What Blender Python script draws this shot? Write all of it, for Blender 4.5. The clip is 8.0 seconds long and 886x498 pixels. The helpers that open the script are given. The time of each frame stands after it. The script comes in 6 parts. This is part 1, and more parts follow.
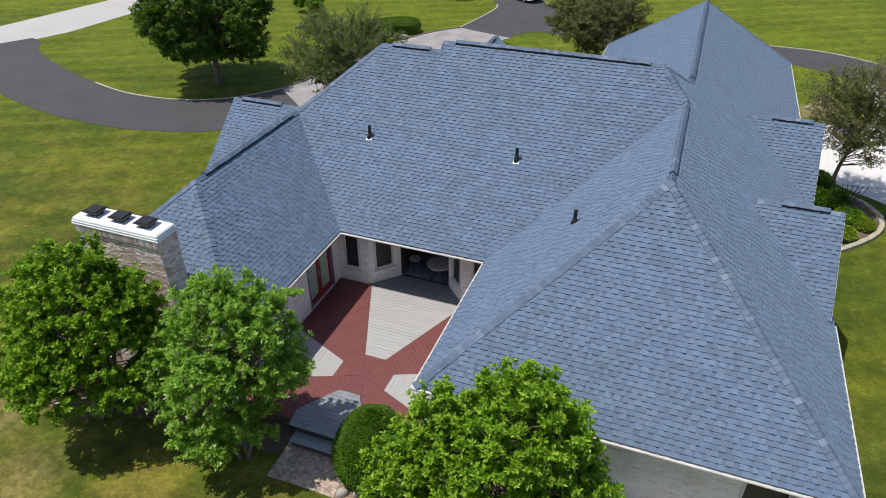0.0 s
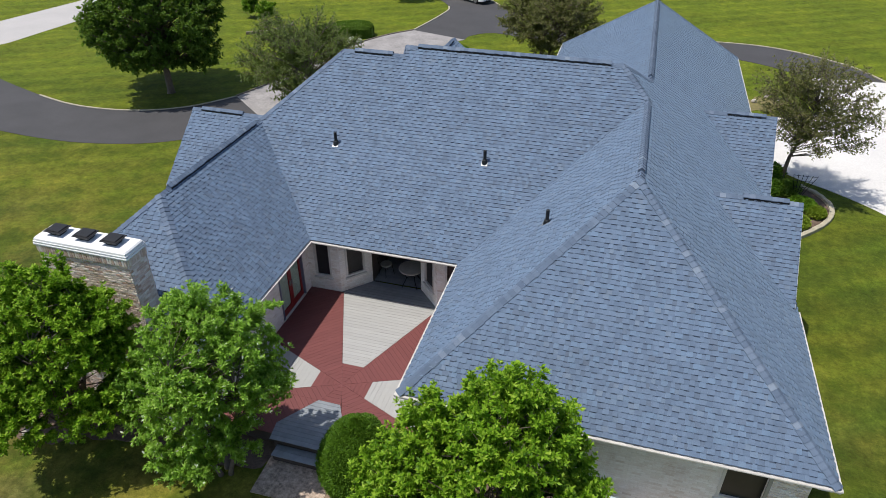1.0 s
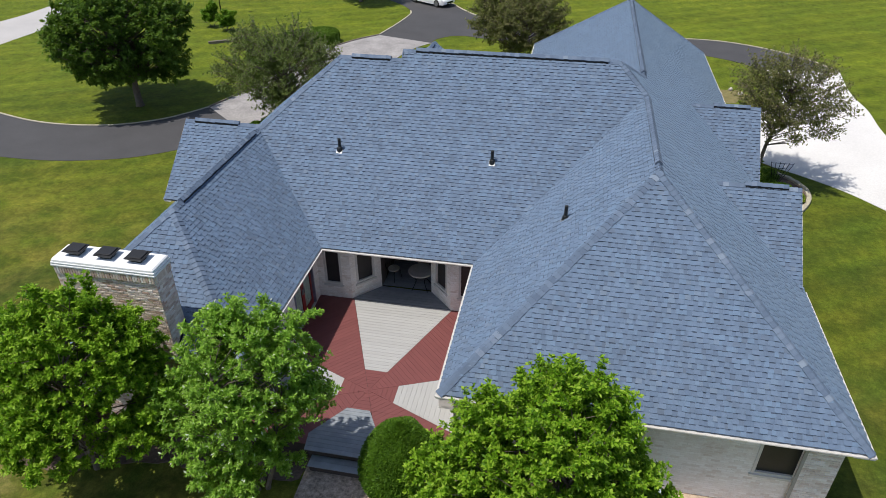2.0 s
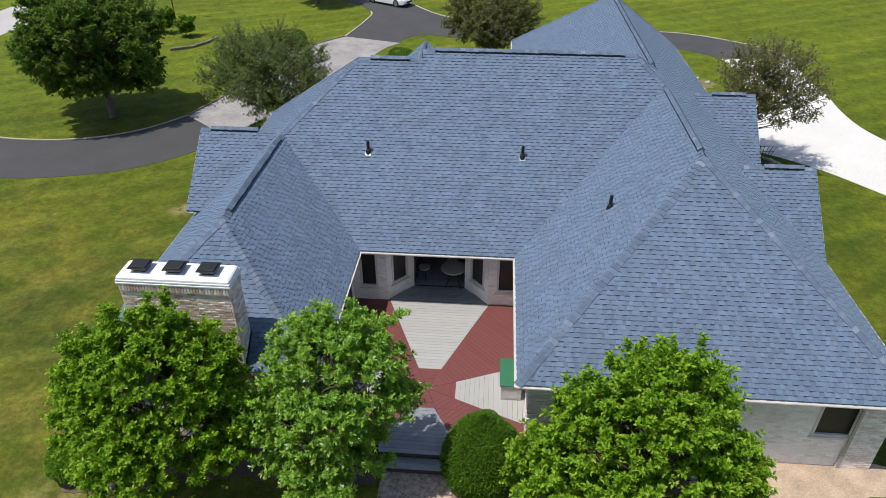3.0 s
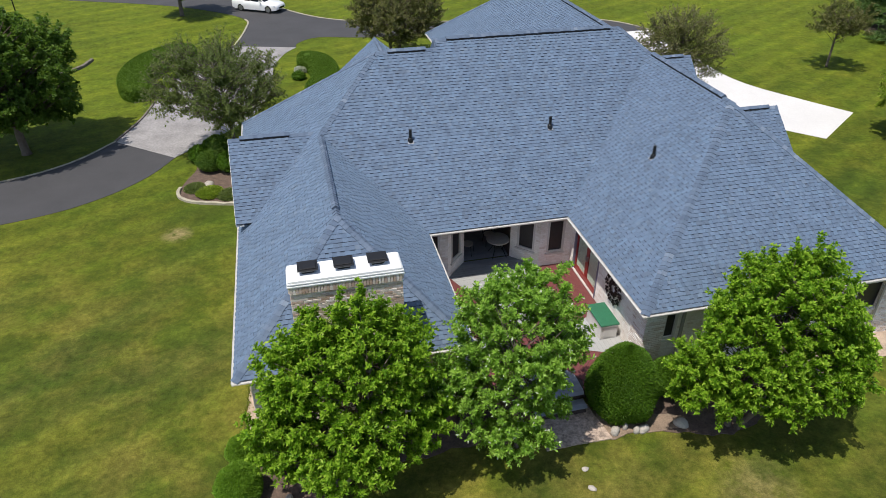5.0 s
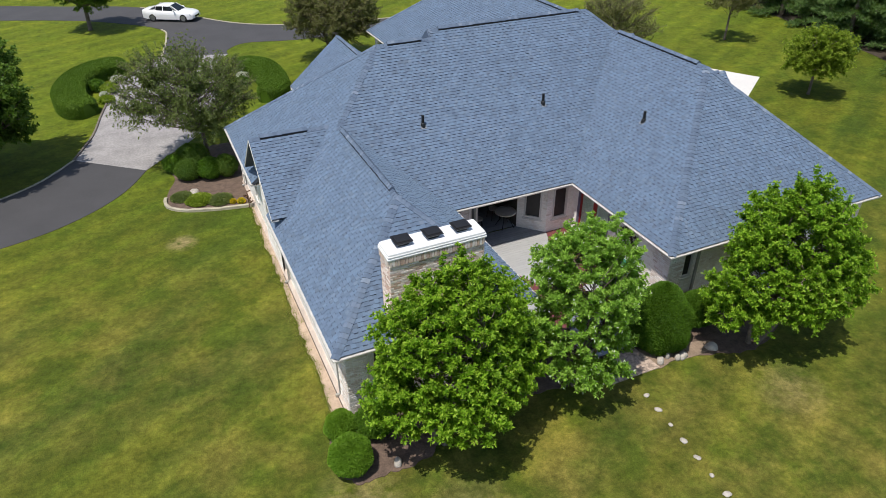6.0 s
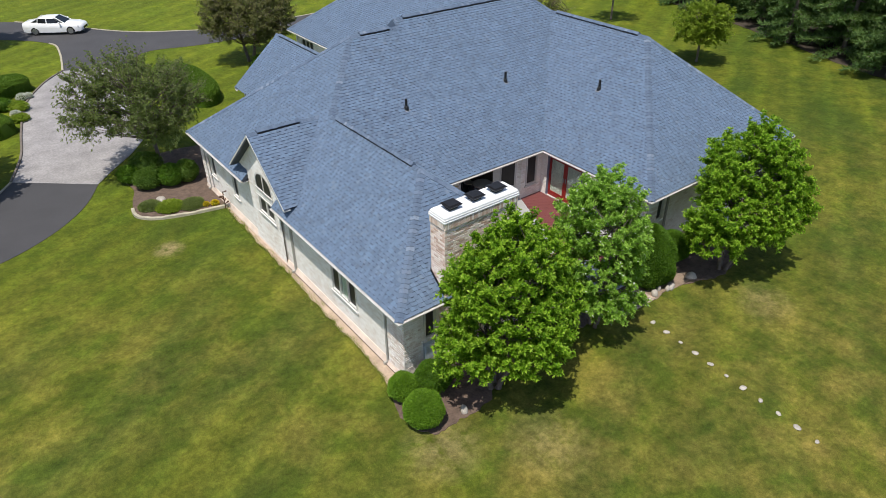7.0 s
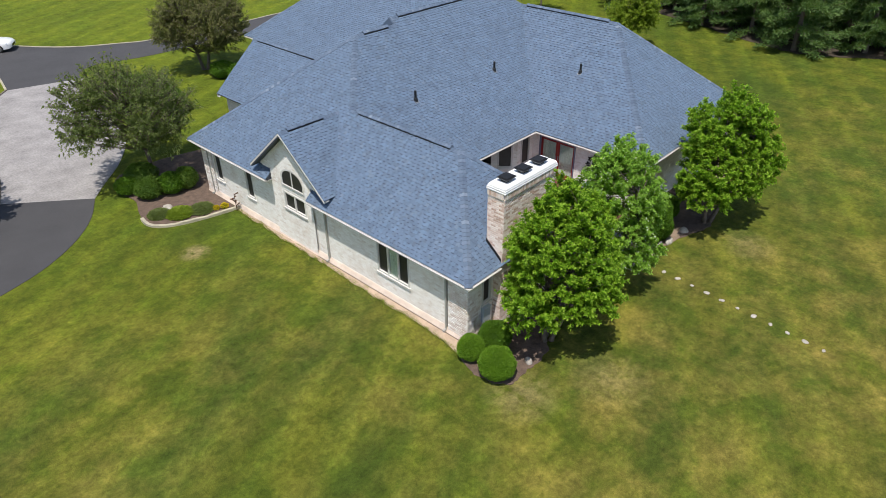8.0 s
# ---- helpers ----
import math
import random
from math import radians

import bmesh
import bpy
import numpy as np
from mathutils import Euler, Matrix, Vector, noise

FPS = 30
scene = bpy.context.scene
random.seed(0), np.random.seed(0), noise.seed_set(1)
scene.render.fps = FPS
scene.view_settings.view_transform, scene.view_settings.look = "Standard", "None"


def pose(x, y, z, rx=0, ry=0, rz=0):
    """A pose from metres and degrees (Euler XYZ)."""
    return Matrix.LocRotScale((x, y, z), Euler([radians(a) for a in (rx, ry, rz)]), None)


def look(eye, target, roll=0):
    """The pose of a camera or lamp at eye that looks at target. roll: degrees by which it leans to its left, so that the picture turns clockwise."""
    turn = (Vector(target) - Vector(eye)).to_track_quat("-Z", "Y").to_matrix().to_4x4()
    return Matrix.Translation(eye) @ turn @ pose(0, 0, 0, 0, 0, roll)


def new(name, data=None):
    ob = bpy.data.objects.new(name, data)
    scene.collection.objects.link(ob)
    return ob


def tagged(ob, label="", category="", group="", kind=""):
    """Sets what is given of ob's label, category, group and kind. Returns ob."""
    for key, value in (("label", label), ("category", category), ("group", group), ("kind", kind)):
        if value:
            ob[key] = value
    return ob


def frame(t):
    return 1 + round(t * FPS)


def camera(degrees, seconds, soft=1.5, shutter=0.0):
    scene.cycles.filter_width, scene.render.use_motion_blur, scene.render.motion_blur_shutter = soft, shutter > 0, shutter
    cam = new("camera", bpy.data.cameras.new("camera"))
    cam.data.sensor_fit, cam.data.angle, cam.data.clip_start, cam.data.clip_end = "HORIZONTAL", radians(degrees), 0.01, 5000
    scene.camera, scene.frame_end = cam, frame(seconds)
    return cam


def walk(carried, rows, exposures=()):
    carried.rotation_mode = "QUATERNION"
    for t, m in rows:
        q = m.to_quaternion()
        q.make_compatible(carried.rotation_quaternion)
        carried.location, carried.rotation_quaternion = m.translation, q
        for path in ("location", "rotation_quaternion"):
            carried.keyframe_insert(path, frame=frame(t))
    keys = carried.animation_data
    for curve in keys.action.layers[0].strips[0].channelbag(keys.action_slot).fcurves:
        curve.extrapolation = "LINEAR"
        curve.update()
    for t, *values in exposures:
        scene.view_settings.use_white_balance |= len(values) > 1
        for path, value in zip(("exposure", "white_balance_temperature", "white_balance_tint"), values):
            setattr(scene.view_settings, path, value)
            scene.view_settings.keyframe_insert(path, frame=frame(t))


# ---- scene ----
cam = camera(66.9, 8.0, soft=0.75)
PATH = [
    (0, (-4.083, 0.416, 14.814), (-4.673, 1.975, 13.709), -0.1),
    (0.5, (-4.148, 0.394, 14.871), (-4.682, 1.974, 13.766), 0.2),
    (1, (-4.604, 0.276, 14.916), (-5.07, 1.878, 13.813), 0.0),
    (2.5, (-8.088, -0.751, 14.958), (-8.327, 0.906, 13.864), -0.1),
    (3, (-9.912, -1.12, 15.037), (-10.048, 0.547, 13.94), -0.0),
    (3.5, (-11.678, -1.537, 14.966), (-11.705, 0.142, 13.879), -0.1),
    (4, (-13.724, -1.746, 14.96), (-13.63, -0.071, 13.87), -0.2),
    (5.5, (-20.782, -2.224, 15.023), (-20.243, -0.636, 13.933), -0.2),
    (6, (-23.48, -2.236, 15.056), (-22.79, -0.707, 13.966), -0.5),
    (6.5, (-25.888, -2.001, 15.023), (-25.055, -0.545, 13.934), -0.5),
    (7, (-28.622, -1.511, 15.138), (-27.616, -0.173, 14.044), -0.5),
    (7.5, (-31.16, -0.77, 15.322), (-30.023, 0.454, 14.223), -0.1),
    (8, (-33.681, 0.029, 15.528), (-32.466, 1.182, 14.434), -0.7),
]
walk(cam, [(t, look(eye, target, roll)) for t, eye, target, roll in PATH], [(0.0, 0.0), (5.5, 0.02), (6.5, 0.06), (8.0, 0.1)])

# ---- world and sun ----
# shadows fall 0.33 m to +x and 0.17 m to +y for each metre of height
SUN_WAY = Vector((0.33, 0.17, -1.0)).normalized()
world = bpy.data.worlds.new("sky")
world.use_nodes = True
scene.world = world
_sky = world.node_tree.nodes.new("ShaderNodeTexSky")
_sky.sky_type = "NISHITA"
_sky.sun_disc = False
_sky.sun_elevation = math.asin(-SUN_WAY.z)
_sky.sun_rotation = math.atan2(-SUN_WAY.x, -SUN_WAY.y)
_sky.altitude, _sky.air_density, _sky.dust_density = 250, 1.0, 1.5
_bg = world.node_tree.nodes["Background"]
_bg.inputs["Strength"].default_value = 0.13
world.node_tree.links.new(_sky.outputs[0], _bg.inputs["Color"])
sun_data = bpy.data.lights.new("sun", "SUN")
sun_data.energy, sun_data.angle, sun_data.color = 4.4, radians(0.6), (1.0, 0.955, 0.88)
sun = new("sun", sun_data)
sun.rotation_mode = "QUATERNION"
sun.rotation_quaternion = SUN_WAY.to_track_quat("-Z", "Y")
scene.view_settings.exposure = 0.0


# ---- materials ----
def material(name):
    m = bpy.data.materials.new(name)
    m.use_nodes = True
    nt = m.node_tree
    return m, nt, nt.nodes["Principled BSDF"]


def ramp(nt, fac, stops):
    n = nt.nodes.new("ShaderNodeValToRGB")
    while len(n.color_ramp.elements) < len(stops):
        n.color_ramp.elements.new(0.5)
    for e, (p, c) in zip(n.color_ramp.elements, stops):
        e.position, e.color = p, (*c, 1)
    nt.links.new(fac, n.inputs[0])
    return n.outputs[0]


def noise_of(nt, scale, detail=3.0, rough=0.6, vec=None, stretch=None):
    tc = nt.nodes.new("ShaderNodeTexCoord")
    src = tc.outputs["Object"] if vec is None else vec
    if stretch:
        mp = nt.nodes.new("ShaderNodeMapping")
        mp.inputs["Scale"].default_value = stretch
        nt.links.new(src, mp.inputs[0])
        src = mp.outputs[0]
    n = nt.nodes.new("ShaderNodeTexNoise")
    n.inputs["Scale"].default_value = scale
    n.inputs["Detail"].default_value = detail
    n.inputs["Roughness"].default_value = rough
    nt.links.new(src, n.inputs["Vector"])
    return n.outputs[0]


def mix(nt, fac, a, b, blend="MIX"):
    n = nt.nodes.new("ShaderNodeMix")
    n.data_type, n.blend_type = "RGBA", blend
    for sock, val in ((n.inputs[0], fac), (n.inputs[6], a), (n.inputs[7], b)):
        if hasattr(val, "is_linked"):
            nt.links.new(val, sock)
        else:
            sock.default_value = val if isinstance(val, (int, float)) else (*val, 1)
    return n.outputs[2]


def bump(nt, bsdf, height, strength=0.3, dist=0.02):
    b = nt.nodes.new("ShaderNodeBump")
    b.inputs["Strength"].default_value, b.inputs["Distance"].default_value = strength, dist
    nt.links.new(height, b.inputs["Height"])
    nt.links.new(b.outputs[0], bsdf.inputs["Normal"])


def simple(name, col, rough=0.6, metal=0.0, vary=0.12, scale=6.0, bumpy=0.15, fine=60.0):
    """A plain surface with two scales of tone and a fine relief."""
    m, nt, b = material(name)
    n1, n2 = noise_of(nt, scale), noise_of(nt, fine, 2)
    lo, hi = [c * (1 - vary) for c in col], [min(1, c * (1 + vary)) for c in col]
    c1 = ramp(nt, n1, [(0.3, lo), (0.7, hi)])
    c2 = mix(nt, 0.35, c1, ramp(nt, n2, [(0.35, [c * 0.8 for c in lo]), (0.65, hi)]))
    nt.links.new(c2, b.inputs["Base Color"])
    b.inputs["Roughness"].default_value, b.inputs["Metallic"].default_value = rough, metal
    bump(nt, b, n2, bumpy, 0.01)
    return m


def random_tone(nt, per_object=False):
    """A number 0 to 1 that differs from piece to piece: joined islands, and single objects, alike."""
    g = nt.nodes.new("ShaderNodeNewGeometry")
    o = nt.nodes.new("ShaderNodeObjectInfo")
    a = nt.nodes.new("ShaderNodeMath")
    a.operation = "ADD"
    nt.links.new(g.outputs["Random Per Island"], a.inputs[0])
    nt.links.new(o.outputs["Random"], a.inputs[1])
    f = nt.nodes.new("ShaderNodeMath")
    f.operation = "FRACT"
    nt.links.new(a.outputs[0], f.inputs[0])
    return f.outputs[0]


def pieces(name, stops, rough, scale=25.0, fine=200.0, dirt=(0.5, 0.5, 0.5), dirt_amount=0.25, bumpy=0.4, metal=0.0, bare=None, bare_from=0.56):
    """Separate pieces, each with a tone of its own; bare: the colour where a wash has worn off in patches."""
    m, nt, b = material(name)
    c = ramp(nt, random_tone(nt), stops)
    if bare:
        worn = mix(nt, 0.45, noise_of(nt, 0.9, 5, 0.7), noise_of(nt, 5.0, 4, 0.75))
        c = mix(nt, ramp(nt, worn, [(bare_from - 0.06, (0, 0, 0)), (bare_from + 0.1, (0.75, 0.75, 0.75))]), c, bare)
    n1, n2 = noise_of(nt, scale, 4), noise_of(nt, fine, 2)
    c = mix(nt, dirt_amount, c, mix(nt, n1, [d * 0.5 for d in dirt], [min(1, d * 1.5) for d in dirt]), "OVERLAY")
    c = mix(nt, 0.3, c, mix(nt, n2, (0.25, 0.25, 0.25), (0.75, 0.75, 0.75)), "OVERLAY")
    nt.links.new(c, b.inputs["Base Color"])
    b.inputs["Roughness"].default_value, b.inputs["Metallic"].default_value = rough, metal
    bump(nt, b, n2, bumpy, 0.004)
    return m


def foliage(name, stops, rough=0.5, through_light=0.35):
    m, nt, b = material(name)
    c = ramp(nt, random_tone(nt), stops)
    c = mix(nt, 0.35, c, mix(nt, noise_of(nt, 1.8, 2), (0.25, 0.25, 0.25), (0.78, 0.78, 0.7)), "OVERLAY")
    nt.links.new(c, b.inputs["Base Color"])
    b.inputs["Roughness"].default_value = rough
    b.inputs["Specular IOR Level"].default_value = 0.18
    tr = nt.nodes.new("ShaderNodeBsdfTranslucent")
    nt.links.new(mix(nt, 0.45, c, (0.25, 0.42, 0.03)), tr.inputs["Color"])
    ms = nt.nodes.new("ShaderNodeMixShader")
    ms.inputs[0].default_value = through_light
    nt.links.new(b.outputs[0], ms.inputs[1])
    nt.links.new(tr.outputs[0], ms.inputs[2])
    nt.links.new(ms.outputs[0], nt.nodes["Material Output"].inputs[0])
    return m


def grass_material():
    m, nt, b = material("lawn")
    big, mid = noise_of(nt, 0.09, 3, 0.55), noise_of(nt, 0.55, 4, 0.65)
    small, fine = noise_of(nt, 4.0, 4, 0.7), noise_of(nt, 28.0, 3, 0.7)
    green = mix(nt, ramp(nt, mid, [(0.3, (0, 0, 0)), (0.7, (1, 1, 1))]), (0.057, 0.085, 0.008), (0.126, 0.138, 0.014))
    dry = mix(nt, small, (0.166, 0.136, 0.028), (0.242, 0.184, 0.058))
    patch = nt.nodes.new("ShaderNodeMath")
    patch.operation = "MULTIPLY"
    nt.links.new(ramp(nt, big, [(0.32, (0.2, 0.2, 0.2)), (0.58, (1, 1, 1))]), patch.inputs[0])
    nt.links.new(ramp(nt, mid, [(0.4, (0.12, 0.12, 0.12)), (0.66, (0.95, 0.95, 0.95))]), patch.inputs[1])
    # the lawn south of the house is drier than the one round the drives
    tc0 = nt.nodes.new("ShaderNodeTexCoord")
    sep = nt.nodes.new("ShaderNodeSeparateXYZ")
    nt.links.new(tc0.outputs["Object"], sep.inputs[0])
    span = nt.nodes.new("ShaderNodeMapRange")
    for i_, v_ in ((1, 4.0), (2, 31.0), (3, 1.0), (4, 0.12)):
        span.inputs[i_].default_value = v_
    slant = nt.nodes.new("ShaderNodeMath")
    slant.operation = "MULTIPLY_ADD"
    nt.links.new(sep.outputs[0], slant.inputs[0])
    slant.inputs[1].default_value = 0.25
    sum_ = nt.nodes.new("ShaderNodeMath")
    sum_.operation = "ADD"
    sum_.inputs[1].default_value = 10.0
    nt.links.new(sep.outputs[1], sum_.inputs[0])
    nt.links.new(sum_.outputs[0], slant.inputs[2])
    nt.links.new(slant.outputs[0], span.inputs[0])
    dryness = nt.nodes.new("ShaderNodeMath")
    dryness.operation = "MULTIPLY"
    nt.links.new(patch.outputs[0], dryness.inputs[0])
    nt.links.new(span.outputs[0], dryness.inputs[1])
    # the mower goes at a slant to the house
    turn = nt.nodes.new("ShaderNodeMapping")
    turn.inputs["Rotation"].default_value = (0, 0, math.radians(61))
    nt.links.new(tc0.outputs["Object"], turn.inputs["Vector"])
    streak = noise_of(nt, 0.35, 4, 0.6, vec=turn.outputs[0], stretch=(1.0, 0.3, 1.0))
    green = mix(nt, ramp(nt, streak, [(0.42, (0, 0, 0)), (0.62, (1, 1, 1))]), green, (0.052, 0.083, 0.010))
    c = mix(nt, dryness.outputs[0], green, dry)
    lush = nt.nodes.new("ShaderNodeMapRange")
    for i_, v_ in ((1, 18.0), (2, 45.0), (3, 0.0), (4, 0.55)):
        lush.inputs[i_].default_value = v_
    nt.links.new(sep.outputs[1], lush.inputs[0])
    c = mix(nt, lush.outputs[0], c, mix(nt, mid, (0.104, 0.152, 0.008), (0.158, 0.187, 0.014)))
    # worn, dry spots of their own shape
    for sx, sy, sr, how_bare in ((-23.68, 23.95, 0.75, 1.0), (-18.4, 7.1, 1.5, 0.4), (-20.9, 8.8, 1.4, 0.55), (-7.5, 7.0, 1.4, 0.4)):
        away = nt.nodes.new("ShaderNodeVectorMath")
        away.operation = "DISTANCE"
        nt.links.new(tc0.outputs["Object"], away.inputs[0])
        away.inputs[1].default_value = (sx, sy, 0)
        near = nt.nodes.new("ShaderNodeMapRange")
        for i_, v_ in ((1, sr), (2, sr * 0.2), (3, 0.0), (4, how_bare)):
            near.inputs[i_].default_value = v_
        nt.links.new(away.outputs["Value"], near.inputs[0])
        worn = nt.nodes.new("ShaderNodeMath")
        worn.operation = "MULTIPLY"
        nt.links.new(near.outputs[0], worn.inputs[0])
        nt.links.new(ramp(nt, noise_of(nt, 2.2, 5, 0.7), [(0.33, (0, 0, 0)), (0.53, (1, 1, 1))]), worn.inputs[1])
        c = mix(nt, worn.outputs[0], c, mix(nt, small, (0.17, 0.14, 0.055), (0.36, 0.285, 0.16)))
    c = mix(nt, 0.68, c, ramp(nt, noise_of(nt, 1.3, 5, 0.65), [(0.33, (0.3, 0.33, 0.28)), (0.67, (0.68, 0.66, 0.62))]), "OVERLAY")
    # soft darker clouds of turf, drawn out along the mowing
    c = mix(nt, 0.7, c, ramp(nt, noise_of(nt, 0.22, 4, 0.6, vec=turn.outputs[0], stretch=(1.0, 0.55, 1.0)), [(0.36, (0.38, 0.39, 0.40)), (0.64, (0.58, 0.57, 0.55))]), "OVERLAY")
    # the mower's lanes
    wv = nt.nodes.new("ShaderNodeTexWave")
    wv.wave_type, wv.bands_direction = "BANDS", "X"
    wv.inputs["Scale"].default_value, wv.inputs["Distortion"].default_value = 0.16, 1.2
    wv.inputs["Detail Scale"].default_value = 0.3
    nt.links.new(turn.outputs[0], wv.inputs["Vector"])
    c = mix(nt, 0.3, c, ramp(nt, wv.outputs[1], [(0.0, (0.4, 0.4, 0.4)), (0.6, (0.46, 0.46, 0.45)), (1.0, (0.74, 0.74, 0.66))]), "OVERLAY")
    c = mix(nt, 0.6, c, ramp(nt, small, [(0.28, (0.22, 0.23, 0.2)), (0.72, (0.76, 0.75, 0.72))]), "OVERLAY")
    c = mix(nt, 0.38, c, ramp(nt, noise_of(nt, 11.0, 4, 0.75), [(0.3, (0.2, 0.2, 0.2)), (0.7, (0.8, 0.79, 0.76))]), "OVERLAY")
    c = mix(nt, 0.5, c, ramp(nt, fine, [(0.3, (0.28, 0.28, 0.28)), (0.7, (0.72, 0.72, 0.7))]), "OVERLAY")
    nt.links.new(c, b.inputs["Base Color"])
    b.inputs["Roughness"].default_value = 0.9
    b.inputs["Specular IOR Level"].default_value = 0.15
    bump(nt, b, fine, 0.6, 0.05)
    return m


M_GRASS = grass_material()
M_ASPHALT = simple("asphalt", (0.055, 0.053, 0.056), 0.85, vary=0.18, scale=0.5, bumpy=0.4, fine=40)
M_CONCRETE = simple("weathered_concrete", (0.285, 0.268, 0.262), 0.85, vary=0.3, scale=0.9, bumpy=0.2, fine=9)
M_CONCRETE_WHITE = simple("bright_concrete", (0.64, 0.62, 0.60), 0.8, vary=0.06, scale=0.4, bumpy=0.15, fine=12)
M_STREET = simple("pale_street", (0.42, 0.40, 0.39), 0.85, vary=0.1, scale=0.3, bumpy=0.2, fine=12)
M_KERB = simple("kerb_stone", (0.40, 0.36, 0.27), 0.85, vary=0.25, scale=2.5, bumpy=0.5, fine=30)
M_SHINGLE = pieces("blue_grey_shingle", [(0.0, (0.097, 0.130, 0.186)), (0.15, (0.095, 0.138, 0.211)), (0.4, (0.107, 0.151, 0.225)), (0.7, (0.114, 0.162, 0.240)), (0.9, (0.116, 0.174, 0.260)), (1.0, (0.130, 0.172, 0.236))], 0.85, 2.0, 40, bumpy=0.5, dirt_amount=0.6)
for _m in (M_SHINGLE,):
    # mineral granules scatter light at a low angle
    _b = _m.node_tree.nodes["Principled BSDF"]
    _b.inputs["Sheen Weight"].default_value = 0.35
    _b.inputs["Sheen Roughness"].default_value = 0.45
    _b.inputs["Sheen Tint"].default_value = (0.62, 0.83, 1.0, 1)
# butt edges and bands are coloured dark to draw the courses' shadow lines
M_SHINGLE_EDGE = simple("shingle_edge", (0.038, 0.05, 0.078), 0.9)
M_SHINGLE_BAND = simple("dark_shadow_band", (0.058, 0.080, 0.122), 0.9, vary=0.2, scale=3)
M_UNDER = simple("roof_felt", (0.06, 0.07, 0.095), 0.9)
M_CAP = pieces("ridge_cap_shingle", [(0.0, (0.085, 0.120, 0.182)), (0.8, (0.118, 0.160, 0.230)), (0.95, (0.14, 0.18, 0.25)), (1.0, (0.19, 0.235, 0.30))], 0.85, 3, 90, bumpy=0.5)
M_VENT = simple("black_vent_plastic", (0.006, 0.006, 0.008), 0.6, vary=0.3)
M_HOOD = simple("grey_hood_metal", (0.16, 0.165, 0.175), 0.5, 0.5, vary=0.25, scale=20)
M_WHITE = simple("white_trim_paint", (0.66, 0.64, 0.61), 0.5, vary=0.07, scale=3)
M_STONE_CAP = simple("white_mortar_cap", (0.80, 0.80, 0.80), 0.7, vary=0.05, scale=4)
M_BRICK = pieces("limewashed_brick", [(0.0, (0.70, 0.63, 0.57)), (0.08, (0.80, 0.76, 0.71)), (0.5, (0.86, 0.825, 0.785)), (0.95, (0.89, 0.865, 0.835)), (1.0, (0.75, 0.675, 0.615))], 0.85, 2.5, 80, bumpy=0.35, dirt_amount=0.45, bare=(0.60, 0.50, 0.42), bare_from=0.55)
M_BRICK_RED = pieces("tumbled_brick", [(0.0, (0.52, 0.35, 0.27)), (0.25, (0.68, 0.52, 0.44)), (0.55, (0.78, 0.65, 0.58)), (0.85, (0.86, 0.77, 0.71)), (1.0, (0.56, 0.40, 0.32))], 0.85, 4, 80, bumpy=0.3, dirt_amount=0.6)
M_BRICK_CORNER = pieces("rough_corner_brick", [(0.0, (0.60, 0.50, 0.44)), (0.12, (0.74, 0.67, 0.61)), (0.6, (0.83, 0.79, 0.75)), (0.9, (0.87, 0.84, 0.81)), (1.0, (0.66, 0.56, 0.50))], 0.85, 5, 80, bumpy=0.4, dirt_amount=0.4, bare=(0.56, 0.43, 0.35), bare_from=0.54)
M_TAUPE = simple("taupe_downspout", (0.36, 0.35, 0.32), 0.5, vary=0.15)
M_GUTTER = simple("dulled_white_metal", (0.56, 0.54, 0.51), 0.5, vary=0.2, scale=2.5)
M_MORTAR_PINK = simple("pink_grey_mortar", (0.72, 0.64, 0.59), 0.9, vary=0.2, scale=5)
M_MORTAR = simple("pale_mortar", (0.80, 0.765, 0.725), 0.9, vary=0.2, scale=5)
M_SOLDIER = pieces("soldier_brick", [(0.0, (0.54, 0.37, 0.29)), (0.5, (0.68, 0.53, 0.45)), (1.0, (0.82, 0.74, 0.68))], 0.85, 9, 80)
M_FOUNDATION = simple("stained_foundation", (0.62, 0.51, 0.43), 0.9, vary=0.25, scale=1.6, bumpy=0.4)
M_SAND = simple("bare_tan_soil", (0.43, 0.325, 0.24), 0.95, vary=0.3, scale=1.5, bumpy=0.6, fine=18)
# brown litter taken darker in colour to hold the pines' shade
M_LITTER = simple("shade_darkened_litter", (0.05, 0.037, 0.025), 0.95, vary=0.4, scale=3, bumpy=1.0, fine=22)
M_DRY = simple("dry_turf", (0.17, 0.145, 0.052), 0.95, vary=0.35, scale=3, bumpy=0.8, fine=22)
M_MULCH = simple("brown_mulch", (0.12, 0.082, 0.062), 0.95, vary=0.4, scale=4, bumpy=1.0, fine=22)
M_ROCK_DARK = simple("dark_edging_stone", (0.16, 0.135, 0.11), 0.9, vary=0.3, scale=3)
M_GRAVEL = simple("pale_path_stone", (0.37, 0.285, 0.225), 0.9, vary=0.5, scale=7, bumpy=0.8, fine=14)
M_ROCK = simple("field_stone", (0.42, 0.38, 0.33), 0.85, vary=0.25, scale=3, bumpy=0.7, fine=14)
M_DECK_RED = pieces("red_brown_deck_board", [(0, (0.148, 0.043, 0.041)), (1, (0.164, 0.049, 0.046))], 0.6, 3, 60, bumpy=0.2)
M_DECK_GREY = pieces("light_grey_deck_board", [(0, (0.35, 0.348, 0.34)), (1, (0.372, 0.37, 0.362))], 0.6, 3, 60, bumpy=0.2, dirt_amount=0.15)
M_DIRT = simple("brown_soil", (0.24, 0.175, 0.125), 0.95, vary=0.3, scale=3, bumpy=0.8, fine=22)
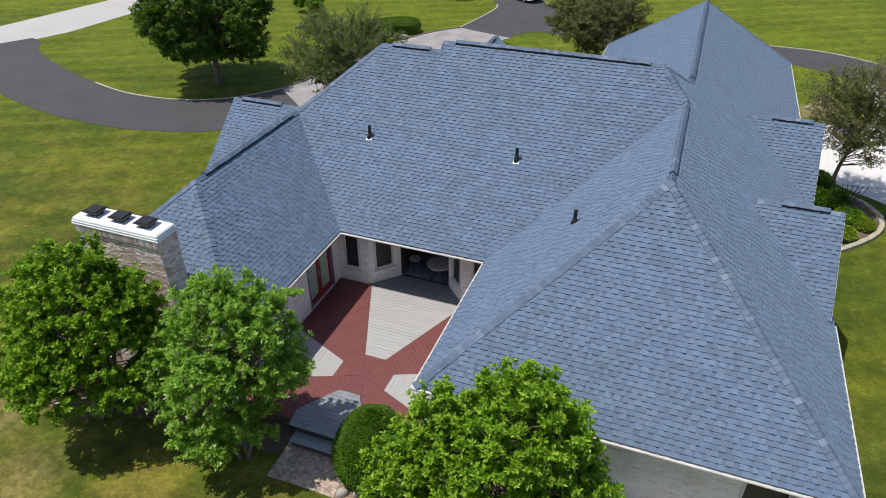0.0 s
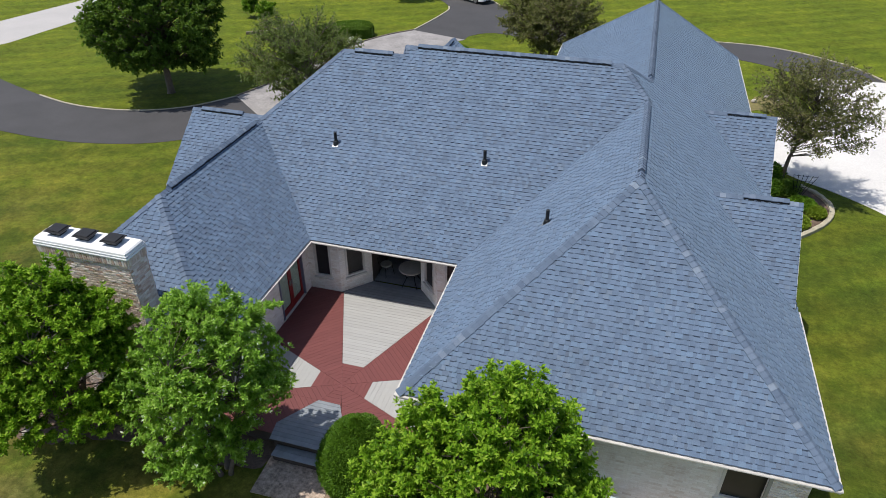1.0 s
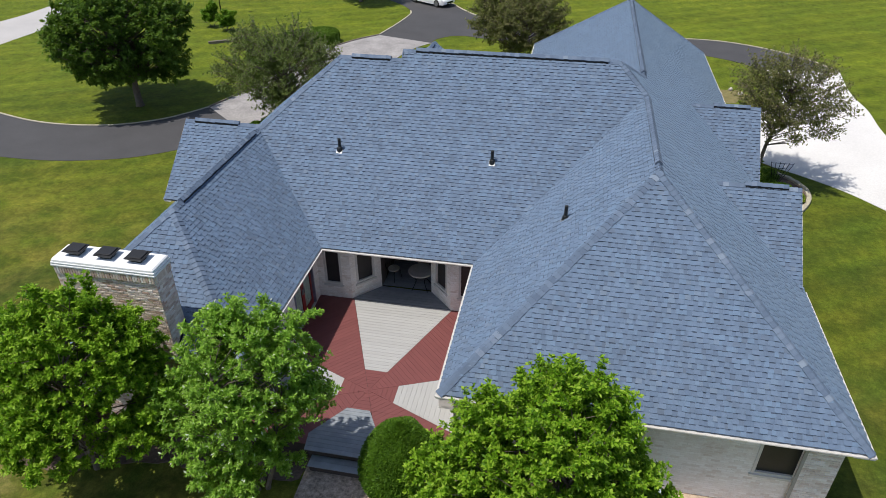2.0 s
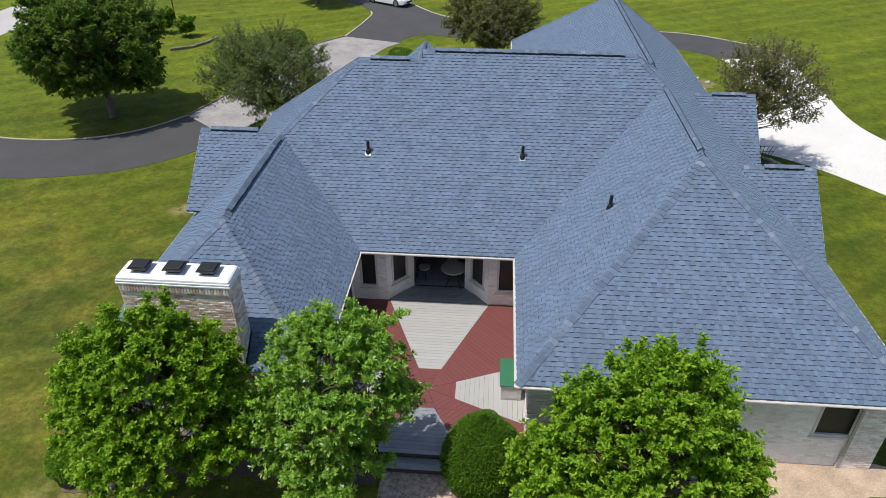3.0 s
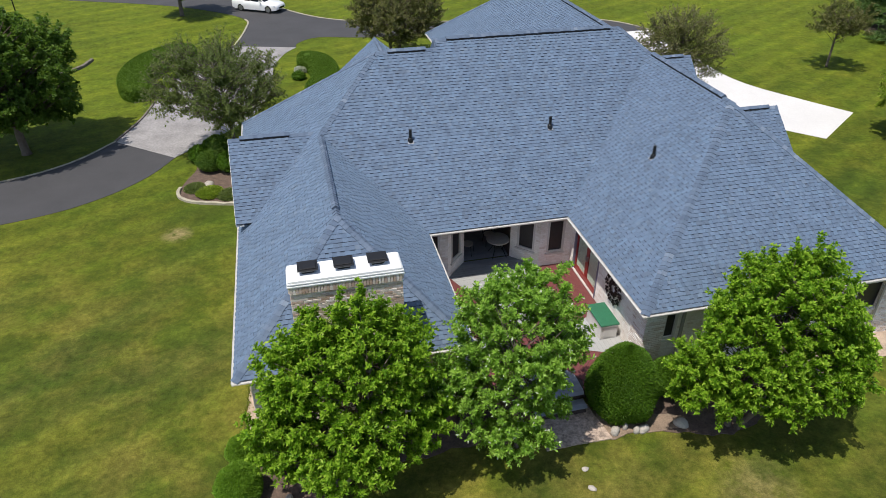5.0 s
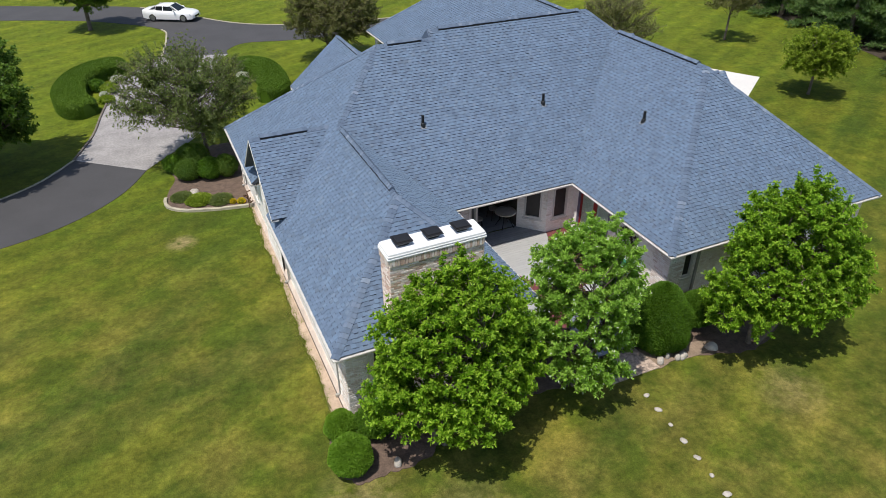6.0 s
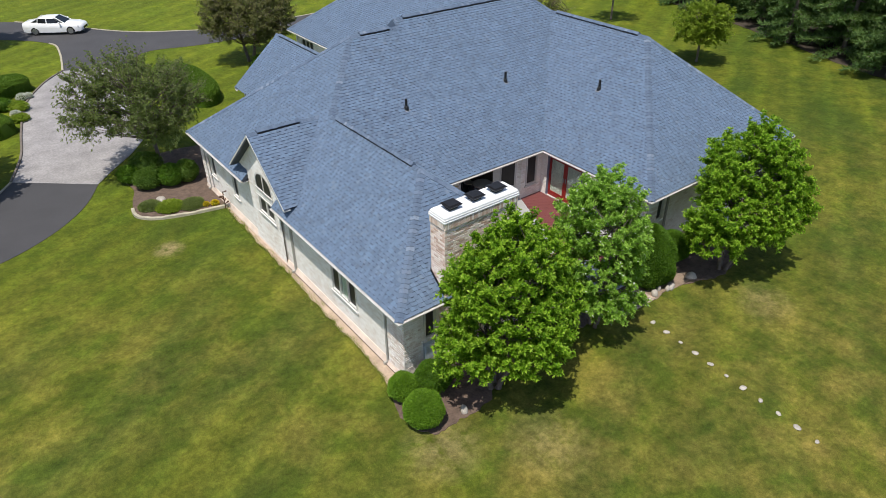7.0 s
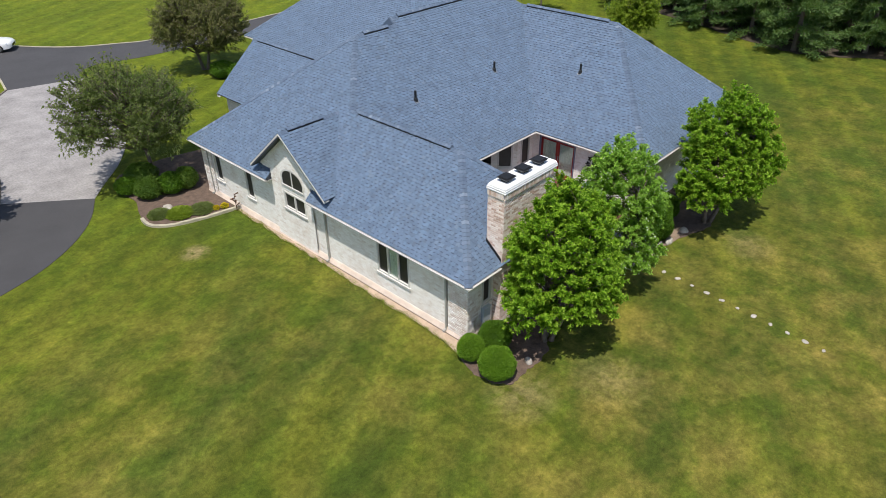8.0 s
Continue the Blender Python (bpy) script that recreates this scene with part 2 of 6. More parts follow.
# mottling colours in tree shade and sun flecks over the landing's slate boards
M_DECK_DAPPLED = pieces("dappled_slate_board", [(0, (0.20, 0.222, 0.245)), (1, (0.25, 0.27, 0.295))], 0.6, 3.0, 60, bumpy=0.2, dirt_amount=0.75)
M_DECK_SLATE = pieces("slate_painted_board", [(0, (0.20, 0.215, 0.235)), (1, (0.235, 0.25, 0.268))], 0.6, 5, 60, bumpy=0.2, dirt_amount=0.5)
M_DARK_WOOD = simple("dark_deck_frame", (0.05, 0.035, 0.03), 0.8)
# dark tone puts the porch's shade into its side walls and ceiling
M_INTERIOR = simple("shaded_interior", (0.10, 0.085, 0.075), 0.9)
M_DOOR_RED = simple("red_door_paint", (0.30, 0.022, 0.018), 0.35, vary=0.1, bumpy=0.05)
M_CURTAIN = simple("pale_curtain", (0.78, 0.83, 0.74), 0.9, vary=0.12, scale=3)
M_BLUE_TRIM = simple("slate_blue_trim", (0.16, 0.17, 0.24), 0.5)
M_IRON = simple("dark_iron", (0.018, 0.017, 0.016), 0.5, 0.6)
M_RUST = simple("rusty_iron", (0.12, 0.06, 0.035), 0.8, 0.3, vary=0.4)
M_PIPE = simple("black_pipe", (0.012, 0.013, 0.014), 0.4)
M_UTILITY = simple("pale_utility_paint", (0.45, 0.52, 0.56), 0.45, vary=0.08)
M_FLASH = simple("pipe_flashing", (0.30, 0.31, 0.33), 0.45, 0.6)
M_GREEN_LID = simple("green_lid", (0.035, 0.16, 0.085), 0.5, vary=0.1)
M_TABLE = simple("pale_table_top", (0.52, 0.48, 0.42), 0.5, vary=0.15, scale=8)
M_BARK = simple("grey_brown_bark", (0.15, 0.118, 0.095), 0.9, vary=0.35, scale=7, bumpy=1.0, fine=40)
M_LEAF_BRIGHT = foliage("bright_magnolia_leaf", [(0, (0.075, 0.18, 0.010)), (0.4, (0.132, 0.28, 0.014)), (0.8, (0.205, 0.37, 0.022)), (1, (0.31, 0.47, 0.045))], 0.45, 0.45)
# tip leaves, coloured brighter where sun catches the outer shoots
M_LEAF_TIP_LIT = foliage("lit_yellow_green_tip", [(0, (0.21, 0.39, 0.022)), (0.6, (0.31, 0.485, 0.037)), (1, (0.43, 0.59, 0.08))], 0.45, 0.45)
M_LEAF_TIP_LIT_PALE = foliage("lit_pale_tip", [(0, (0.26, 0.47, 0.05)), (0.7, (0.37, 0.58, 0.09)), (0.945, (0.45, 0.64, 0.16)), (0.955, (0.7, 0.74, 0.6)), (1, (0.78, 0.8, 0.7))], 0.38, 0.45)
M_LEAF_PALE = foliage("pale_green_leaf", [(0, (0.14, 0.275, 0.03)), (0.5, (0.225, 0.41, 0.055)), (1, (0.33, 0.525, 0.09))], 0.38, 0.5)
M_LEAF_DARK = foliage("dark_maple_leaf", [(0, (0.055, 0.11, 0.018)), (0.6, (0.105, 0.185, 0.03)), (1, (0.16, 0.25, 0.045))], 0.5, 0.42)
M_LEAF_OLIVE = foliage("olive_crabapple_leaf", [(0, (0.095, 0.125, 0.042)), (0.5, (0.16, 0.20, 0.064)), (0.95, (0.215, 0.25, 0.085)), (1, (0.27, 0.26, 0.18))], 0.55, 0.42)
M_LEAF_TAWNY = foliage("tawny_olive_leaf", [(0, (0.105, 0.105, 0.042)), (0.5, (0.18, 0.17, 0.07)), (0.95, (0.24, 0.215, 0.10)), (1, (0.30, 0.24, 0.15))], 0.55, 0.42)
M_LEAF_LIME = foliage("lime_leaf", [(0, (0.14, 0.21, 0.018)), (0.5, (0.235, 0.315, 0.03)), (1, (0.33, 0.40, 0.055))], 0.5, 0.45)
M_LEAF_SHRUB = foliage("clipped_shrub_leaf", [(0, (0.036, 0.092, 0.006)), (0.5, (0.066, 0.145, 0.010)), (1, (0.11, 0.21, 0.018))], 0.5, 0.25)
M_LEAF_BOX = foliage("bright_boxwood_leaf", [(0, (0.075, 0.165, 0.01)), (0.5, (0.125, 0.245, 0.016)), (1, (0.18, 0.31, 0.03))], 0.5, 0.3)
M_LEAF_HEDGE = foliage("sunlit_hedge_leaf", [(0, (0.05, 0.105, 0.008)), (0.5, (0.085, 0.155, 0.014)), (1, (0.12, 0.2, 0.024))], 0.6, 0.25)
M_NEEDLE = foliage("pine_needle", [(0, (0.05, 0.10, 0.03)), (0.5, (0.10, 0.175, 0.055)), (1, (0.17, 0.25, 0.085))], 0.6, 0.3)
M_GRASS_BLADE = foliage("grass_blade", [(0, (0.11, 0.14, 0.016)), (0.6, (0.17, 0.195, 0.028)), (1, (0.26, 0.23, 0.08))], 0.7, 0.3)
M_FLOWER = foliage("yellow_flower", [(0, (0.5, 0.34, 0.01)), (1, (0.65, 0.5, 0.03))], 0.6)
M_FLOWER_WHITE = foliage("white_flower", [(0, (0.6, 0.6, 0.5)), (1, (0.75, 0.75, 0.7))], 0.6)


def glass_material():
    """Thin window glass: mostly clear, with a faint sharp reflection."""
    m, nt, b = material("window_glass")
    clear = nt.nodes.new("ShaderNodeBsdfTransparent")
    clear.inputs["Color"].default_value = (0.86, 0.9, 0.88, 1)
    gloss = nt.nodes.new("ShaderNodeBsdfGlossy")
    gloss.inputs["Roughness"].default_value = 0.02
    ms = nt.nodes.new("ShaderNodeMixShader")
    ms.inputs[0].default_value = 0.09
    nt.links.new(clear.outputs[0], ms.inputs[1])
    nt.links.new(gloss.outputs[0], ms.inputs[2])
    nt.links.new(ms.outputs[0], nt.nodes["Material Output"].inputs[0])
    nt.nodes.remove(b)
    return m


M_GLASS = glass_material()
M_SCREEN = simple("dark_insect_screen", (0.022, 0.022, 0.024), 0.45, vary=0.25, scale=3)


# ---- builders ----
def mesh(name, verts, faces, mats, index=None, smooth=False):
    me = bpy.data.meshes.new(name)
    me.from_pydata([tuple(v) for v in verts], [], faces)
    for m in (mats if isinstance(mats, (list, tuple)) else [mats]):
        me.materials.append(m)
    if index is not None:
        me.polygons.foreach_set("material_index", index)
    if smooth:
        me.polygons.foreach_set("use_smooth", [True] * len(me.polygons))
    me.update()
    return me


def thing(name, base, label, category, group="", kind=""):
    ob = new(name)
    ob.location = base
    return tagged(ob, label, category, group, kind)


def hang(ob, parent):
    """ob's mesh is in world coordinates; a top-level parent may stand elsewhere."""
    ob.parent = parent
    if parent.parent is None and parent.type == "EMPTY":
        ob.matrix_parent_inverse = Matrix.Translation(-Vector(parent.location))
    return ob


def piece(name, verts, faces, mats, parent=None, label="", index=None, smooth=False):
    ob = new(name, mesh(name, verts, faces, mats, index, smooth))
    if parent is not None:
        hang(ob, parent)
    if label:
        ob["label"] = label
    return ob


def part(name, bm, mat, parent=None, label="", smooth=False):
    me = bpy.data.meshes.new(name)
    bm.to_mesh(me)
    bm.free()
    for m in (mat if isinstance(mat, (list, tuple)) else [mat]):
        me.materials.append(m)
    if smooth:
        me.polygons.foreach_set("use_smooth", [True] * len(me.polygons))
    ob = new(name, me)
    if parent is not None:
        hang(ob, parent)
    if label:
        ob["label"] = label
    return ob


def box_bm(x0, y0, z0, x1, y1, z1, bevel=0.0, bm=None, turn=0.0, segments=1):
    """A box with rounded edges; turn: degrees about its own upright axis."""
    own = bmesh.new()
    c = Vector(((x0 + x1) / 2, (y0 + y1) / 2, (z0 + z1) / 2))
    bmesh.ops.create_cube(own, size=1.0)
    bmesh.ops.scale(own, vec=(abs(x1 - x0), abs(y1 - y0), abs(z1 - z0)), verts=own.verts)
    if bevel:
        bmesh.ops.bevel(own, geom=own.edges[:], offset=bevel, segments=segments, affect="EDGES", profile=0.6)
    if turn:
        bmesh.ops.rotate(own, cent=(0, 0, 0), matrix=Matrix.Rotation(radians(turn), 3, "Z"), verts=own.verts)
    bmesh.ops.translate(own, vec=c, verts=own.verts)
    if bm is None:
        return own
    tmp = bpy.data.meshes.new("tmp")
    own.to_mesh(tmp)
    own.free()
    bm.from_mesh(tmp)
    bpy.data.meshes.remove(tmp)
    return bm


def tube(points, radii, sides=8):
    """Verts and faces of a tapered tube through the points."""
    vs, fs = [], []
    pts = [Vector(p) for p in points]
    for i, p in enumerate(pts):
        d = (pts[min(i + 1, len(pts) - 1)] - pts[max(i - 1, 0)]).normalized()
        a = d.orthogonal().normalized()
        b = d.cross(a)
        for k in range(sides):
            w = 2 * math.pi * k / sides
            vs.append(p + radii[i] * (math.cos(w) * a + math.sin(w) * b))
    for i in range(len(pts) - 1):
        for k in range(sides):
            j = (k + 1) % sides
            fs.append((i * sides + k, i * sides + j, (i + 1) * sides + j, (i + 1) * sides + k))
    fs.append(tuple(range(sides))[::-1])
    fs.append(tuple((len(pts) - 1) * sides + k for k in range(sides)))
    return vs, fs


def join(*meshes):
    vs, fs = [], []
    for v, f in meshes:
        n = len(vs)
        vs += list(v)
        fs += [tuple(i + n for i in q) for q in f]
    return vs, fs


def clip(poly, region):
    """The part of poly inside the convex, counter-clockwise region (2D)."""
    out = poly
    for i in range(len(region)):
        ax, ay = region[i]
        bx, by = region[(i + 1) % len(region)]
        src, out = out, []
        if not src:
            return []
        side = [(bx - ax) * (p[1] - ay) - (by - ay) * (p[0] - ax) for p in src]
        for k in range(len(src)):
            p, q, sp, sq = src[k], src[(k + 1) % len(src)], side[k], side[(k + 1) % len(src)]
            if sp >= -1e-9:
                out.append(p)
            if (sp > 1e-9 and sq < -1e-9) or (sp < -1e-9 and sq > 1e-9):
                f = sp / (sp - sq)
                out.append((p[0] + f * (q[0] - p[0]), p[1] + f * (q[1] - p[1])))
    return out


def area2(poly):
    return sum(poly[i][0] * poly[(i + 1) % len(poly)][1] - poly[(i + 1) % len(poly)][0] * poly[i][1] for i in range(len(poly))) / 2


def ccw(poly):
    return list(poly) if area2(poly) > 0 else list(poly)[::-1]


def smooth_line(points, steps=6, closed=False):
    """A soft curve (Catmull-Rom) through plan points."""
    p = [Vector(q) for q in points]
    n = len(p)
    out = []
    for i in range(n if closed else n - 1):
        a = p[(i - 1) % n] if closed else p[max(i - 1, 0)]
        b, c = p[i], p[(i + 1) % n]
        d = p[(i + 2) % n] if closed else p[min(i + 2, n - 1)]
        for k in range(steps):
            t = k / steps
            out.append(0.5 * ((2 * b) + (c - a) * t + (2 * a - 5 * b + 4 * c - d) * t * t + (3 * b - a - 3 * c + d) * t ** 3))
    if not closed:
        out.append(p[-1])
    return [(v.x, v.y) for v in out]


def ragged(points, seed, amount=0.12, step=0.25):
    """A closed plan outline with an uneven, crumbling edge."""
    rnd_ = random.Random(seed)
    line = smooth_line(points, 8, True)
    out = []
    for i, (x, y) in enumerate(line):
        n = noise.noise(Vector((x * 1.7, y * 1.7, seed))) + 0.6 * noise.noise(Vector((x * 5, y * 5, seed)))
        a, b = Vector(line[i - 1]), Vector(line[(i + 1) % len(line)])
        d = (b - a)
        if d.length > 1e-6:
            d.normalize()
        out.append((x - d.y * n * amount, y + d.x * n * amount))
    return out


def slab(name, outline, z, thick, mat, label="", category="", kind="structure", rough=0.0):
    """A flat sheet of ground with a plan outline."""
    bm = bmesh.new()
    ring = [bm.verts.new((x, y, z)) for x, y in outline]
    f = bm.faces.new(ring)
    if f.normal.z < 0 or area2(outline) < 0:
        f.normal_flip()
    ext = bmesh.ops.extrude_face_region(bm, geom=[f])
    low = [v for v in ext["geom"] if isinstance(v, bmesh.types.BMVert)]
    bmesh.ops.translate(bm, vec=(0, 0, -thick), verts=low)
    bmesh.ops.recalc_face_normals(bm, faces=bm.faces[:])
    bmesh.ops.triangulate(bm, faces=[g for g in bm.faces if len(g.verts) > 4])
    ob = part(name, bm, mat)
    return tagged(ob, label, category, "", kind)


def kerb(name, line, width, height, mat, label, closed=False, wobble=0.0):
    """A low kerb along a plan line."""
    vs, fs = [], []
    n = len(line)
    rnd = random.Random(5)
    for i, (x, y) in enumerate(line):
        a = Vector(line[(i - 1) % n] if closed else line[max(i - 1, 0)])
        b = Vector(line[(i + 1) % n] if closed else line[min(i + 1, n - 1)])
        d = (b - a).normalized()
        nx, ny = -d.y, d.x
        h = height * (1 + wobble * rnd.uniform(-1, 1))
        for s, z in ((-0.5, -0.02), (-0.46, h * 0.9), (-0.3, h), (0.3, h), (0.46, h * 0.9), (0.5, -0.02)):
            vs.append((x + nx * s * width, y + ny * s * width, z))
    for i in range(n if closed else n - 1):
        j = (i + 1) % n
        for k in range(5):
            fs.append((i * 6 + k, j * 6 + k, j * 6 + k + 1, i * 6 + k + 1))
    ob = piece(name, vs, fs, mat)
    return tagged(ob, label, "kerb", "", "structure")


# ---- ground ----
def ground_sheet():
    bm = bmesh.new()
    ring = [0, 12, 25, 45, 80, 150, 320, 700]
    rows = []
    for r in ring[1:]:
        rows.append([bm.verts.new((-10 + r * math.cos(a * math.pi / 24), 20 + r * math.sin(a * math.pi / 24), -0.002 if r < 100 else -0.02)) for a in range(48)])
    c = bm.verts.new((-10, 20, 0))
    for k in range(48):
        bm.faces.new((c, rows[0][k], rows[0][(k + 1) % 48]))
        for i in range(len(rows) - 1):
            bm.faces.new((rows[i][k], rows[i + 1][k], rows[i + 1][(k + 1) % 48], rows[i][(k + 1) % 48]))
    return tagged(part("ground", bm, M_GRASS), "mown green lawn with dry yellowish patches", "lawn", "", "structure")


ground_sheet()

drive_out = smooth_line([(-24.5, 31.9), (-25.6, 29.9), (-27.3, 28.2), (-29.6, 27.0), (-33.3, 26.3), (-38.5, 26.6), (-43.7, 28.0), (-49.0, 30.6), (-54.2, 33.2)])
drive_in = smooth_line([(-27.85, 34.75), (-29.6, 32.5), (-32.1, 31.1), (-35.4, 30.7), (-38.8, 31.3), (-44.5, 33.3), (-48.6, 35.4), (-50.0, 36.9), (-51.6, 37.6)])
slab("driveway", drive_out + drive_in[::-1], 0.012, 0.05, M_ASPHALT, "dark asphalt driveway curving past the lawn", "driveway")
kerb("kerb", drive_in[:26], 0.12, 0.05, M_KERB, "weathered pale kerb along the asphalt drive")

conc_left = smooth_line([(-27.85, 34.75), (-26.9, 37.8), (-26.3, 41.4), (-25.3, 46.0), (-23.6, 49.6), (-22.0, 51.6)])
conc_right = smooth_line([(-24.5, 31.9), (-23.4, 33.2), (-21.9, 34.9), (-20.3, 37.6), (-19.4, 41.5), (-19.2, 45.5), (-18.4, 48.6), (-17.4, 50.2)])
slab("entry_court", conc_right + conc_left[::-1], 0.02, 0.06, M_CONCRETE, "weathered grey concrete court before the entry", "pavement")
kerb("kerb", conc_left, 0.12, 0.09, M_ROCK_DARK, "pale kerb beside the concrete court")

north_s = smooth_line([(-17.4, 50.2), (-17.2, 51.4), (-15.5, 52.6), (-11.7, 51.7), (-5.0, 51.4), (1.0, 51.2), (4.2, 50.0), (6.2, 48.2)])
north_n = smooth_line([(-60.0, 86.0), (-42.0, 79.0), (-29.4, 72.6), (-22.3, 68.6), (-15.8, 59.6), (-11.7, 56.6), (-9.4, 55.6), (-3.0, 54.8), (4.4, 54.7), (9.2, 51.8), (11.2, 48.5)])
north_w = smooth_line([(-60.0, 80.0), (-42.0, 72.6), (-29.5, 67.0), (-24.0, 63.0), (-21.3, 59.6), (-21.2, 56.5), (-22.0, 51.6)])
slab("driveway", north_s + north_n[::-1] + north_w, 0.012, 0.05, M_ASPHALT, "dark asphalt drive behind the house with pale edges", "driveway")
kerb("kerb", north_n[18:], 0.14, 0.06, M_KERB, "pale kerb along the far edge of the drive")
kerb("kerb", north_w[-13:], 0.14, 0.06, M_KERB, "pale kerb where the drives meet")

white_w = smooth_line([(6.2, 48.2), (6.5, 45.0), (6.1, 42.2), (4.6, 40.6), (2.2, 40.0), (1.6, 37.0), (2.4, 34.0), (3.6, 32.6), (5.0, 31.6), (6.6, 30.2), (8.5, 27.8), (9.95, 26.2)])
white_e = smooth_line([(11.2, 48.5), (10.7, 44.5), (10.8, 41.3), (10.6, 38.6), (10.7, 36.2), (11.3, 34.2), (12.4, 32.1), (14.15, 29.1)])
slab("garage_court", white_w + white_e[::-1], 0.02, 0.06, M_CONCRETE_WHITE, "bright white concrete garage court", "pavement")
slab("street", [(-60.5, 24), (-56.0, 24), (-50.2, 40), (-49.2, 52), (-48, 90), (-53.2, 90), (-54.4, 52), (-56.8, 39)], 0.008, 0.05, M_STREET, "pale grey street at the edge of the lawn", "street")


# ---- the house ----
E0, S = 2.75, 0.8333          # eave height, roof pitch 10 in 12
K = math.sqrt(1 + S * S)
XW, XL, XLM = -20.6, -14.19, -17.395
YSW, YC = 11.32, 17.24
YRA, YNA, YRB, YNB, XS = 22.88, 28.95, 23.18, 29.12, -12.62
XR0, XR1, XRM = -9.036, 1.0, -4.018
YSR, YFN, YAP = 11.405, 42.0, 36.18
HR = XR1 - XRM
OVER = 0.4
house = thing("house", (-10, 22, 0), "single-storey limewashed brick house with blue-grey shingle hip roof", "house")
roof = new("roof", mesh("roof", [], [], M_UNDER))
hang(roof, house)
roof["label"] = "hipped roof of blue-grey asphalt shingles"


def lift(x, y, plane):
    """The height of a roof plane over (x, y): plane = (eave point, up-slope way, eave height, pitch)."""
    (px, py), (nx, ny), e, s = plane
    return e + s * ((x - px) * nx + (y - py) * ny)


def plane_normal(plane):
    (_, _), (nx, ny), _, s = plane
    return Vector((-s * nx, -s * ny, 1)).normalized()


P_W = ((XW, 0), (1, 0), E0, S)
P_SW = ((0, YSW), (0, 1), E0, S)
P_LE = ((XL, 0), (-1, 0), E0, S)
P_S = ((0, YC), (0, 1), E0, S)
P_NA = ((0, YNA), (0, -1), E0, S * (YRA - YC) / (YNA - YRA))
P_NB = ((0, YNB), (0, -1), E0, S)
P_RW = ((XR0, 0), (1, 0), E0, S)
P_E = ((XR1, 0), (-1, 0), E0, S)
P_SR = ((0, YSR), (0, 1), E0, S)
P_FN = ((0, YFN), (0, -1), E0, S * HR / (YFN - YAP))
LR = (XLM - XW)              # half width of the west wing
AX = XW + (YRA - YC)         # west end of the main ridge
BX = XR1 - (YRB - YC)        # east end of the main ridge
YV = YC + HR                 # where the east wing's ridge meets the main roof
YU = YNB - HR                # and the far wing's
GS, GN, XG = 19.88, 22.6, -20.2   # the eave is cut for the west gable's wall
SLOPES = [
    (P_SR, [(XR0, YSR), (XR1, YSR), (XRM, YSR + HR)]),
    (P_SW, [(XW, YSW), (XL, YSW), (XLM, YSW + LR)]),
    (P_RW, [(XR0, YSR), (XRM, YSR + HR), (XRM, YV), (XR0, YC)]),
    (P_LE, [(XL, YSW), (XL, YC), (XLM, YC + LR), (XLM, YSW + LR)]),
    (P_W, [(XW, YSW), (XLM, YSW + LR), (XLM, GS), (XW, GS)]),
    (P_W, [(XG, GS), (XLM, GS), (XLM, YC + LR), (XG, YC + LR)]),
    (P_W, [(XG, YC + LR), (XLM, YC + LR), (XLM + GN - YC - LR, GN), (XG, GN)]),
    (P_W, [(XW, GN), (XLM + GN - YC - LR, GN), (AX, YRA), (XW, YNA)]),
    (P_S, [(XL, YC), (XS, YC), (XS, YRA), (AX, YRA), (XLM, YC + LR)]),
    (P_S, [(XS, YC), (XR0, YC), (XRM, YV), (BX, YRB), (XS, YRB)]),
    (P_E, [(XR1, YSR), (XR1, YFN), (XRM, YAP), (XRM, YSR + HR)]),
    (P_E, [(XRM, YV), (XRM, YU), (BX, YRB)]),
    (P_NA, [(XW, YNA), (AX, YRA), (XS, YRA), (XS, YNA)]),
    (P_NB, [(XS, YNB), (XS, YRB), (BX, YRB), (XRM, YU), (XR0, YNB)]),
    (P_RW, [(XR0, YNB), (XRM, YU), (XRM, YAP), (XR0, YFN)]),
    (P_FN, [(XR0, YFN), (XRM, YAP), (XR1, YFN)]),
]
CAPS = []   # (from, to, plane a, plane b, raised)


def top(x, y, plane):
    return Vector((x, y, lift(x, y, plane)))


for a, b, pa, pb in (((XW, YSW), (XLM, YSW + LR), P_W, P_SW), ((XL, YSW), (XLM, YSW + LR), P_LE, P_SW), ((XR0, YSR), (XRM, YSR + HR), P_RW, P_SR), ((XR1, YSR), (XRM, YSR + HR), P_E, P_SR),
                     ((XLM, YC + LR), (AX, YRA), P_S, P_W), ((XW, YNA), (AX, YRA), P_W, P_NA), ((XRM, YV), (BX, YRB), P_S, P_E), ((XRM, YU), (BX, YRB), P_NB, P_E), ((XR0, YFN), (XRM, YAP), P_RW, P_FN), ((XR1, YFN), (XRM, YAP), P_E, P_FN)):
    CAPS.append((top(*a, pb), top(*b, pb), pa, pb, 0.0))
for a, b, pa, pb in (((XLM, YSW + LR), (XLM, YC + LR), P_W, P_LE), ((XRM, YSR + HR), (XRM, YV), P_RW, P_E), ((AX, YRA), (XS, YRA), P_S, P_NA), ((XS, YRB), (BX, YRB), P_S, P_NB), ((XRM, YU), (XRM, YAP), P_RW, P_E)):
    pa3, pb3 = top(*a, pa), top(*b, pa)
    d = (pb3 - pa3).normalized()
    n = (pb3 - pa3).length
    for f0, f1, r in ((0, 0.45, 0.0), (0.45, n - 0.45, 0.075), (n - 0.45, n, 0.0)):
        CAPS.append((pa3 + d * f0, pa3 + d * f1, pa, pb, r))

GABLES = []


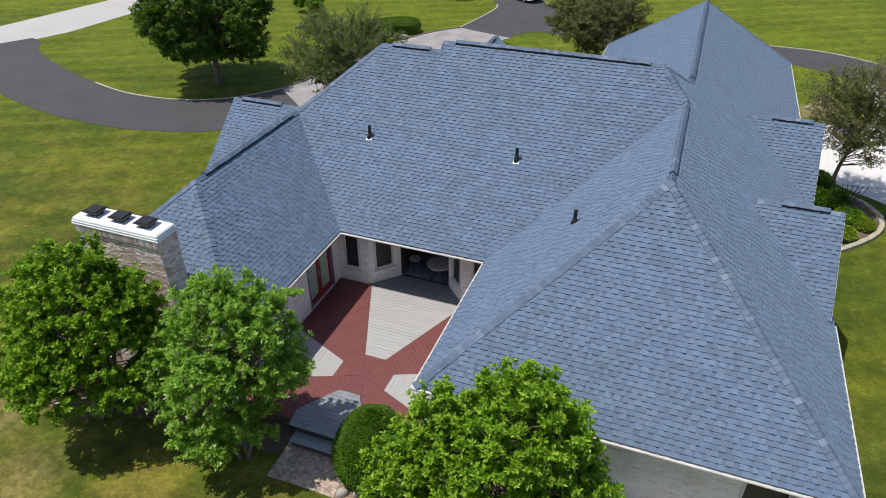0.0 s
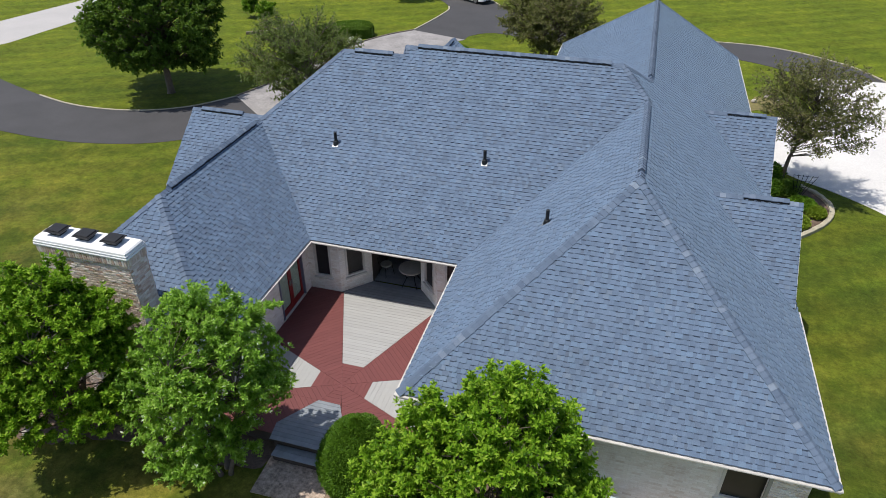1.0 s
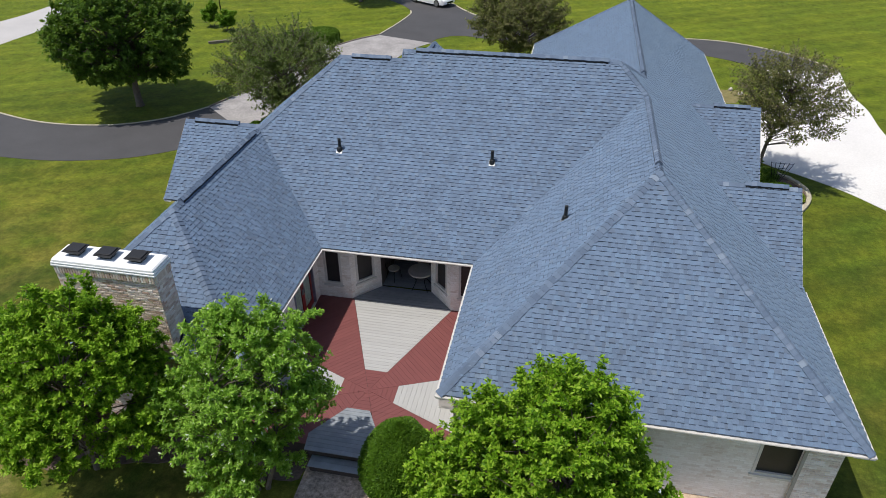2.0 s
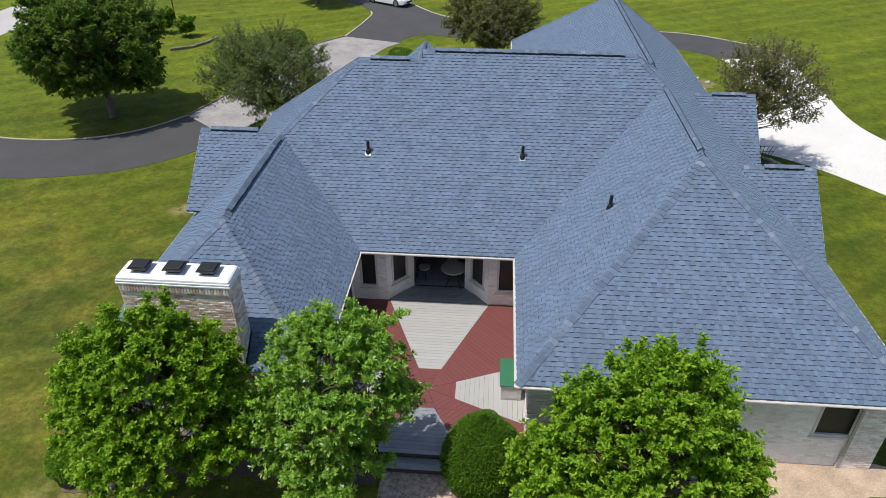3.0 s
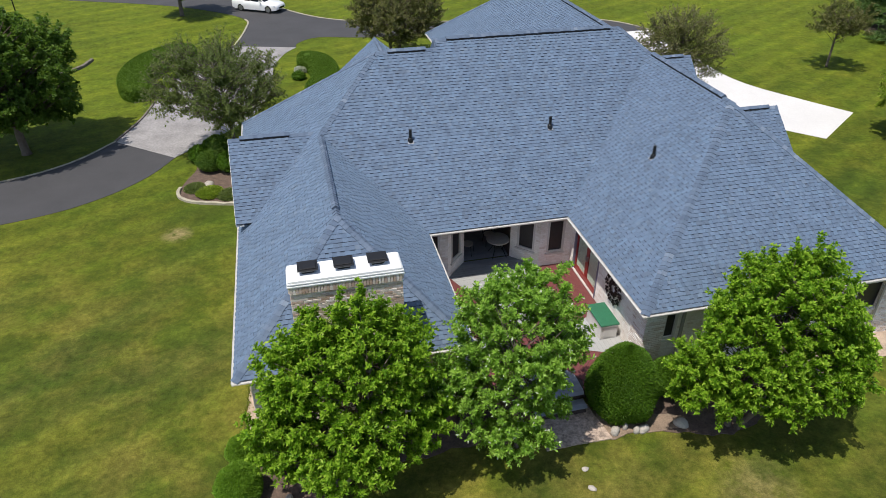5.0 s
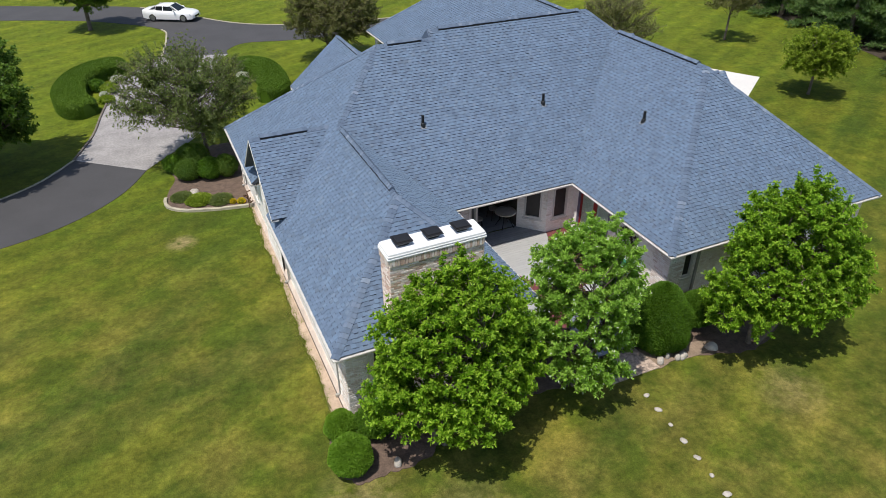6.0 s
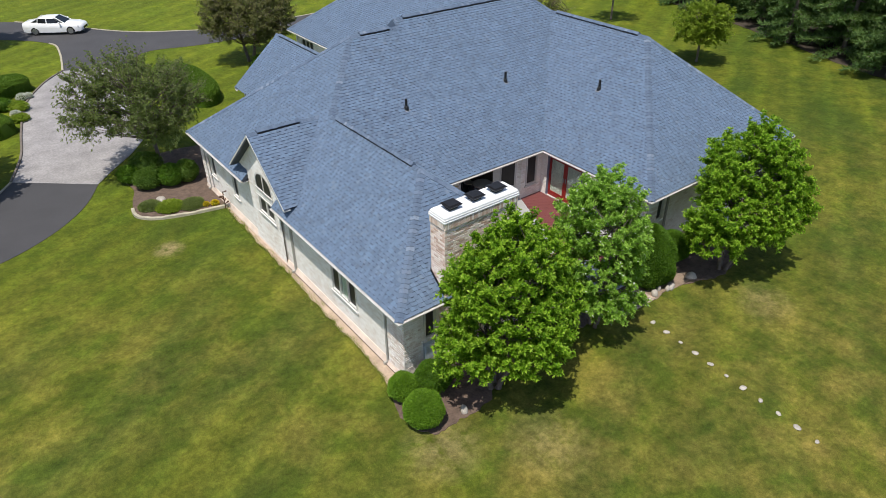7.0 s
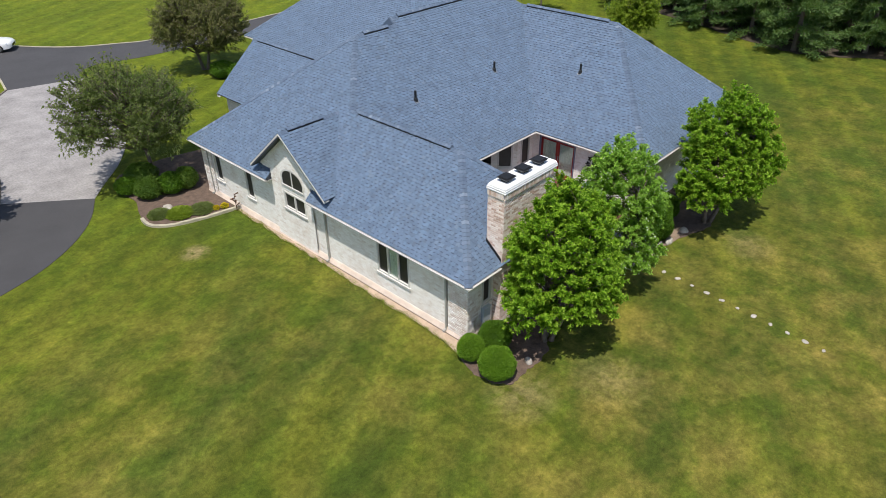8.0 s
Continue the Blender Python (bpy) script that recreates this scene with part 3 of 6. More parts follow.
def gable(front, ridge_y, outward, peak, foot, back_plane, axis="x"):
    """A cross gable: front = where its rake stands, outward = +1/-1 along the axis."""
    h = (peak - foot) / S
    if axis == "x":
        (ex, _), (bx, _), e, s = back_plane
        r_end = ex + bx * (peak - e) / s
        f_end = ex + bx * (foot - e) / s
        for sg in (-1, 1):
            pl = ((0, ridge_y + sg * h), (0, -sg), foot, S)
            SLOPES.append((pl, [(front, ridge_y), (r_end, ridge_y), (f_end, ridge_y + sg * h), (front, ridge_y + sg * h)]))
        pls = (((0, ridge_y - h), (0, 1), foot, S), ((0, ridge_y + h), (0, -1), foot, S))
        a, b = Vector((front, ridge_y, peak)), Vector((r_end, ridge_y, peak))
    else:
        (_, ey), (_, by), e, s = back_plane
        r_end = ey + by * (peak - e) / s
        f_end = ey + by * (foot - e) / s
        for sg in (-1, 1):
            pl = ((ridge_y + sg * h, 0), (-sg, 0), foot, S)
            SLOPES.append((pl, [(ridge_y, front), (ridge_y, r_end), (ridge_y + sg * h, f_end), (ridge_y + sg * h, front)]))
        pls = (((ridge_y - h, 0), (1, 0), foot, S), ((ridge_y + h, 0), (-1, 0), foot, S))
        a, b = Vector((ridge_y, front, peak)), Vector((ridge_y, r_end, peak))
    d = (b - a).normalized()
    n = (b - a).length
    for f0, f1, r in ((0, 0.4, 0.0), (0.4, n - 0.9, 0.075), (n - 0.9, n - 0.05, 0.0)):
        CAPS.append((a + d * f0, a + d * f1, *pls, r))
    GABLES.append((front, ridge_y, outward, peak, foot, h, axis))


gable(-20.62, 21.08, -1, 5.26, 3.2, P_W)
gable(0.85, 20.0, 1, 5.02, 2.95, P_E)
gable(0.85, 26.66, 1, 5.1, 2.95, P_E)
gable(33.3, -13.6, 1, 5.1, 2.74, P_NB, axis="y")

# the boarding under the shingles
_v, _f = [], []
for plane, poly in SLOPES:
    n = plane_normal(plane)
    base = len(_v)
    poly = ccw(poly)
    _v += [Vector((x, y, lift(x, y, plane))) - n * 0.012 for x, y in poly]
    _f.append(tuple(range(base, base + len(poly))))
    _v += [Vector((x, y, lift(x, y, plane))) - n * 0.13 for x, y in poly]
    _f.append(tuple(range(base + len(poly), base + 2 * len(poly)))[::-1])
    for i in range(len(poly)):
        j = (i + 1) % len(poly)
        _f.append((base + i, base + len(poly) + i, base + len(poly) + j, base + j))
# the small upright face where the main ridge steps
_b = len(_v)
_v += [(XS, YRB, lift(XS, YRB, P_S) - 0.02), (XS, YRA, lift(XS, YRA, P_S) - 0.02), (XS, YNA, E0 - 0.02), (XS, YNB, E0 - 0.02)]
roof.data.from_pydata([tuple(v) for v in _v], [], _f)
_step = piece("ridge_step", [_v[_b], _v[_b + 1], _v[_b + 2], _v[_b + 3]], [(0, 1, 2, 3)], M_SHINGLE)
_step.parent = roof

# ---- walls ----
BR_L, BR_H = 0.215, 0.075


def wall(name, p, q, z0, z1, holes=(), label="", top_of=None, bricks=True, mat=None, thick=0.2, brick_mat=None, uneven=0.32):
    """A brick wall from plan point p to q, its outer face to the right of the way; holes: (u0, u1, z0, z1)."""
    p, q = Vector(p), Vector(q)
    d = (q - p)
    length = d.length
    d.normalize()
    out = Vector((d.y, -d.x))

    def at(u, z, o):
        return (p.x + d.x * u + out.x * o, p.y + d.y * u + out.y * o, z)

    us = sorted({0.0, length, *[h[0] for h in holes], *[h[1] for h in holes]})
    zs = sorted({z0, z1, *[h[2] for h in holes], *[h[3] for h in holes]})
    vs, fs = [], []

    def quad(*pts):
        n = len(vs)
        vs.extend(pts)
        fs.append((n, n + 1, n + 2, n + 3))

    for i in range(len(us) - 1):
        for j in range(len(zs) - 1):
            um, zm = (us[i] + us[i + 1]) / 2, (zs[j] + zs[j + 1]) / 2
            if any(h[0] < um < h[1] and h[2] < zm < h[3] for h in holes):
                continue
            quad(at(us[i], zs[j], 0), at(us[i + 1], zs[j], 0), at(us[i + 1], zs[j + 1], 0), at(us[i], zs[j + 1], 0))
            quad(at(us[i], zs[j], -thick), at(us[i], zs[j + 1], -thick), at(us[i + 1], zs[j + 1], -thick), at(us[i + 1], zs[j], -thick))
    for u0, u1, a, b in holes:
        quad(at(u0, a, 0), at(u0, b, 0), at(u0, b, -thick), at(u0, a, -thick))
        quad(at(u1, a, 0), at(u1, a, -thick), at(u1, b, -thick), at(u1, b, 0))
        quad(at(u0, a, 0), at(u0, a, -thick), at(u1, a, -thick), at(u1, a, 0))
        quad(at(u0, b, 0), at(u1, b, 0), at(u1, b, -thick), at(u0, b, -thick))
    if top_of:
        u_mid, zp, run = top_of
        n = len(vs)
        vs.extend([at(u_mid - run, z1, 0), at(u_mid + run, z1, 0), at(u_mid, zp, 0), at(u_mid - run, z1, -thick), at(u_mid + run, z1, -thick), at(u_mid, zp, -thick)])
        fs.extend([(n, n + 1, n + 2), (n + 3, n + 5, n + 4)])
    ob = piece(name, vs, fs, mat or M_MORTAR, house, label)
    if bricks:
        rnd = random.Random(len(vs) + int(length * 100))
        bv, bf = [], []
        row, z = 0, z0
        zmax = top_of[1] if top_of else z1
        while z < zmax - 0.03:
            za, zb = z + 0.005, min(z + BR_H - 0.005, zmax)
            lo, hi = (top_of[0] - top_of[2], top_of[0] + top_of[2]) if top_of and zb > z1 else (0.0, length)
            u = lo - BR_L / 2 * (row % 2)
            while u < hi:
                spans = [(max(u + 0.005, lo), min(u + BR_L - 0.005, hi))]
                for h in holes:
                    if zb > h[2] and za < h[3]:
                        nxt = []
                        for a, b in spans:
                            if b <= h[0] or a >= h[1]:
                                nxt.append((a, b))
                            else:
                                nxt += [(a, min(b, h[0])), (max(a, h[1]), b)]
                        spans = nxt
                for a, b in spans:
                    if b - a < 0.02:
                        continue
                    if top_of and zb > z1 and abs((a + b) / 2 - top_of[0]) + (b - a) / 2 > (top_of[1] - zb) / S:
                        continue
                    pr = 0.012 * uneven + rnd.uniform(-0.004, 0.006) * uneven
                    n = len(bv)
                    e = 0.006
                    bv.extend([at(a, za, 0), at(b, za, 0), at(b, zb, 0), at(a, zb, 0), at(a + e, za + e, pr), at(b - e, za + e, pr), at(b - e, zb - e, pr), at(a + e, zb - e, pr)])
                    bf.extend([(n + 4, n + 5, n + 6, n + 7), (n, n + 1, n + 5, n + 4), (n + 1, n + 2, n + 6, n + 5), (n + 2, n + 3, n + 7, n + 6), (n + 3, n, n + 4, n + 7)])
                u += BR_L
            z += BR_H
            row += 1
        br = new("brickwork", mesh("brickwork", bv, bf, brick_mat or M_BRICK))
        br.parent = ob
        br["kind"] = "stuff"
    return ob, at


def box_at(at, u0, u1, z0, z1, o0, o1):
    vs = [at(u, z, o) for o in (o0, o1) for u, z in ((u0, z0), (u1, z0), (u1, z1), (u0, z1))]
    return vs, [(0, 1, 2, 3)[::-1], (4, 5, 6, 7), (0, 1, 5, 4), (1, 2, 6, 5), (2, 3, 7, 6), (3, 0, 4, 7)]


def window(at, u0, u1, z0, z1, panes=1, glass=None, name="window", label="white-framed window", drawn=()):
    """A window set in a wall's opening: frame, sill, panes of glass."""
    fr = 0.075
    rim = [(u, z, o) for o in (-0.1, 0.02) for e in (0.0, fr) for u, z in ((u0 + e, z0 + e), (u1 - e, z0 + e), (u1 - e, z1 - e), (u0 + e, z1 - e))]
    faces = []
    for k in range(4):
        n = (k + 1) % 4
        faces += [(8 + k, 8 + n, 12 + n, 12 + k), (k, 4 + k, 4 + n, n), (k, n, 8 + n, 8 + k), (4 + k, 12 + k, 12 + n, 4 + n)]
    win = piece(name, [at(*p) for p in rim], faces, M_WHITE, house, label)
    w = (u1 - u0 - 2 * fr - (panes - 1) * fr) / panes
    for k in range(1, panes):
        a = u0 + fr + k * w + (k - 1) * fr
        piece("mullion", *box_at(at, a, a + fr, z0 + fr, z1 - fr, -0.09, 0.012), M_WHITE).parent = win
    for k in range(panes):
        a = u0 + fr + k * (w + fr)
        clear = glass is None or k in drawn
        g = piece("pane", *box_at(at, a, a + w, z0 + fr, z1 - fr, -0.055, -0.045), M_GLASS if clear else glass)
        g.visible_shadow = not clear
        g.parent = win
        if k in drawn:
            folds = [(a + w * i / 16, -0.085 + 0.014 * math.sin(i * 1.57)) for i in range(17)]
            cv = [at(u, z, o) for u, o in folds for z in (z0 + fr, z1 - fr)]
            piece("curtain", cv, [(2 * i, 2 * i + 2, 2 * i + 3, 2 * i + 1) for i in range(16)], M_CURTAIN, None, "pale curtain behind the glass", smooth=True).parent = win
    s = piece("sill", *box_at(at, u0 - 0.05, u1 + 0.05, z0 - 0.07, z0 - 0.004, -0.02, 0.06), M_WHITE)
    s.parent = win
    return win


ZT = 2.62
WX, WLX = XW + OVER, XL - OVER          # outer faces of the west wing
WSY, WCY = YSW + OVER, YC + OVER
ERX0, ERX1, ERY = XR0 + OVER, XR1 - OVER, YSR + OVER

# west front, walked from north to south
LW = (YNA - OVER) - WSY


def uw(y):
    return (YNA - OVER) - y


o, at = wall("wall", (WX, YNA - OVER), (WX, WSY), 0.0, ZT, [(uw(27.55), uw(26.95), 0.95, 2.3), (uw(24.97), uw(24.37), 0.95, 2.3), (uw(16.22), uw(14.5), 0.95, 2.3)], "limewashed brick wall with windows", uneven=0.14)
window(at, uw(27.55), uw(26.95), 0.95, 2.3, glass=M_SCREEN)
window(at, uw(24.97), uw(24.37), 0.95, 2.3, glass=M_SCREEN)
window(at, uw(16.22), uw(14.5), 0.95, 2.3, panes=3, label="white triple window with one pale curtain", glass=M_SCREEN, drawn=(1,))
# downspouts
for y in (19.2, 12.65, 28.0):
    ds = piece("downspout", *join(box_at(at, uw(y) - 0.04, uw(y) + 0.04, 0.12, 2.55, 0.02, 0.09), box_at(at, uw(y) - 0.04, uw(y) + 0.04, 0.05, 0.13, 0.02, 0.22)), M_TAUPE, house, "taupe metal downspout")
# the gable's own brick face, a little proud of the wall
gy = 21.08
UA = GN - 21.08
o2, at2 = wall("gable_wall", (WX - 0.1, GN), (WX - 0.1, GS), 0.0, 3.2, [(UA - 0.73, UA + 0.73, 1.64, 2.42)], "brick gable wall with arched window", top_of=(GN - gy, 5.1, (5.1 - 3.2) / S), thick=0.09)
window(at2, UA - 0.73, UA + 0.73, 1.64, 2.42, panes=2, label="white double window under the gable", glass=M_SCREEN)


def arch_window(at, uc, half, z0, zs, label):
    """A half-round window: a white bent frame, a mullion and two panes."""
    n = 14
    rim_o = [(uc + half * math.cos(math.pi * k / n), zs + half * 0.62 * math.sin(math.pi * k / n)) for k in range(n + 1)]
    rim_i = [(uc + (half - 0.09) * math.cos(math.pi * k / n), zs + (half * 0.62 - 0.07) * math.sin(math.pi * k / n)) for k in range(n + 1)]
    vs, fs = [], []
    for (a, b), (c, d) in zip(rim_o, rim_i):
        vs += [at(a, b, 0.03), at(c, d, 0.03), at(c, d, -0.05)]
    for k in range(n):
        fs += [(3 * k, 3 * k + 3, 3 * k + 4, 3 * k + 1), (3 * k + 1, 3 * k + 4, 3 * k + 5, 3 * k + 2)]
    frame_bits = [(vs, fs), box_at(at, uc - half, uc + half, z0 - 0.07, z0, -0.05, 0.05), box_at(at, uc - 0.035, uc + 0.035, z0, zs + half * 0.62 - 0.03, -0.05, 0.03)]
    for sg in (-1, 1):
        frame_bits.append(box_at(at, uc + sg * (half - 0.035) - 0.035, uc + sg * (half - 0.035) + 0.035, z0, zs, -0.05, 0.03))
    win = piece("window", *join(*frame_bits), M_WHITE, house, label)
    for sg in (-1, 1):
        arc = [(uc + (half - 0.09) * math.cos(math.pi * k / n), zs + (half * 0.62 - 0.07) * math.sin(math.pi * k / n)) for k in range(n + 1)]
        arc = [a for a in arc if (a[0] - uc) * sg >= -1e-6]
        pts = [(uc, z0), (uc + sg * (half - 0.09), z0)] + (arc if sg > 0 else arc[::-1])
        pv = [at(a, b, 0.017) for a, b in pts] + [at(a, b, 0.013) for a, b in pts]
        m = len(pts)
        g = piece("pane", pv, [tuple(range(m)), tuple(range(m, 2 * m))[::-1]] + [(i, (i + 1) % m, m + (i + 1) % m, m + i) for i in range(m)], M_SCREEN)
        g.parent = win
    return win


arch_window(at2, UA, 0.75, 2.78, 3.1, "white arched window in the brick gable")

# west wing: south end with a pale wall box under the window, courtyard side
us = lambda x: x - WX
o, at = wall("wall", (WX, WSY), (WLX, WSY), 0.0, ZT, [(us(-19.46), us(-18.98), 1.2, 2.32)], "limewashed brick end wall")
window(at, us(-19.46), us(-18.98), 1.2, 2.32, glass=M_SCREEN, label="narrow white-framed window")
meter = piece("wall_box", *box_at(at, us(-19.5), us(-19.14), 0.5, 1.08, 0.02, 0.14), M_UTILITY, house, "pale blue-grey metal box on the brick wall")
piece("lid", *box_at(at, us(-19.52), us(-19.12), 1.082, 1.11, 0.015, 0.17), M_UTILITY).parent = meter
o, at = wall("wall", (WLX, WSY), (WLX, WCY), 0.0, ZT, [(15.55 - WSY, 17.2 - WSY, 0.26, 2.45)], "limewashed brick courtyard wall")


def french_door(at, u0, u1, z0, z1, label):
    """A red double door with tall glass lights and pale curtains, in a slate-blue case."""
    at0 = at

    def at(u, z, o):
        return at0(u, z, o - 0.03)

    case = piece("door", *join(box_at(at0, u0, u0 + 0.07, z0 - 0.2, z1, -0.24, 0.02), box_at(at0, u1 - 0.07, u1, z0 - 0.2, z1, -0.24, 0.02), box_at(at0, u0 + 0.07, u1 - 0.07, z1 - 0.07, z1, -0.24, 0.02)), M_BLUE_TRIM, house, label)
    well = piece("door_well", *box_at(at0, u0 + 0.07, u1 - 0.07, z0 - 0.2, z0 - 0.1, -0.24, -0.05), M_DARK_WOOD, None, "dark floor of the door recess")
    well.parent = case
    lip = piece("threshold", *box_at(at0, u0, u1, z0 - 0.12, z0 + 0.025, -0.05, 0.03), M_GUTTER, None, "pale threshold edge")
    lip.parent = case
    mid = (u0 + u1) / 2
    for a, b, hs in ((u0 + 0.07, mid - 0.004, 1), (mid + 0.004, u1 - 0.07, -1)):
        st = 0.1
        leaf = piece("leaf", *join(box_at(at, a, a + st, z0 + 0.02, z1 - 0.08, -0.08, -0.03), box_at(at, b - st, b, z0 + 0.02, z1 - 0.08, -0.08, -0.03), box_at(at, a + st, b - st, z0 + 0.02, z0 + 0.24, -0.08, -0.03), box_at(at, a + st, b - st, z1 - 0.19, z1 - 0.08, -0.08, -0.03)), M_DOOR_RED, None, "red painted door leaf")
        leaf.parent = case
        g = piece("pane", *box_at(at, a + st, b - st, z0 + 0.24, z1 - 0.19, -0.045, -0.038), M_GLASS)
        g.visible_shadow = False
        g.parent = case
        cv, cf, cn = [], [], 30
        for k in range(cn + 1):
            u = a + st + (b - a - 2 * st) * k / cn
            o = -0.066 + 0.014 * math.sin(k * 1.57)
            cv += [at(u, z0 + 0.24, o), at(u, z1 - 0.19, o)]
        cf = [(2 * k, 2 * k + 2, 2 * k + 3, 2 * k + 1) for k in range(cn)]
        c = piece("curtain", cv, cf, M_CURTAIN, None, "pale gathered curtain", smooth=True)
        c.parent = case
        hx = b - 0.06 if hs == 1 else a + 0.06
        h = piece("handle", *box_at(at, hx - 0.02, hx + 0.02, z0 + 0.95, z0 + 1.15, -0.03, 0.015), M_FLASH)
        h.parent = case
    return case


french_door(at, 15.55 - WSY, 17.2 - WSY, 0.46, 2.45, "red glazed double door in a slate-blue case")

# courtyard back wall: two straight pieces, two slanting ones, the covered porch between
DZ = 0.45
PL0, PL1, PR1, PR0 = (-13.4, WCY), (-12.56, 18.54), (-10.73, 18.54), (-9.87, WCY)
o, at = wall("wall", (WLX, WCY), PL0, 0.0, ZT, [(0.25, 0.88, 1.0, 2.42)], "limewashed brick courtyard wall")
window(at, 0.25, 0.88, 1.0, 2.42, glass=M_SCREEN)
o, at = wall("wall", PL0, PL1, 0.0, ZT, [(0.22, 0.95, 1.0, 2.42)], "slanting limewashed brick wall beside the porch")
window(at, 0.22, 0.95, 1.0, 2.42, glass=M_SCREEN)
o, at = wall("wall", PR1, PR0, 0.0, ZT, [(0.3, 1.03, 1.0, 2.42)], "slanting limewashed brick wall beside the porch")
window(at, 0.3, 1.03, 1.0, 2.42, glass=M_SCREEN)
o, at = wall("wall", PR0, (ERX0, WCY), 0.0, ZT, [(0.28, 0.96, 1.0, 2.42)], "limewashed brick courtyard wall")
window(at, 0.28, 0.96, 1.0, 2.42, glass=M_SCREEN)
# flat dark sides stand in for brick in shade
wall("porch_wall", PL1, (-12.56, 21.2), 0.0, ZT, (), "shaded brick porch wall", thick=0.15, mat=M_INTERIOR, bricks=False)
wall("porch_wall", (-12.56, 21.2), (-10.73, 21.2), 0.0, ZT, (), "dark red-brown porch back wall", thick=0.15, mat=M_BRICK_RED, bricks=False)
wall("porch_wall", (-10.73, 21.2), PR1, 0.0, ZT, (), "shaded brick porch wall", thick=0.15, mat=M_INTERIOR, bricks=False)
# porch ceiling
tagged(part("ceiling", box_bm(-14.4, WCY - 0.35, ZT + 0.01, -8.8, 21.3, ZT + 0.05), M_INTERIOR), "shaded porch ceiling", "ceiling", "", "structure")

# east wing: courtyard side, south end, east front
o, at = wall("wall", (ERX0, WCY), (ERX0, ERY), 0.0, ZT, [(WCY - 17.25, WCY - 15.2, 0.26, 2.45)], "limewashed brick courtyard wall with red doors")
french_door(at, WCY - 17.25, WCY - 15.2, 0.46, 2.45, "red glazed double door in a slate-blue case")
ue = lambda x: x - ERX0
o, at = wall("wall", (ERX0, ERY), (ERX1, ERY), 0.0, ZT, [(ue(-8.06), ue(-7.6), 1.3, 2.32), (ue(-1.2), ue(-0.15), 1.15, 2.3)], "limewashed brick end wall")
window(at, ue(-8.06), ue(-7.6), 1.3, 2.32, glass=M_SCREEN)
window(at, ue(-1.2), ue(-0.15), 1.15, 2.3, glass=M_SCREEN)
wall("wall", (ERX1, ERY), (ERX1, YFN - OVER), 0.0, ZT, (), "limewashed brick wall", bricks=False, mat=M_MORTAR)
wall("wall", (ERX1, YFN - OVER), (ERX0, YFN - OVER), 0.0, ZT, (), "limewashed brick wall", bricks=False, mat=M_MORTAR)
o, at = wall("wall", (ERX0, YFN - OVER), (ERX0, YNB - OVER), 0.0, ZT, [(0.8, 2.5, 1.2, 2.4)], "limewashed brick wall of the far wing")
window(at, 0.8, 2.5, 1.2, 2.4, panes=3, glass=M_SCREEN)
wall("wall", (ERX0, YNB - OVER), (XS, YNB - OVER), 0.0, ZT, (), "limewashed brick wall", bricks=False, mat=M_MORTAR)
wall("wall", (XS, YNA - OVER), (WX, YNA - OVER), 0.0, ZT, (), "limewashed brick wall", bricks=False, mat=M_MORTAR)
# entry wing and the east gables
for (fx, ry, ow, pk, ft, h, ax) in GABLES[1:3]:
    wall("gable_wall", (ERX1 + 0.05, ry - h + 0.2), (ERX1 + 0.05, ry + h - 0.2), 0.0, 3.1, (), "limewashed brick gable wall", top_of=(h - 0.2, pk - 0.15, (pk - 0.15 - 3.1) / S), bricks=False, thick=0.1)
fx, ry, ow, pk, ft, h, ax = GABLES[3]
wall("wall", (ry - h + 0.35, fx - 0.3), (ry - h + 0.35, YNA - OVER), 0.0, ZT, (), "limewashed brick entry wall", bricks=False)
wall("wall", (ry + h - 0.35, YNB - OVER), (ry + h - 0.35, fx - 0.3), 0.0, ZT, (), "limewashed brick entry wall", bricks=False)
wall("gable_wall", (ry + h - 0.35, fx - 0.3), (ry - h + 0.35, fx - 0.3), 0.0, 2.8, (), "limewashed brick entry gable", top_of=(h - 0.35, pk - 0.2, (pk - 0.35 - 2.8) / S), bricks=False)

# rough brick pilasters at the corners
for p_, q_ in (((WX - 0.05, WSY + 0.85), (WX - 0.05, WSY - 0.05)), ((WX - 0.05, WSY - 0.05), (WX + 0.6, WSY - 0.05)), ((WX - 0.05, YNA - OVER), (WX - 0.05, YNA - OVER - 0.85)),
               ((ERX0 - 0.05, ERY + 0.75), (ERX0 - 0.05, ERY - 0.05)), ((ERX0 - 0.05, ERY - 0.05), (ERX0 + 0.6, ERY - 0.05)), ((ERX1 - 0.85, ERY - 0.05), (ERX1 + 0.05, ERY - 0.05))):
    wall("pilaster", p_, q_, 0.0, ZT, (), "rough whitewashed brick corner pilaster", thick=0.045, brick_mat=M_BRICK_CORNER, uneven=1.2)
for x in (-0.2, -7.45):
    piece("downspout", *join(box_at(lambda u, z, o: (x + u, ERY - 0.03 - o, z), -0.04, 0.04, 0.1, 2.55, 0.0, 0.07)), M_TAUPE, house, "taupe metal downspout")

# washed foundation along the west front, sloping out to a dark joint in the soil
fnd = bmesh.new()
_ends = []
for y in (WSY - 0.07, YNA - OVER):
    _ends.append([fnd.verts.new((WX + dx, y, z)) for dx, z in ((0.01, -0.02), (-0.13, -0.02), (-0.13, 0.03), (-0.12, 0.045), (-0.03, 0.2), (-0.02, 0.21), (0.01, 0.21))])
for k in range(7):
    fnd.faces.new((_ends[0][k], _ends[0][(k + 1) % 7], _ends[1][(k + 1) % 7], _ends[1][k]))
fnd.faces.new(_ends[0][::-1])
fnd.faces.new(_ends[1])
bmesh.ops.recalc_face_normals(fnd, faces=fnd.faces[:])
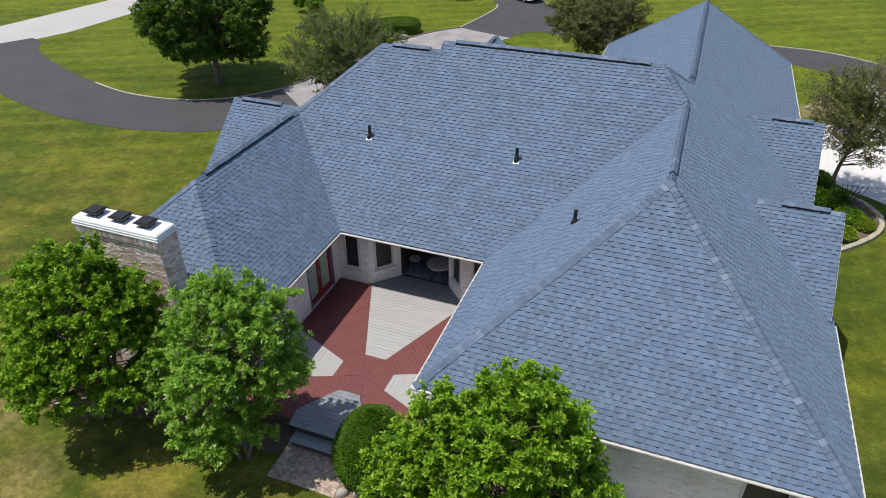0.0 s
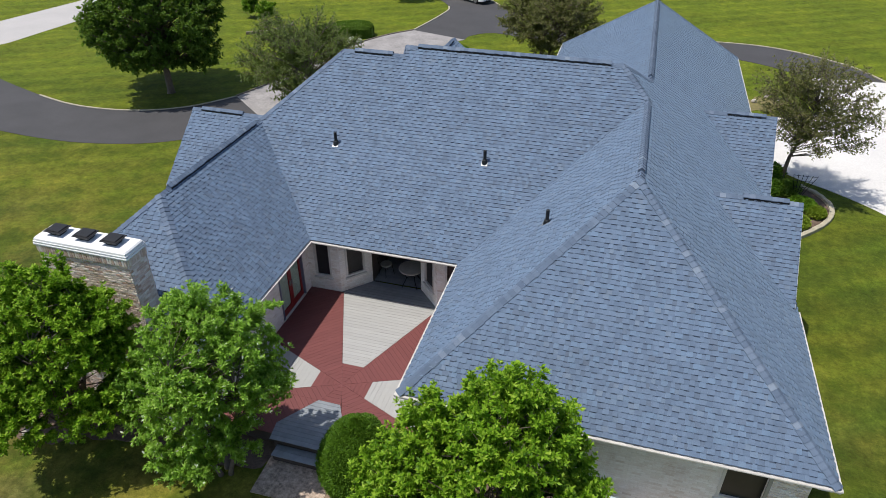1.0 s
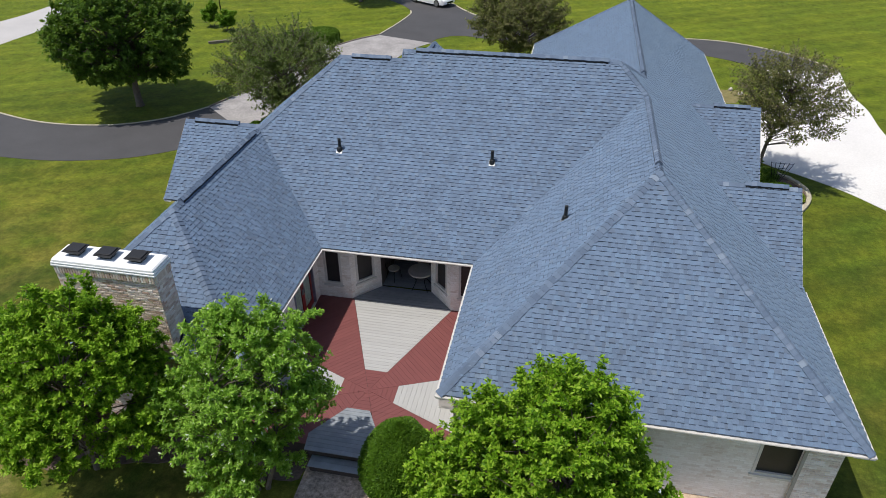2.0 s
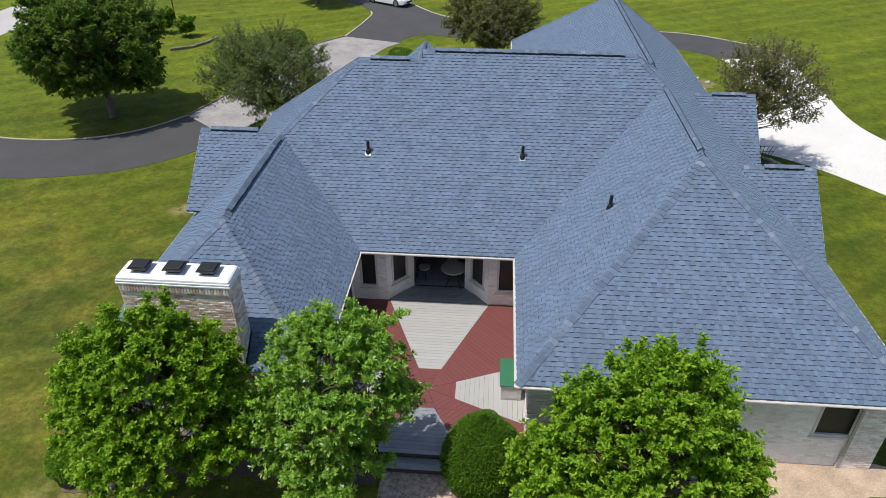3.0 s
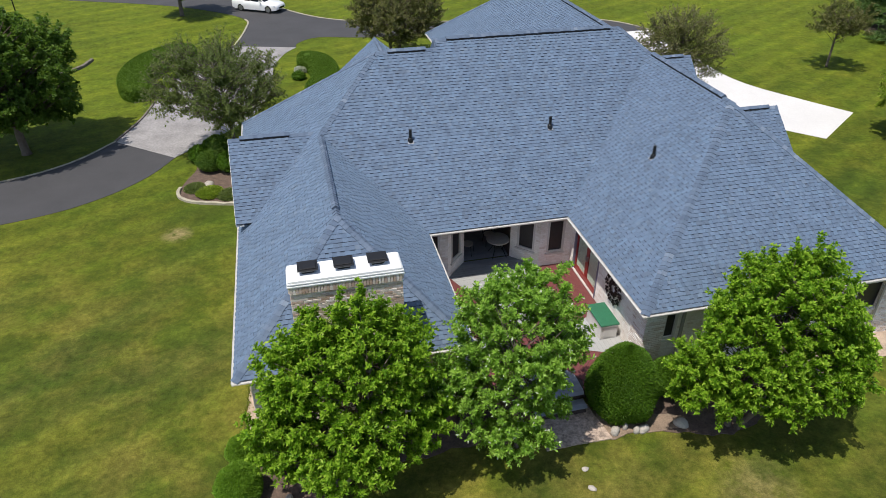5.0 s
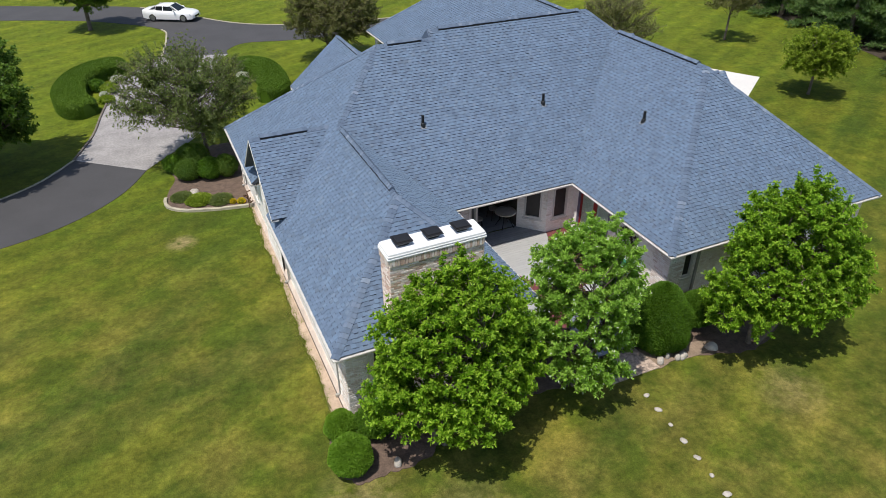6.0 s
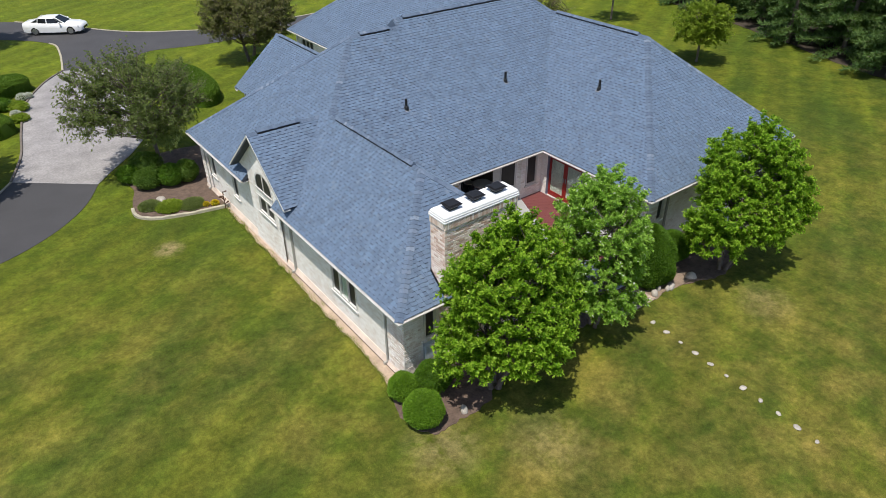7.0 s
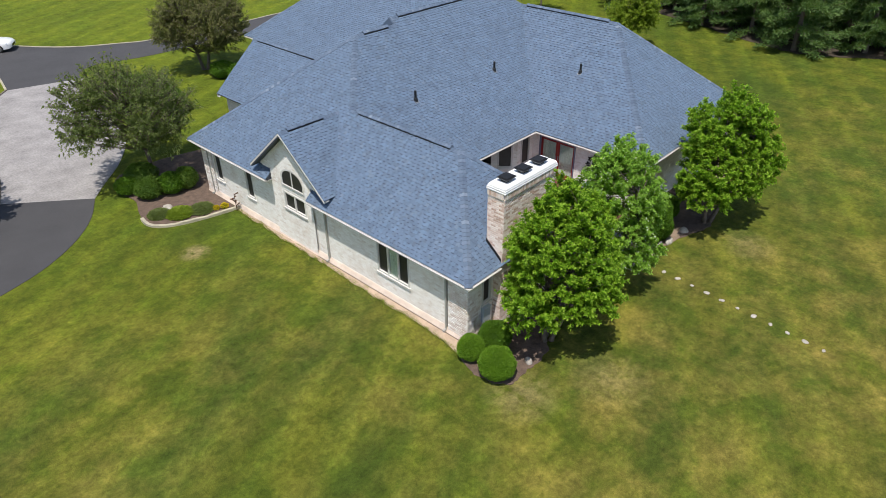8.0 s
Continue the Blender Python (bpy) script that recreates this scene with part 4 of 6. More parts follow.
box_bm(WX - 0.05, WSY - 0.06, -0.02, -19.1, WSY + 0.01, 0.22, 0.01, fnd)
part("foundation", fnd, M_FOUNDATION, house, "stained pale limewashed foundation")
slab("trim", [(WX - 0.155, WSY), (WX - 0.126, WSY), (WX - 0.126, GS), (WX - 0.155, GS)], 0.019, 0.03, M_DARK_WOOD, "dark joint between foundation and soil", "joint")


# ---- gutters and soffits ----
def gutter(a, b, inner, z=E0 - 0.02):
    """A white gutter along an eave from a to b; inner: way to the wall."""
    a, b, n = Vector(a), Vector(b), Vector(inner)
    prof = [(-0.02, -0.03), (-0.07, -0.022), (-0.075, -0.05), (-0.02, -0.105), (0.06, -0.105), (0.06, -0.10), (OVER + 0.02, -0.10), (OVER + 0.02, -0.08), (0.06, -0.08), (0.06, -0.01)]
    vs, fs = [], []
    m = len(prof)
    for p in (a, b):
        for o_, dz in prof:
            vs.append((p.x + n.x * o_, p.y + n.y * o_, z + dz))
    for k in range(m):
        fs.append((k, (k + 1) % m, m + (k + 1) % m, m + k))
    fs += [tuple(range(m))[::-1], tuple(range(m, 2 * m))]
    piece("gutter", vs, fs, M_GUTTER, house, "white metal gutter and soffit")


gg = 0.05
gutter((XW, GS), (XW, YSW), (1, 0))
gutter((XW, YNA), (XW, GN), (1, 0))
gutter((XW - gg, YSW), (-18.98, YSW), (0, 1))
gutter((-15.95, YSW), (XL + gg, YSW), (0, 1))
gutter((XL, YSW), (XL, YC + gg), (-1, 0))
gutter((XL, YC), (XR0, YC), (0, 1))
gutter((XR0, YC + gg), (XR0, YSR - gg), (1, 0))
gutter((XR0, YSR), (XR1, YSR), (0, 1))
gutter((XR1, YSR - gg), (XR1, 20.0 - 2.3), (-1, 0))
gutter((XR1, 22.3), (XR1, 24.3), (-1, 0))
gutter((XR1, 29.0), (XR1, YFN + gg), (-1, 0))
gutter((XR0, YNB), (XR0, YFN), (1, 0))
gutter((XW, YNA), (-16.3, YNA), (0, -1))
gutter((XR0, YFN), (XR1, YFN), (0, -1))
# white rake boards on the gables
for fx, ry, ow, pk, ft, h, ax in GABLES:
    for sg in (-1, 1):
        prof = []
        face = -0.1 if ow < 0 else -0.17
        for dz0, dz1, t0, t1 in ((face, -0.015, 0.0, 0.03), (face, face + 0.02, 0.03, 0.28)):
            q = []
            for o_ in (t0, t1):
                for hh, zz in ((0.0, pk), (h, pk - h * S)):
                    for dz in (dz0, dz1):
                        along = fx - ow * (o_ - 0.012)
                        q.append((along, ry + sg * hh, zz + dz) if ax == "x" else (ry + sg * hh, along, zz + dz))
            prof.append((q, [(0, 1, 3, 2), (4, 6, 7, 5), (0, 2, 6, 4), (1, 5, 7, 3), (0, 4, 5, 1), (2, 3, 7, 6)]))
        piece("rake_board", *join(*prof), M_WHITE, house, "white rake board and soffit of the gable")

# ---- chimney ----
CX0, CX1, CY0, CY1, CZ = -18.86, -16.1, 11.38, 12.06, 5.2
chimney = part("chimney", box_bm(CX0, CY0, 0.0, CX1, CY1, CZ), M_MORTAR_PINK, house, "wide tumbled-brick chimney with a white cap and black flue hoods")
part("cap", box_bm(CX0 - 0.03, CY0 - 0.03, CZ + 0.2, CX1 + 0.03, CY1 + 0.03, CZ + 0.42, 0.09, segments=3), M_STONE_CAP, None, "white mortar cap with rounded shoulders").parent = chimney
for k, (z, g) in enumerate(((CZ + 0.2, 0.055), (CZ + 0.265, 0.045), (CZ + 0.328, 0.02))):
    part("cap_course", box_bm(CX0 - g, CY0 - g, z + 0.004, CX1 + g, CY1 + g, z + 0.058, 0.018, segments=2), M_STONE_CAP, None, "white painted brick course").parent = chimney
for x in (-18.37, -17.5, -16.66):
    yc = (CY0 + CY1) / 2
    hood = part("flue_hood", box_bm(x - 0.15, yc - 0.13, CZ + 0.41, x + 0.15, yc + 0.13, CZ + 0.47, 0.012), M_VENT, None, "black metal flue hood")
    hood.parent = chimney
    part("hood_band", box_bm(x - 0.18, yc - 0.16, CZ + 0.471, x + 0.18, yc + 0.16, CZ + 0.535, 0.01), M_HOOD, None, "grey metal band under the lid").parent = hood
    lid = bmesh.new()
    box_bm(x - 0.25, yc - 0.225, CZ + 0.537, x + 0.25, yc + 0.225, CZ + 0.562, 0.008, lid)
    box_bm(x - 0.2, yc - 0.175, CZ + 0.563, x + 0.2, yc + 0.175, CZ + 0.59, 0.012, lid)
    part("lid", lid, M_VENT, None, "black folded metal lid").parent = hood
# flashing that follows the roof up both sides
for x in (CX0 - 0.018, CX1 + 0.006):
    vs = [(x + e, y, lift(0, y, P_SW) + h) for e in (0.0, 0.012) for y, h in ((CY0 + 0.03, -0.05), (CY1 + 0.03, -0.05), (CY1 + 0.03, 0.15), (CY0 + 0.03, 0.15))]
    piece("flashing", vs, [(0, 1, 2, 3), (7, 6, 5, 4), (0, 4, 5, 1), (1, 5, 6, 2), (2, 6, 7, 3), (3, 7, 4, 0)], M_VENT, None, "black flashing against the roof").parent = chimney


def brick_mesh(l, w, h, mat):
    bm = box_bm(-l / 2, -w / 2, -h / 2, l / 2, w / 2, h / 2, 0.007)
    me = bpy.data.meshes.new("brick")
    bm.to_mesh(me)
    bm.free()
    me.materials.append(mat)
    return me


_rnd = random.Random(11)
_soldier = brick_mesh(0.066, 0.06, 0.2, M_SOLDIER)
_soldier_side = brick_mesh(0.06, 0.066, 0.2, M_SOLDIER)
_spots = []
_cut = {}


def cut_brick(l, along):
    """A brick of length l, to the centimetre, lying along x or y."""
    key = (round(l, 2), along)
    if key not in _cut:
        _cut[key] = brick_mesh(key[0], 0.022, 0.066, M_BRICK_RED) if along == "x" else brick_mesh(0.022, key[0], 0.066, M_BRICK_RED)
    return _cut[key]


def course(z, lo, hi, off):
    u = lo - off
    while u < hi - 0.03:
        a, b = max(u, lo), min(u + 0.2, hi)
        if b - a > 0.04:
            yield (a + b) / 2, b - a
        u += 0.21


row = 0
z = CZ - 0.0375
while z > 0.1:
    odd = row % 2
    for x, l in course(z, CX0 - 0.011, CX1 + 0.011, 0.105 * odd):
        _spots.append((z, "brick", cut_brick(l, "x"), (x, CY0, z)))
        if z > 3.1:
            _spots.append((z - 9, "brick", cut_brick(l, "x"), (x, CY1, z)))
    for y, l in course(z, CY0 + 0.012, CY1 - 0.012, 0.105 * (1 - odd)):
        for xx in (CX0, CX1):
            _spots.append((z, "brick", cut_brick(l, "y"), (xx, y, z)))
    z -= 0.075
    row += 1
_spots.sort(key=lambda s: -s[0])
_rest = bmesh.new()
_restdata = []
for i, (zz, nm, me, loc) in enumerate(_spots):
    loc = Vector(loc) + Vector((0, _rnd.uniform(-0.003, 0.003), 0)) if me.vertices[0].co.y ** 2 < 0.001 else Vector(loc) + Vector((_rnd.uniform(-0.003, 0.003), 0, 0))
    if i < 300:
        b = new("brick", me)
        b.location = loc
        b.parent = chimney
    else:
        _restdata.append((me, loc))
_v, _f = [], []
for me, loc in _restdata:
    n = len(_v)
    _v += [v.co + loc for v in me.vertices]
    _f += [tuple(i + n for i in p.vertices) for p in me.polygons]
_r = piece("brickwork", _v, _f, M_BRICK_RED)
_r.parent = chimney
_r["kind"] = "stuff"
x = CX0 + 0.033
while x < CX1:
    for yy in (CY0 - 0.012, CY1 + 0.012):
        b = new("soldier_brick", _soldier)
        b.location, b.parent = (x, yy, CZ + 0.1), chimney
    x += 0.0745
y = CY0 + 0.06
while y < CY1 - 0.02:
    for xx in (CX0 - 0.012, CX1 + 0.012):
        b = new("soldier_brick", _soldier_side)
        b.location, b.parent = (xx, y, CZ + 0.1), chimney
    y += 0.0745
part("core", box_bm(CX0 + 0.01, CY0 + 0.01, CZ, CX1 - 0.01, CY1 - 0.01, CZ + 0.2), M_MORTAR, None).parent = chimney

# ---- vent pipes ----
for (x, y), pl, hh in (((-14.24, 20.0), P_S, 0.42), ((-8.9, 20.0), P_S, 0.42), ((-6.33, 16.8), P_RW, 0.42)):
    z = lift(x, y, pl)
    pipe = piece("vent_pipe", *tube([(x, y, z - 0.1), (x, y, z + hh), (x, y, z + hh + 0.005)], [0.055, 0.055, 0.045], 12), M_PIPE, house, "black vent pipe through the shingles", smooth=False)
    collar = piece("collar", *tube([(x, y, z - 0.06), (x, y, z + 0.09), (x, y, z + 0.12)], [0.12, 0.085, 0.06], 12), M_PIPE)
    collar.parent = pipe
    n = plane_normal(pl)
    nx, ny = pl[1]
    up = Vector((nx, ny, S)).normalized()
    sd = up.cross(n)
    c = Vector((x, y, z)) + n * 0.028
    fl = [c + sd * a * 0.1 + up * b for a, b in ((-1, -0.15), (1, -0.15), (1, 0.06), (-1, 0.06))]
    fl += [p - n * 0.04 for p in fl]
    f = piece("flashing", fl, [(0, 1, 2, 3), (7, 6, 5, 4), (0, 4, 5, 1), (1, 5, 6, 2), (2, 6, 7, 3), (3, 7, 4, 0)], M_FLASH, None, "pale metal flashing plate")
    f.parent = pipe

# ---- deck ----
DC = Vector((-11.57, 13.38))
deck = thing("deck", (DC.x, DC.y, 0), "raised deck of red-brown and light grey boards in an octagon", "deck")
dframe = bmesh.new()
box_bm(-14.5, 11.15, 0.05, -8.72, WCY - 0.02, DZ - 0.03, 0, dframe)
box_bm(-12.58, 10.98, 0.05, -10.92, 11.15, DZ - 0.03, 0, dframe)
part("frame", dframe, M_DARK_WOOD, deck, "dark deck frame under the boards")
PORCH = [PL0, PR0, PR1, (-10.73, 21.15), (-12.56, 21.15), PL1]
YARD = [(WLX + 0.01, 11.12), (ERX0 - 0.01, 11.12), (ERX0 - 0.01, WCY - 0.02), (WLX + 0.01, WCY - 0.02)]
# the slate landing cuts into the red boards
PAD = [(-11.97, 12.6), (-12.74, 11.5), (-12.66, 10.93), (-10.85, 10.93), (-10.66, 11.5), (-11.29, 12.6)]
YW, YE = WLX + 0.01, ERX0 - 0.01
PARTS = [[(YW, 12.604), (YE, 12.604), (YE, WCY - 0.02), (YW, WCY - 0.02)],
         [(YW, 11.12), (-12.69, 11.12), (-12.744, 11.5), (YW, 11.5)], [(YW, 11.5), (-12.744, 11.5), (-11.974, 12.6), (YW, 12.6)],
         [(-10.78, 11.12), (YE, 11.12), (YE, 11.5), (-10.656, 11.5)], [(-10.656, 11.5), (YE, 11.5), (YE, 12.6), (-11.286, 12.6)]]


def board(poly, mat):
    poly = ccw(poly)
    n = len(poly)
    vs = [(x, y, DZ) for x, y in poly] + [(x, y, DZ - 0.026) for x, y in poly]
    fs = [tuple(range(n))] + [(i, n + i, n + (i + 1) % n, (i + 1) % n) for i in range(n)]
    piece("board", vs, fs, mat, deck)


T = math.tan(radians(22.5))
PITCH = 0.142
for k in range(8):
    a = radians(90 - 45 * k)
    d, sd = Vector((math.cos(a), math.sin(a))), Vector((-math.sin(a), math.cos(a)))
    for j in range(56):
        r0, r1 = j * PITCH + 0.0025, (j + 1) * PITCH - 0.0025
        c0 = max(r0 * T - 0.004, 0.001)
        quad = [DC + d * r + sd * s_ for r, s_ in ((r0, -c0), (r1, -(r1 * T - 0.004)), (r1, r1 * T - 0.004), (r0, c0))]
        quad = ccw([(p.x, p.y) for p in quad])
        grey = k % 2 == 0 and r0 > 0.73
        for region in PARTS if k in (3, 4, 5) else [YARD]:
            q = clip(quad, region)
            if len(q) > 2 and abs(area2(q)) > 0.002:
                board(q, M_DECK_GREY if grey and k != 4 else M_DECK_RED)
y = 10.93
while y < 12.6:
    q = clip([(-13.2, y), (-10.8, y), (-10.8, y + PITCH - 0.008), (-13.2, y + PITCH - 0.008)], ccw(PAD))
    if len(q) > 2 and abs(area2(q)) > 0.002:
        board(q, M_DECK_DAPPLED)
    y += PITCH
# porch boards run across
y = WCY + 0.004
while y < 21.1:
    q = clip([(-14, y), (-9, y), (-9, y + PITCH - 0.008), (-14, y + PITCH - 0.008)], [PL0, PR0, PR1, PL1]) if y < 18.54 else [(-12.55, y), (-10.74, y), (-10.74, y + PITCH - 0.008), (-12.55, y + PITCH - 0.008)]
    if len(q) > 2:
        board(q, M_DECK_SLATE)
    y += PITCH
# one step down to the path
for k, (y0, y1, z1) in enumerate(((10.57, 10.96, 0.25),)):
    st = thing("deck_step", (-11.65, y0, 0), "slate-grey painted wooden step below the deck", "step")
    for j in range(2):
        yy = y0 + j * (y1 - y0) / 2
        part("board", box_bm(-12.46, yy + 0.004, z1 - 0.035, -10.85, yy + (y1 - y0) / 2 - 0.004, z1, 0.004), M_DECK_DAPPLED, st)
    part("riser", box_bm(-12.42, y0 + 0.03, 0.0, -10.89, y1 - 0.01, z1 - 0.037), M_DARK_WOOD, st, "dark riser")

# ---- porch furniture ----
def cafe_table(x, y, r=0.45):
    t = thing("cafe_table", (x, y, DZ), "round pale-topped cafe table with iron legs under the porch", "table")
    part_v, part_f = tube([(x, y, DZ + 0.70), (x, y, DZ + 0.735), (x, y, DZ + 0.74)], [r, r, r - 0.02], 28)
    piece("tabletop", part_v, part_f, M_TABLE, t)
    for k in range(4):
        a = math.pi / 4 + k * math.pi / 2
        dx, dy = math.cos(a), math.sin(a)
        piece("leg", *tube([(x + dx * r * 0.9, y + dy * r * 0.9, DZ), (x + dx * r * 0.45, y + dy * r * 0.45, DZ + 0.35), (x + dx * r * 0.75, y + dy * r * 0.75, DZ + 0.70)], [0.014] * 3, 6), M_IRON, t)


def iron_chair(x, y, turn):
    m = Matrix.Translation((x, y, DZ)) @ Matrix.Rotation(radians(turn), 4, "Z")
    t = thing("iron_chair", (x, y, DZ), "dark iron cafe chair with a pale seat pad on the porch", "chair", "porch chairs")
    W = lambda p: m @ Vector(p)
    sv, sf = tube([(0, 0, 0.43), (0, 0, 0.47)], [0.21, 0.21], 16)
    piece("seat", [W(v) for v in sv], sf, M_TABLE, t, "pale seat pad")
    for a, b in ((-1, -1), (1, -1), (1, 1), (-1, 1)):
        v, f = tube([(a * 0.2, b * 0.2, 0), (a * 0.15, b * 0.15, 0.43)], [0.012, 0.012], 6)
        piece("leg", [W(p) for p in v], f, M_IRON, t)
    v, f = tube([(-0.19, 0.19, 0.43), (-0.2, 0.26, 0.75), (-0.1, 0.28, 0.9), (0.1, 0.28, 0.9), (0.2, 0.26, 0.75), (0.19, 0.19, 0.43)], [0.013] * 6, 6)
    bars = [(v, f)] + [tube([(q, 0.19, 0.43), (q, 0.27, 0.88)], [0.008, 0.008], 5) for q in (-0.1, 0.0, 0.1)]
    v, f = join(*bars)
    piece("backrest", [W(p) for p in v], f, M_IRON, t)


cafe_table(-11.15, 18.75)
iron_chair(-12.25, 19.1, 60)
iron_chair(-11.25, 19.6, 5)


# ---- storage chest and wall wreath ----
chest = thing("storage_chest", (-9.1, 13.6, DZ), "white storage chest with a green lid on the deck", "chest")
part("body", box_bm(-9.38, 13.1, DZ, -8.78, 14.2, DZ + 0.55, 0.015), M_WHITE, chest, "white panelled body")
part("panel", box_bm(-9.3, 13.085, DZ + 0.1, -8.86, 13.1, DZ + 0.45, 0.006), M_WHITE, chest)
part("lid", box_bm(-9.42, 13.05, DZ + 0.555, -8.76, 14.24, DZ + 0.62, 0.02), M_GREEN_LID, chest, "green lid")
wr = []
for k in range(16):
    a = k * math.pi / 5
    wr_r = 0.46 if k < 10 else 0.2
    a = a if k < 10 else k * math.pi / 3
    c = Vector((ERX0 - 0.05, 13.97 + wr_r * math.cos(a), 1.8 + wr_r * math.sin(a)))
    n = Vector((0, math.cos(a), math.sin(a)))
    s_ = Vector((0, -math.sin(a), math.cos(a)))
    for q, ln in ((0.0, 0.11), (1.1, 0.10), (-1.1, 0.10), (2.2, 0.08), (-2.2, 0.08)):
        d = (n * math.cos(q) + s_ * math.sin(q))
        e = Vector((1, 0, 0)).cross(d)
        b = c + d * 0.02
        ps = [b, b + d * ln * 0.6 + e * 0.045, b + d * ln * 1.3, b + d * ln * 0.6 - e * 0.045]
        vs = [p + Vector((-0.015, 0, 0)) for p in ps] + [p + Vector((0.01, 0, 0)) for p in ps]
        wr.append((vs, [(0, 1, 2, 3), (7, 6, 5, 4), (0, 4, 5, 1), (1, 5, 6, 2), (2, 6, 7, 3), (3, 7, 4, 0)]))
ring = [(ERX0 - 0.045, 13.97 + 0.2 * math.cos(k * math.pi / 8), 1.8 + 0.2 * math.sin(k * math.pi / 8)) for k in range(17)]
wr.append(tube(ring, [0.015] * 17, 6))
wreath = piece("wall_wreath", *join(*wr), M_IRON)
tagged(wreath, "dark iron leaf wreath hung on the brick wall", "wall decoration")


# ---- plants ----
def leaves(rng, pos, normal, length, width, jitter=0.6, droop=0.15):
    """Diamond leaves with a fold: numpy arrays of verts and faces."""
    n = len(pos)
    d = normal + rng.normal(0, jitter, (n, 3))
    d[:, 2] -= droop
    d /= np.linalg.norm(d, axis=1)[:, None] + 1e-9
    r = rng.normal(0, 0.5, (n, 3)) + np.array([0, 0, 1.0])
    s = np.cross(d, r)
    s /= np.linalg.norm(s, axis=1)[:, None] + 1e-9
    up = np.cross(s, d)
    ln = (length * rng.uniform(0.7, 1.25, n))[:, None]
    wd = (width * rng.uniform(0.7, 1.25, n))[:, None]
    v = np.empty((n, 4, 3))
    v[:, 0] = pos
    v[:, 1] = pos + d * ln * 0.5 + s * wd * 0.5 + up * wd * 0.18
    v[:, 2] = pos + d * ln
    v[:, 3] = pos + d * ln * 0.5 - s * wd * 0.5 + up * wd * 0.18
    return v.reshape(-1, 3)


def leaf_mesh(name, v, mat, young=None, tip_lit_mat=None):
    n = len(v) // 4
    me = bpy.data.meshes.new(name)
    me.vertices.add(4 * n)
    me.vertices.foreach_set("co", v.astype(np.float32).ravel())
    i = np.arange(n)[:, None] * 4
    tri = np.concatenate([i, i + 1, i + 2, i, i + 2, i + 3], axis=1).ravel()
    me.loops.add(6 * n)
    me.loops.foreach_set("vertex_index", tri.astype(np.int32))
    me.polygons.add(2 * n)
    me.polygons.foreach_set("loop_start", (np.arange(2 * n) * 3).astype(np.int32))
    me.materials.append(mat)
    # young: leaves given the brightened tip colour
    if young is not None:
        me.materials.append(tip_lit_mat)
        me.polygons.foreach_set("material_index", np.repeat(young.astype(np.int32), 2))
    me.update(calc_edges=True)
    me.validate()
    return me


def on_lobes(rng, lobes, n, inner=0.72, low=-0.75):
    """Points and outward ways spread over a crown of ellipsoid lobes (x, y, z, rx, ry, rz), leaving out what lies inside another lobe."""
    P, N = [], []
    L = np.array(lobes, float)
    wgt = (L[:, 3] * L[:, 4]) ** 1.0
    wgt /= wgt.sum()
    while sum(len(p) for p in P) < n:
        k = rng.choice(len(L), n, p=wgt)
        d = rng.normal(0, 1, (n, 3))
        d /= np.linalg.norm(d, axis=1)[:, None]
        keep = d[:, 2] > low
        f = rng.uniform(inner, 1.0, n) ** 0.6
        p = L[k, :3] + d * f[:, None] * L[k, 3:]
        for j in range(len(L)):
            q = ((p - L[j, :3]) / (L[j, 3:] * 0.8)) ** 2
            keep &= ~((q.sum(1) < 1) & (k != j))
        P.append(p[keep])
        N.append(d[keep])
    return np.concatenate(P)[:n], np.concatenate(N)[:n]


def spread_masses(rng, h0, h1, radius, at=(0, 0)):
    """A middle body and uneven lumps round it, as (dx, dy, z, radius)."""
    hc, hr = (h0 + h1) / 2, (h1 - h0) / 2
    r = min(radius, hr)
    out = [(at[0], at[1], hc, r * 0.86)]
    for k in range(13):
        zc = -0.55 + 1.35 * (k + 0.5) / 13
        a = k * 2.39996 + rng.uniform(-0.4, 0.4)
        w = math.sqrt(max(0.05, 1 - zc * zc)) * rng.uniform(0.55, 0.7)
        out.append((at[0] + radius * w * math.cos(a), at[1] + radius * w * math.sin(a), hc + hr * 0.66 * zc, radius * rng.uniform(0.32, 0.44)))
    return out


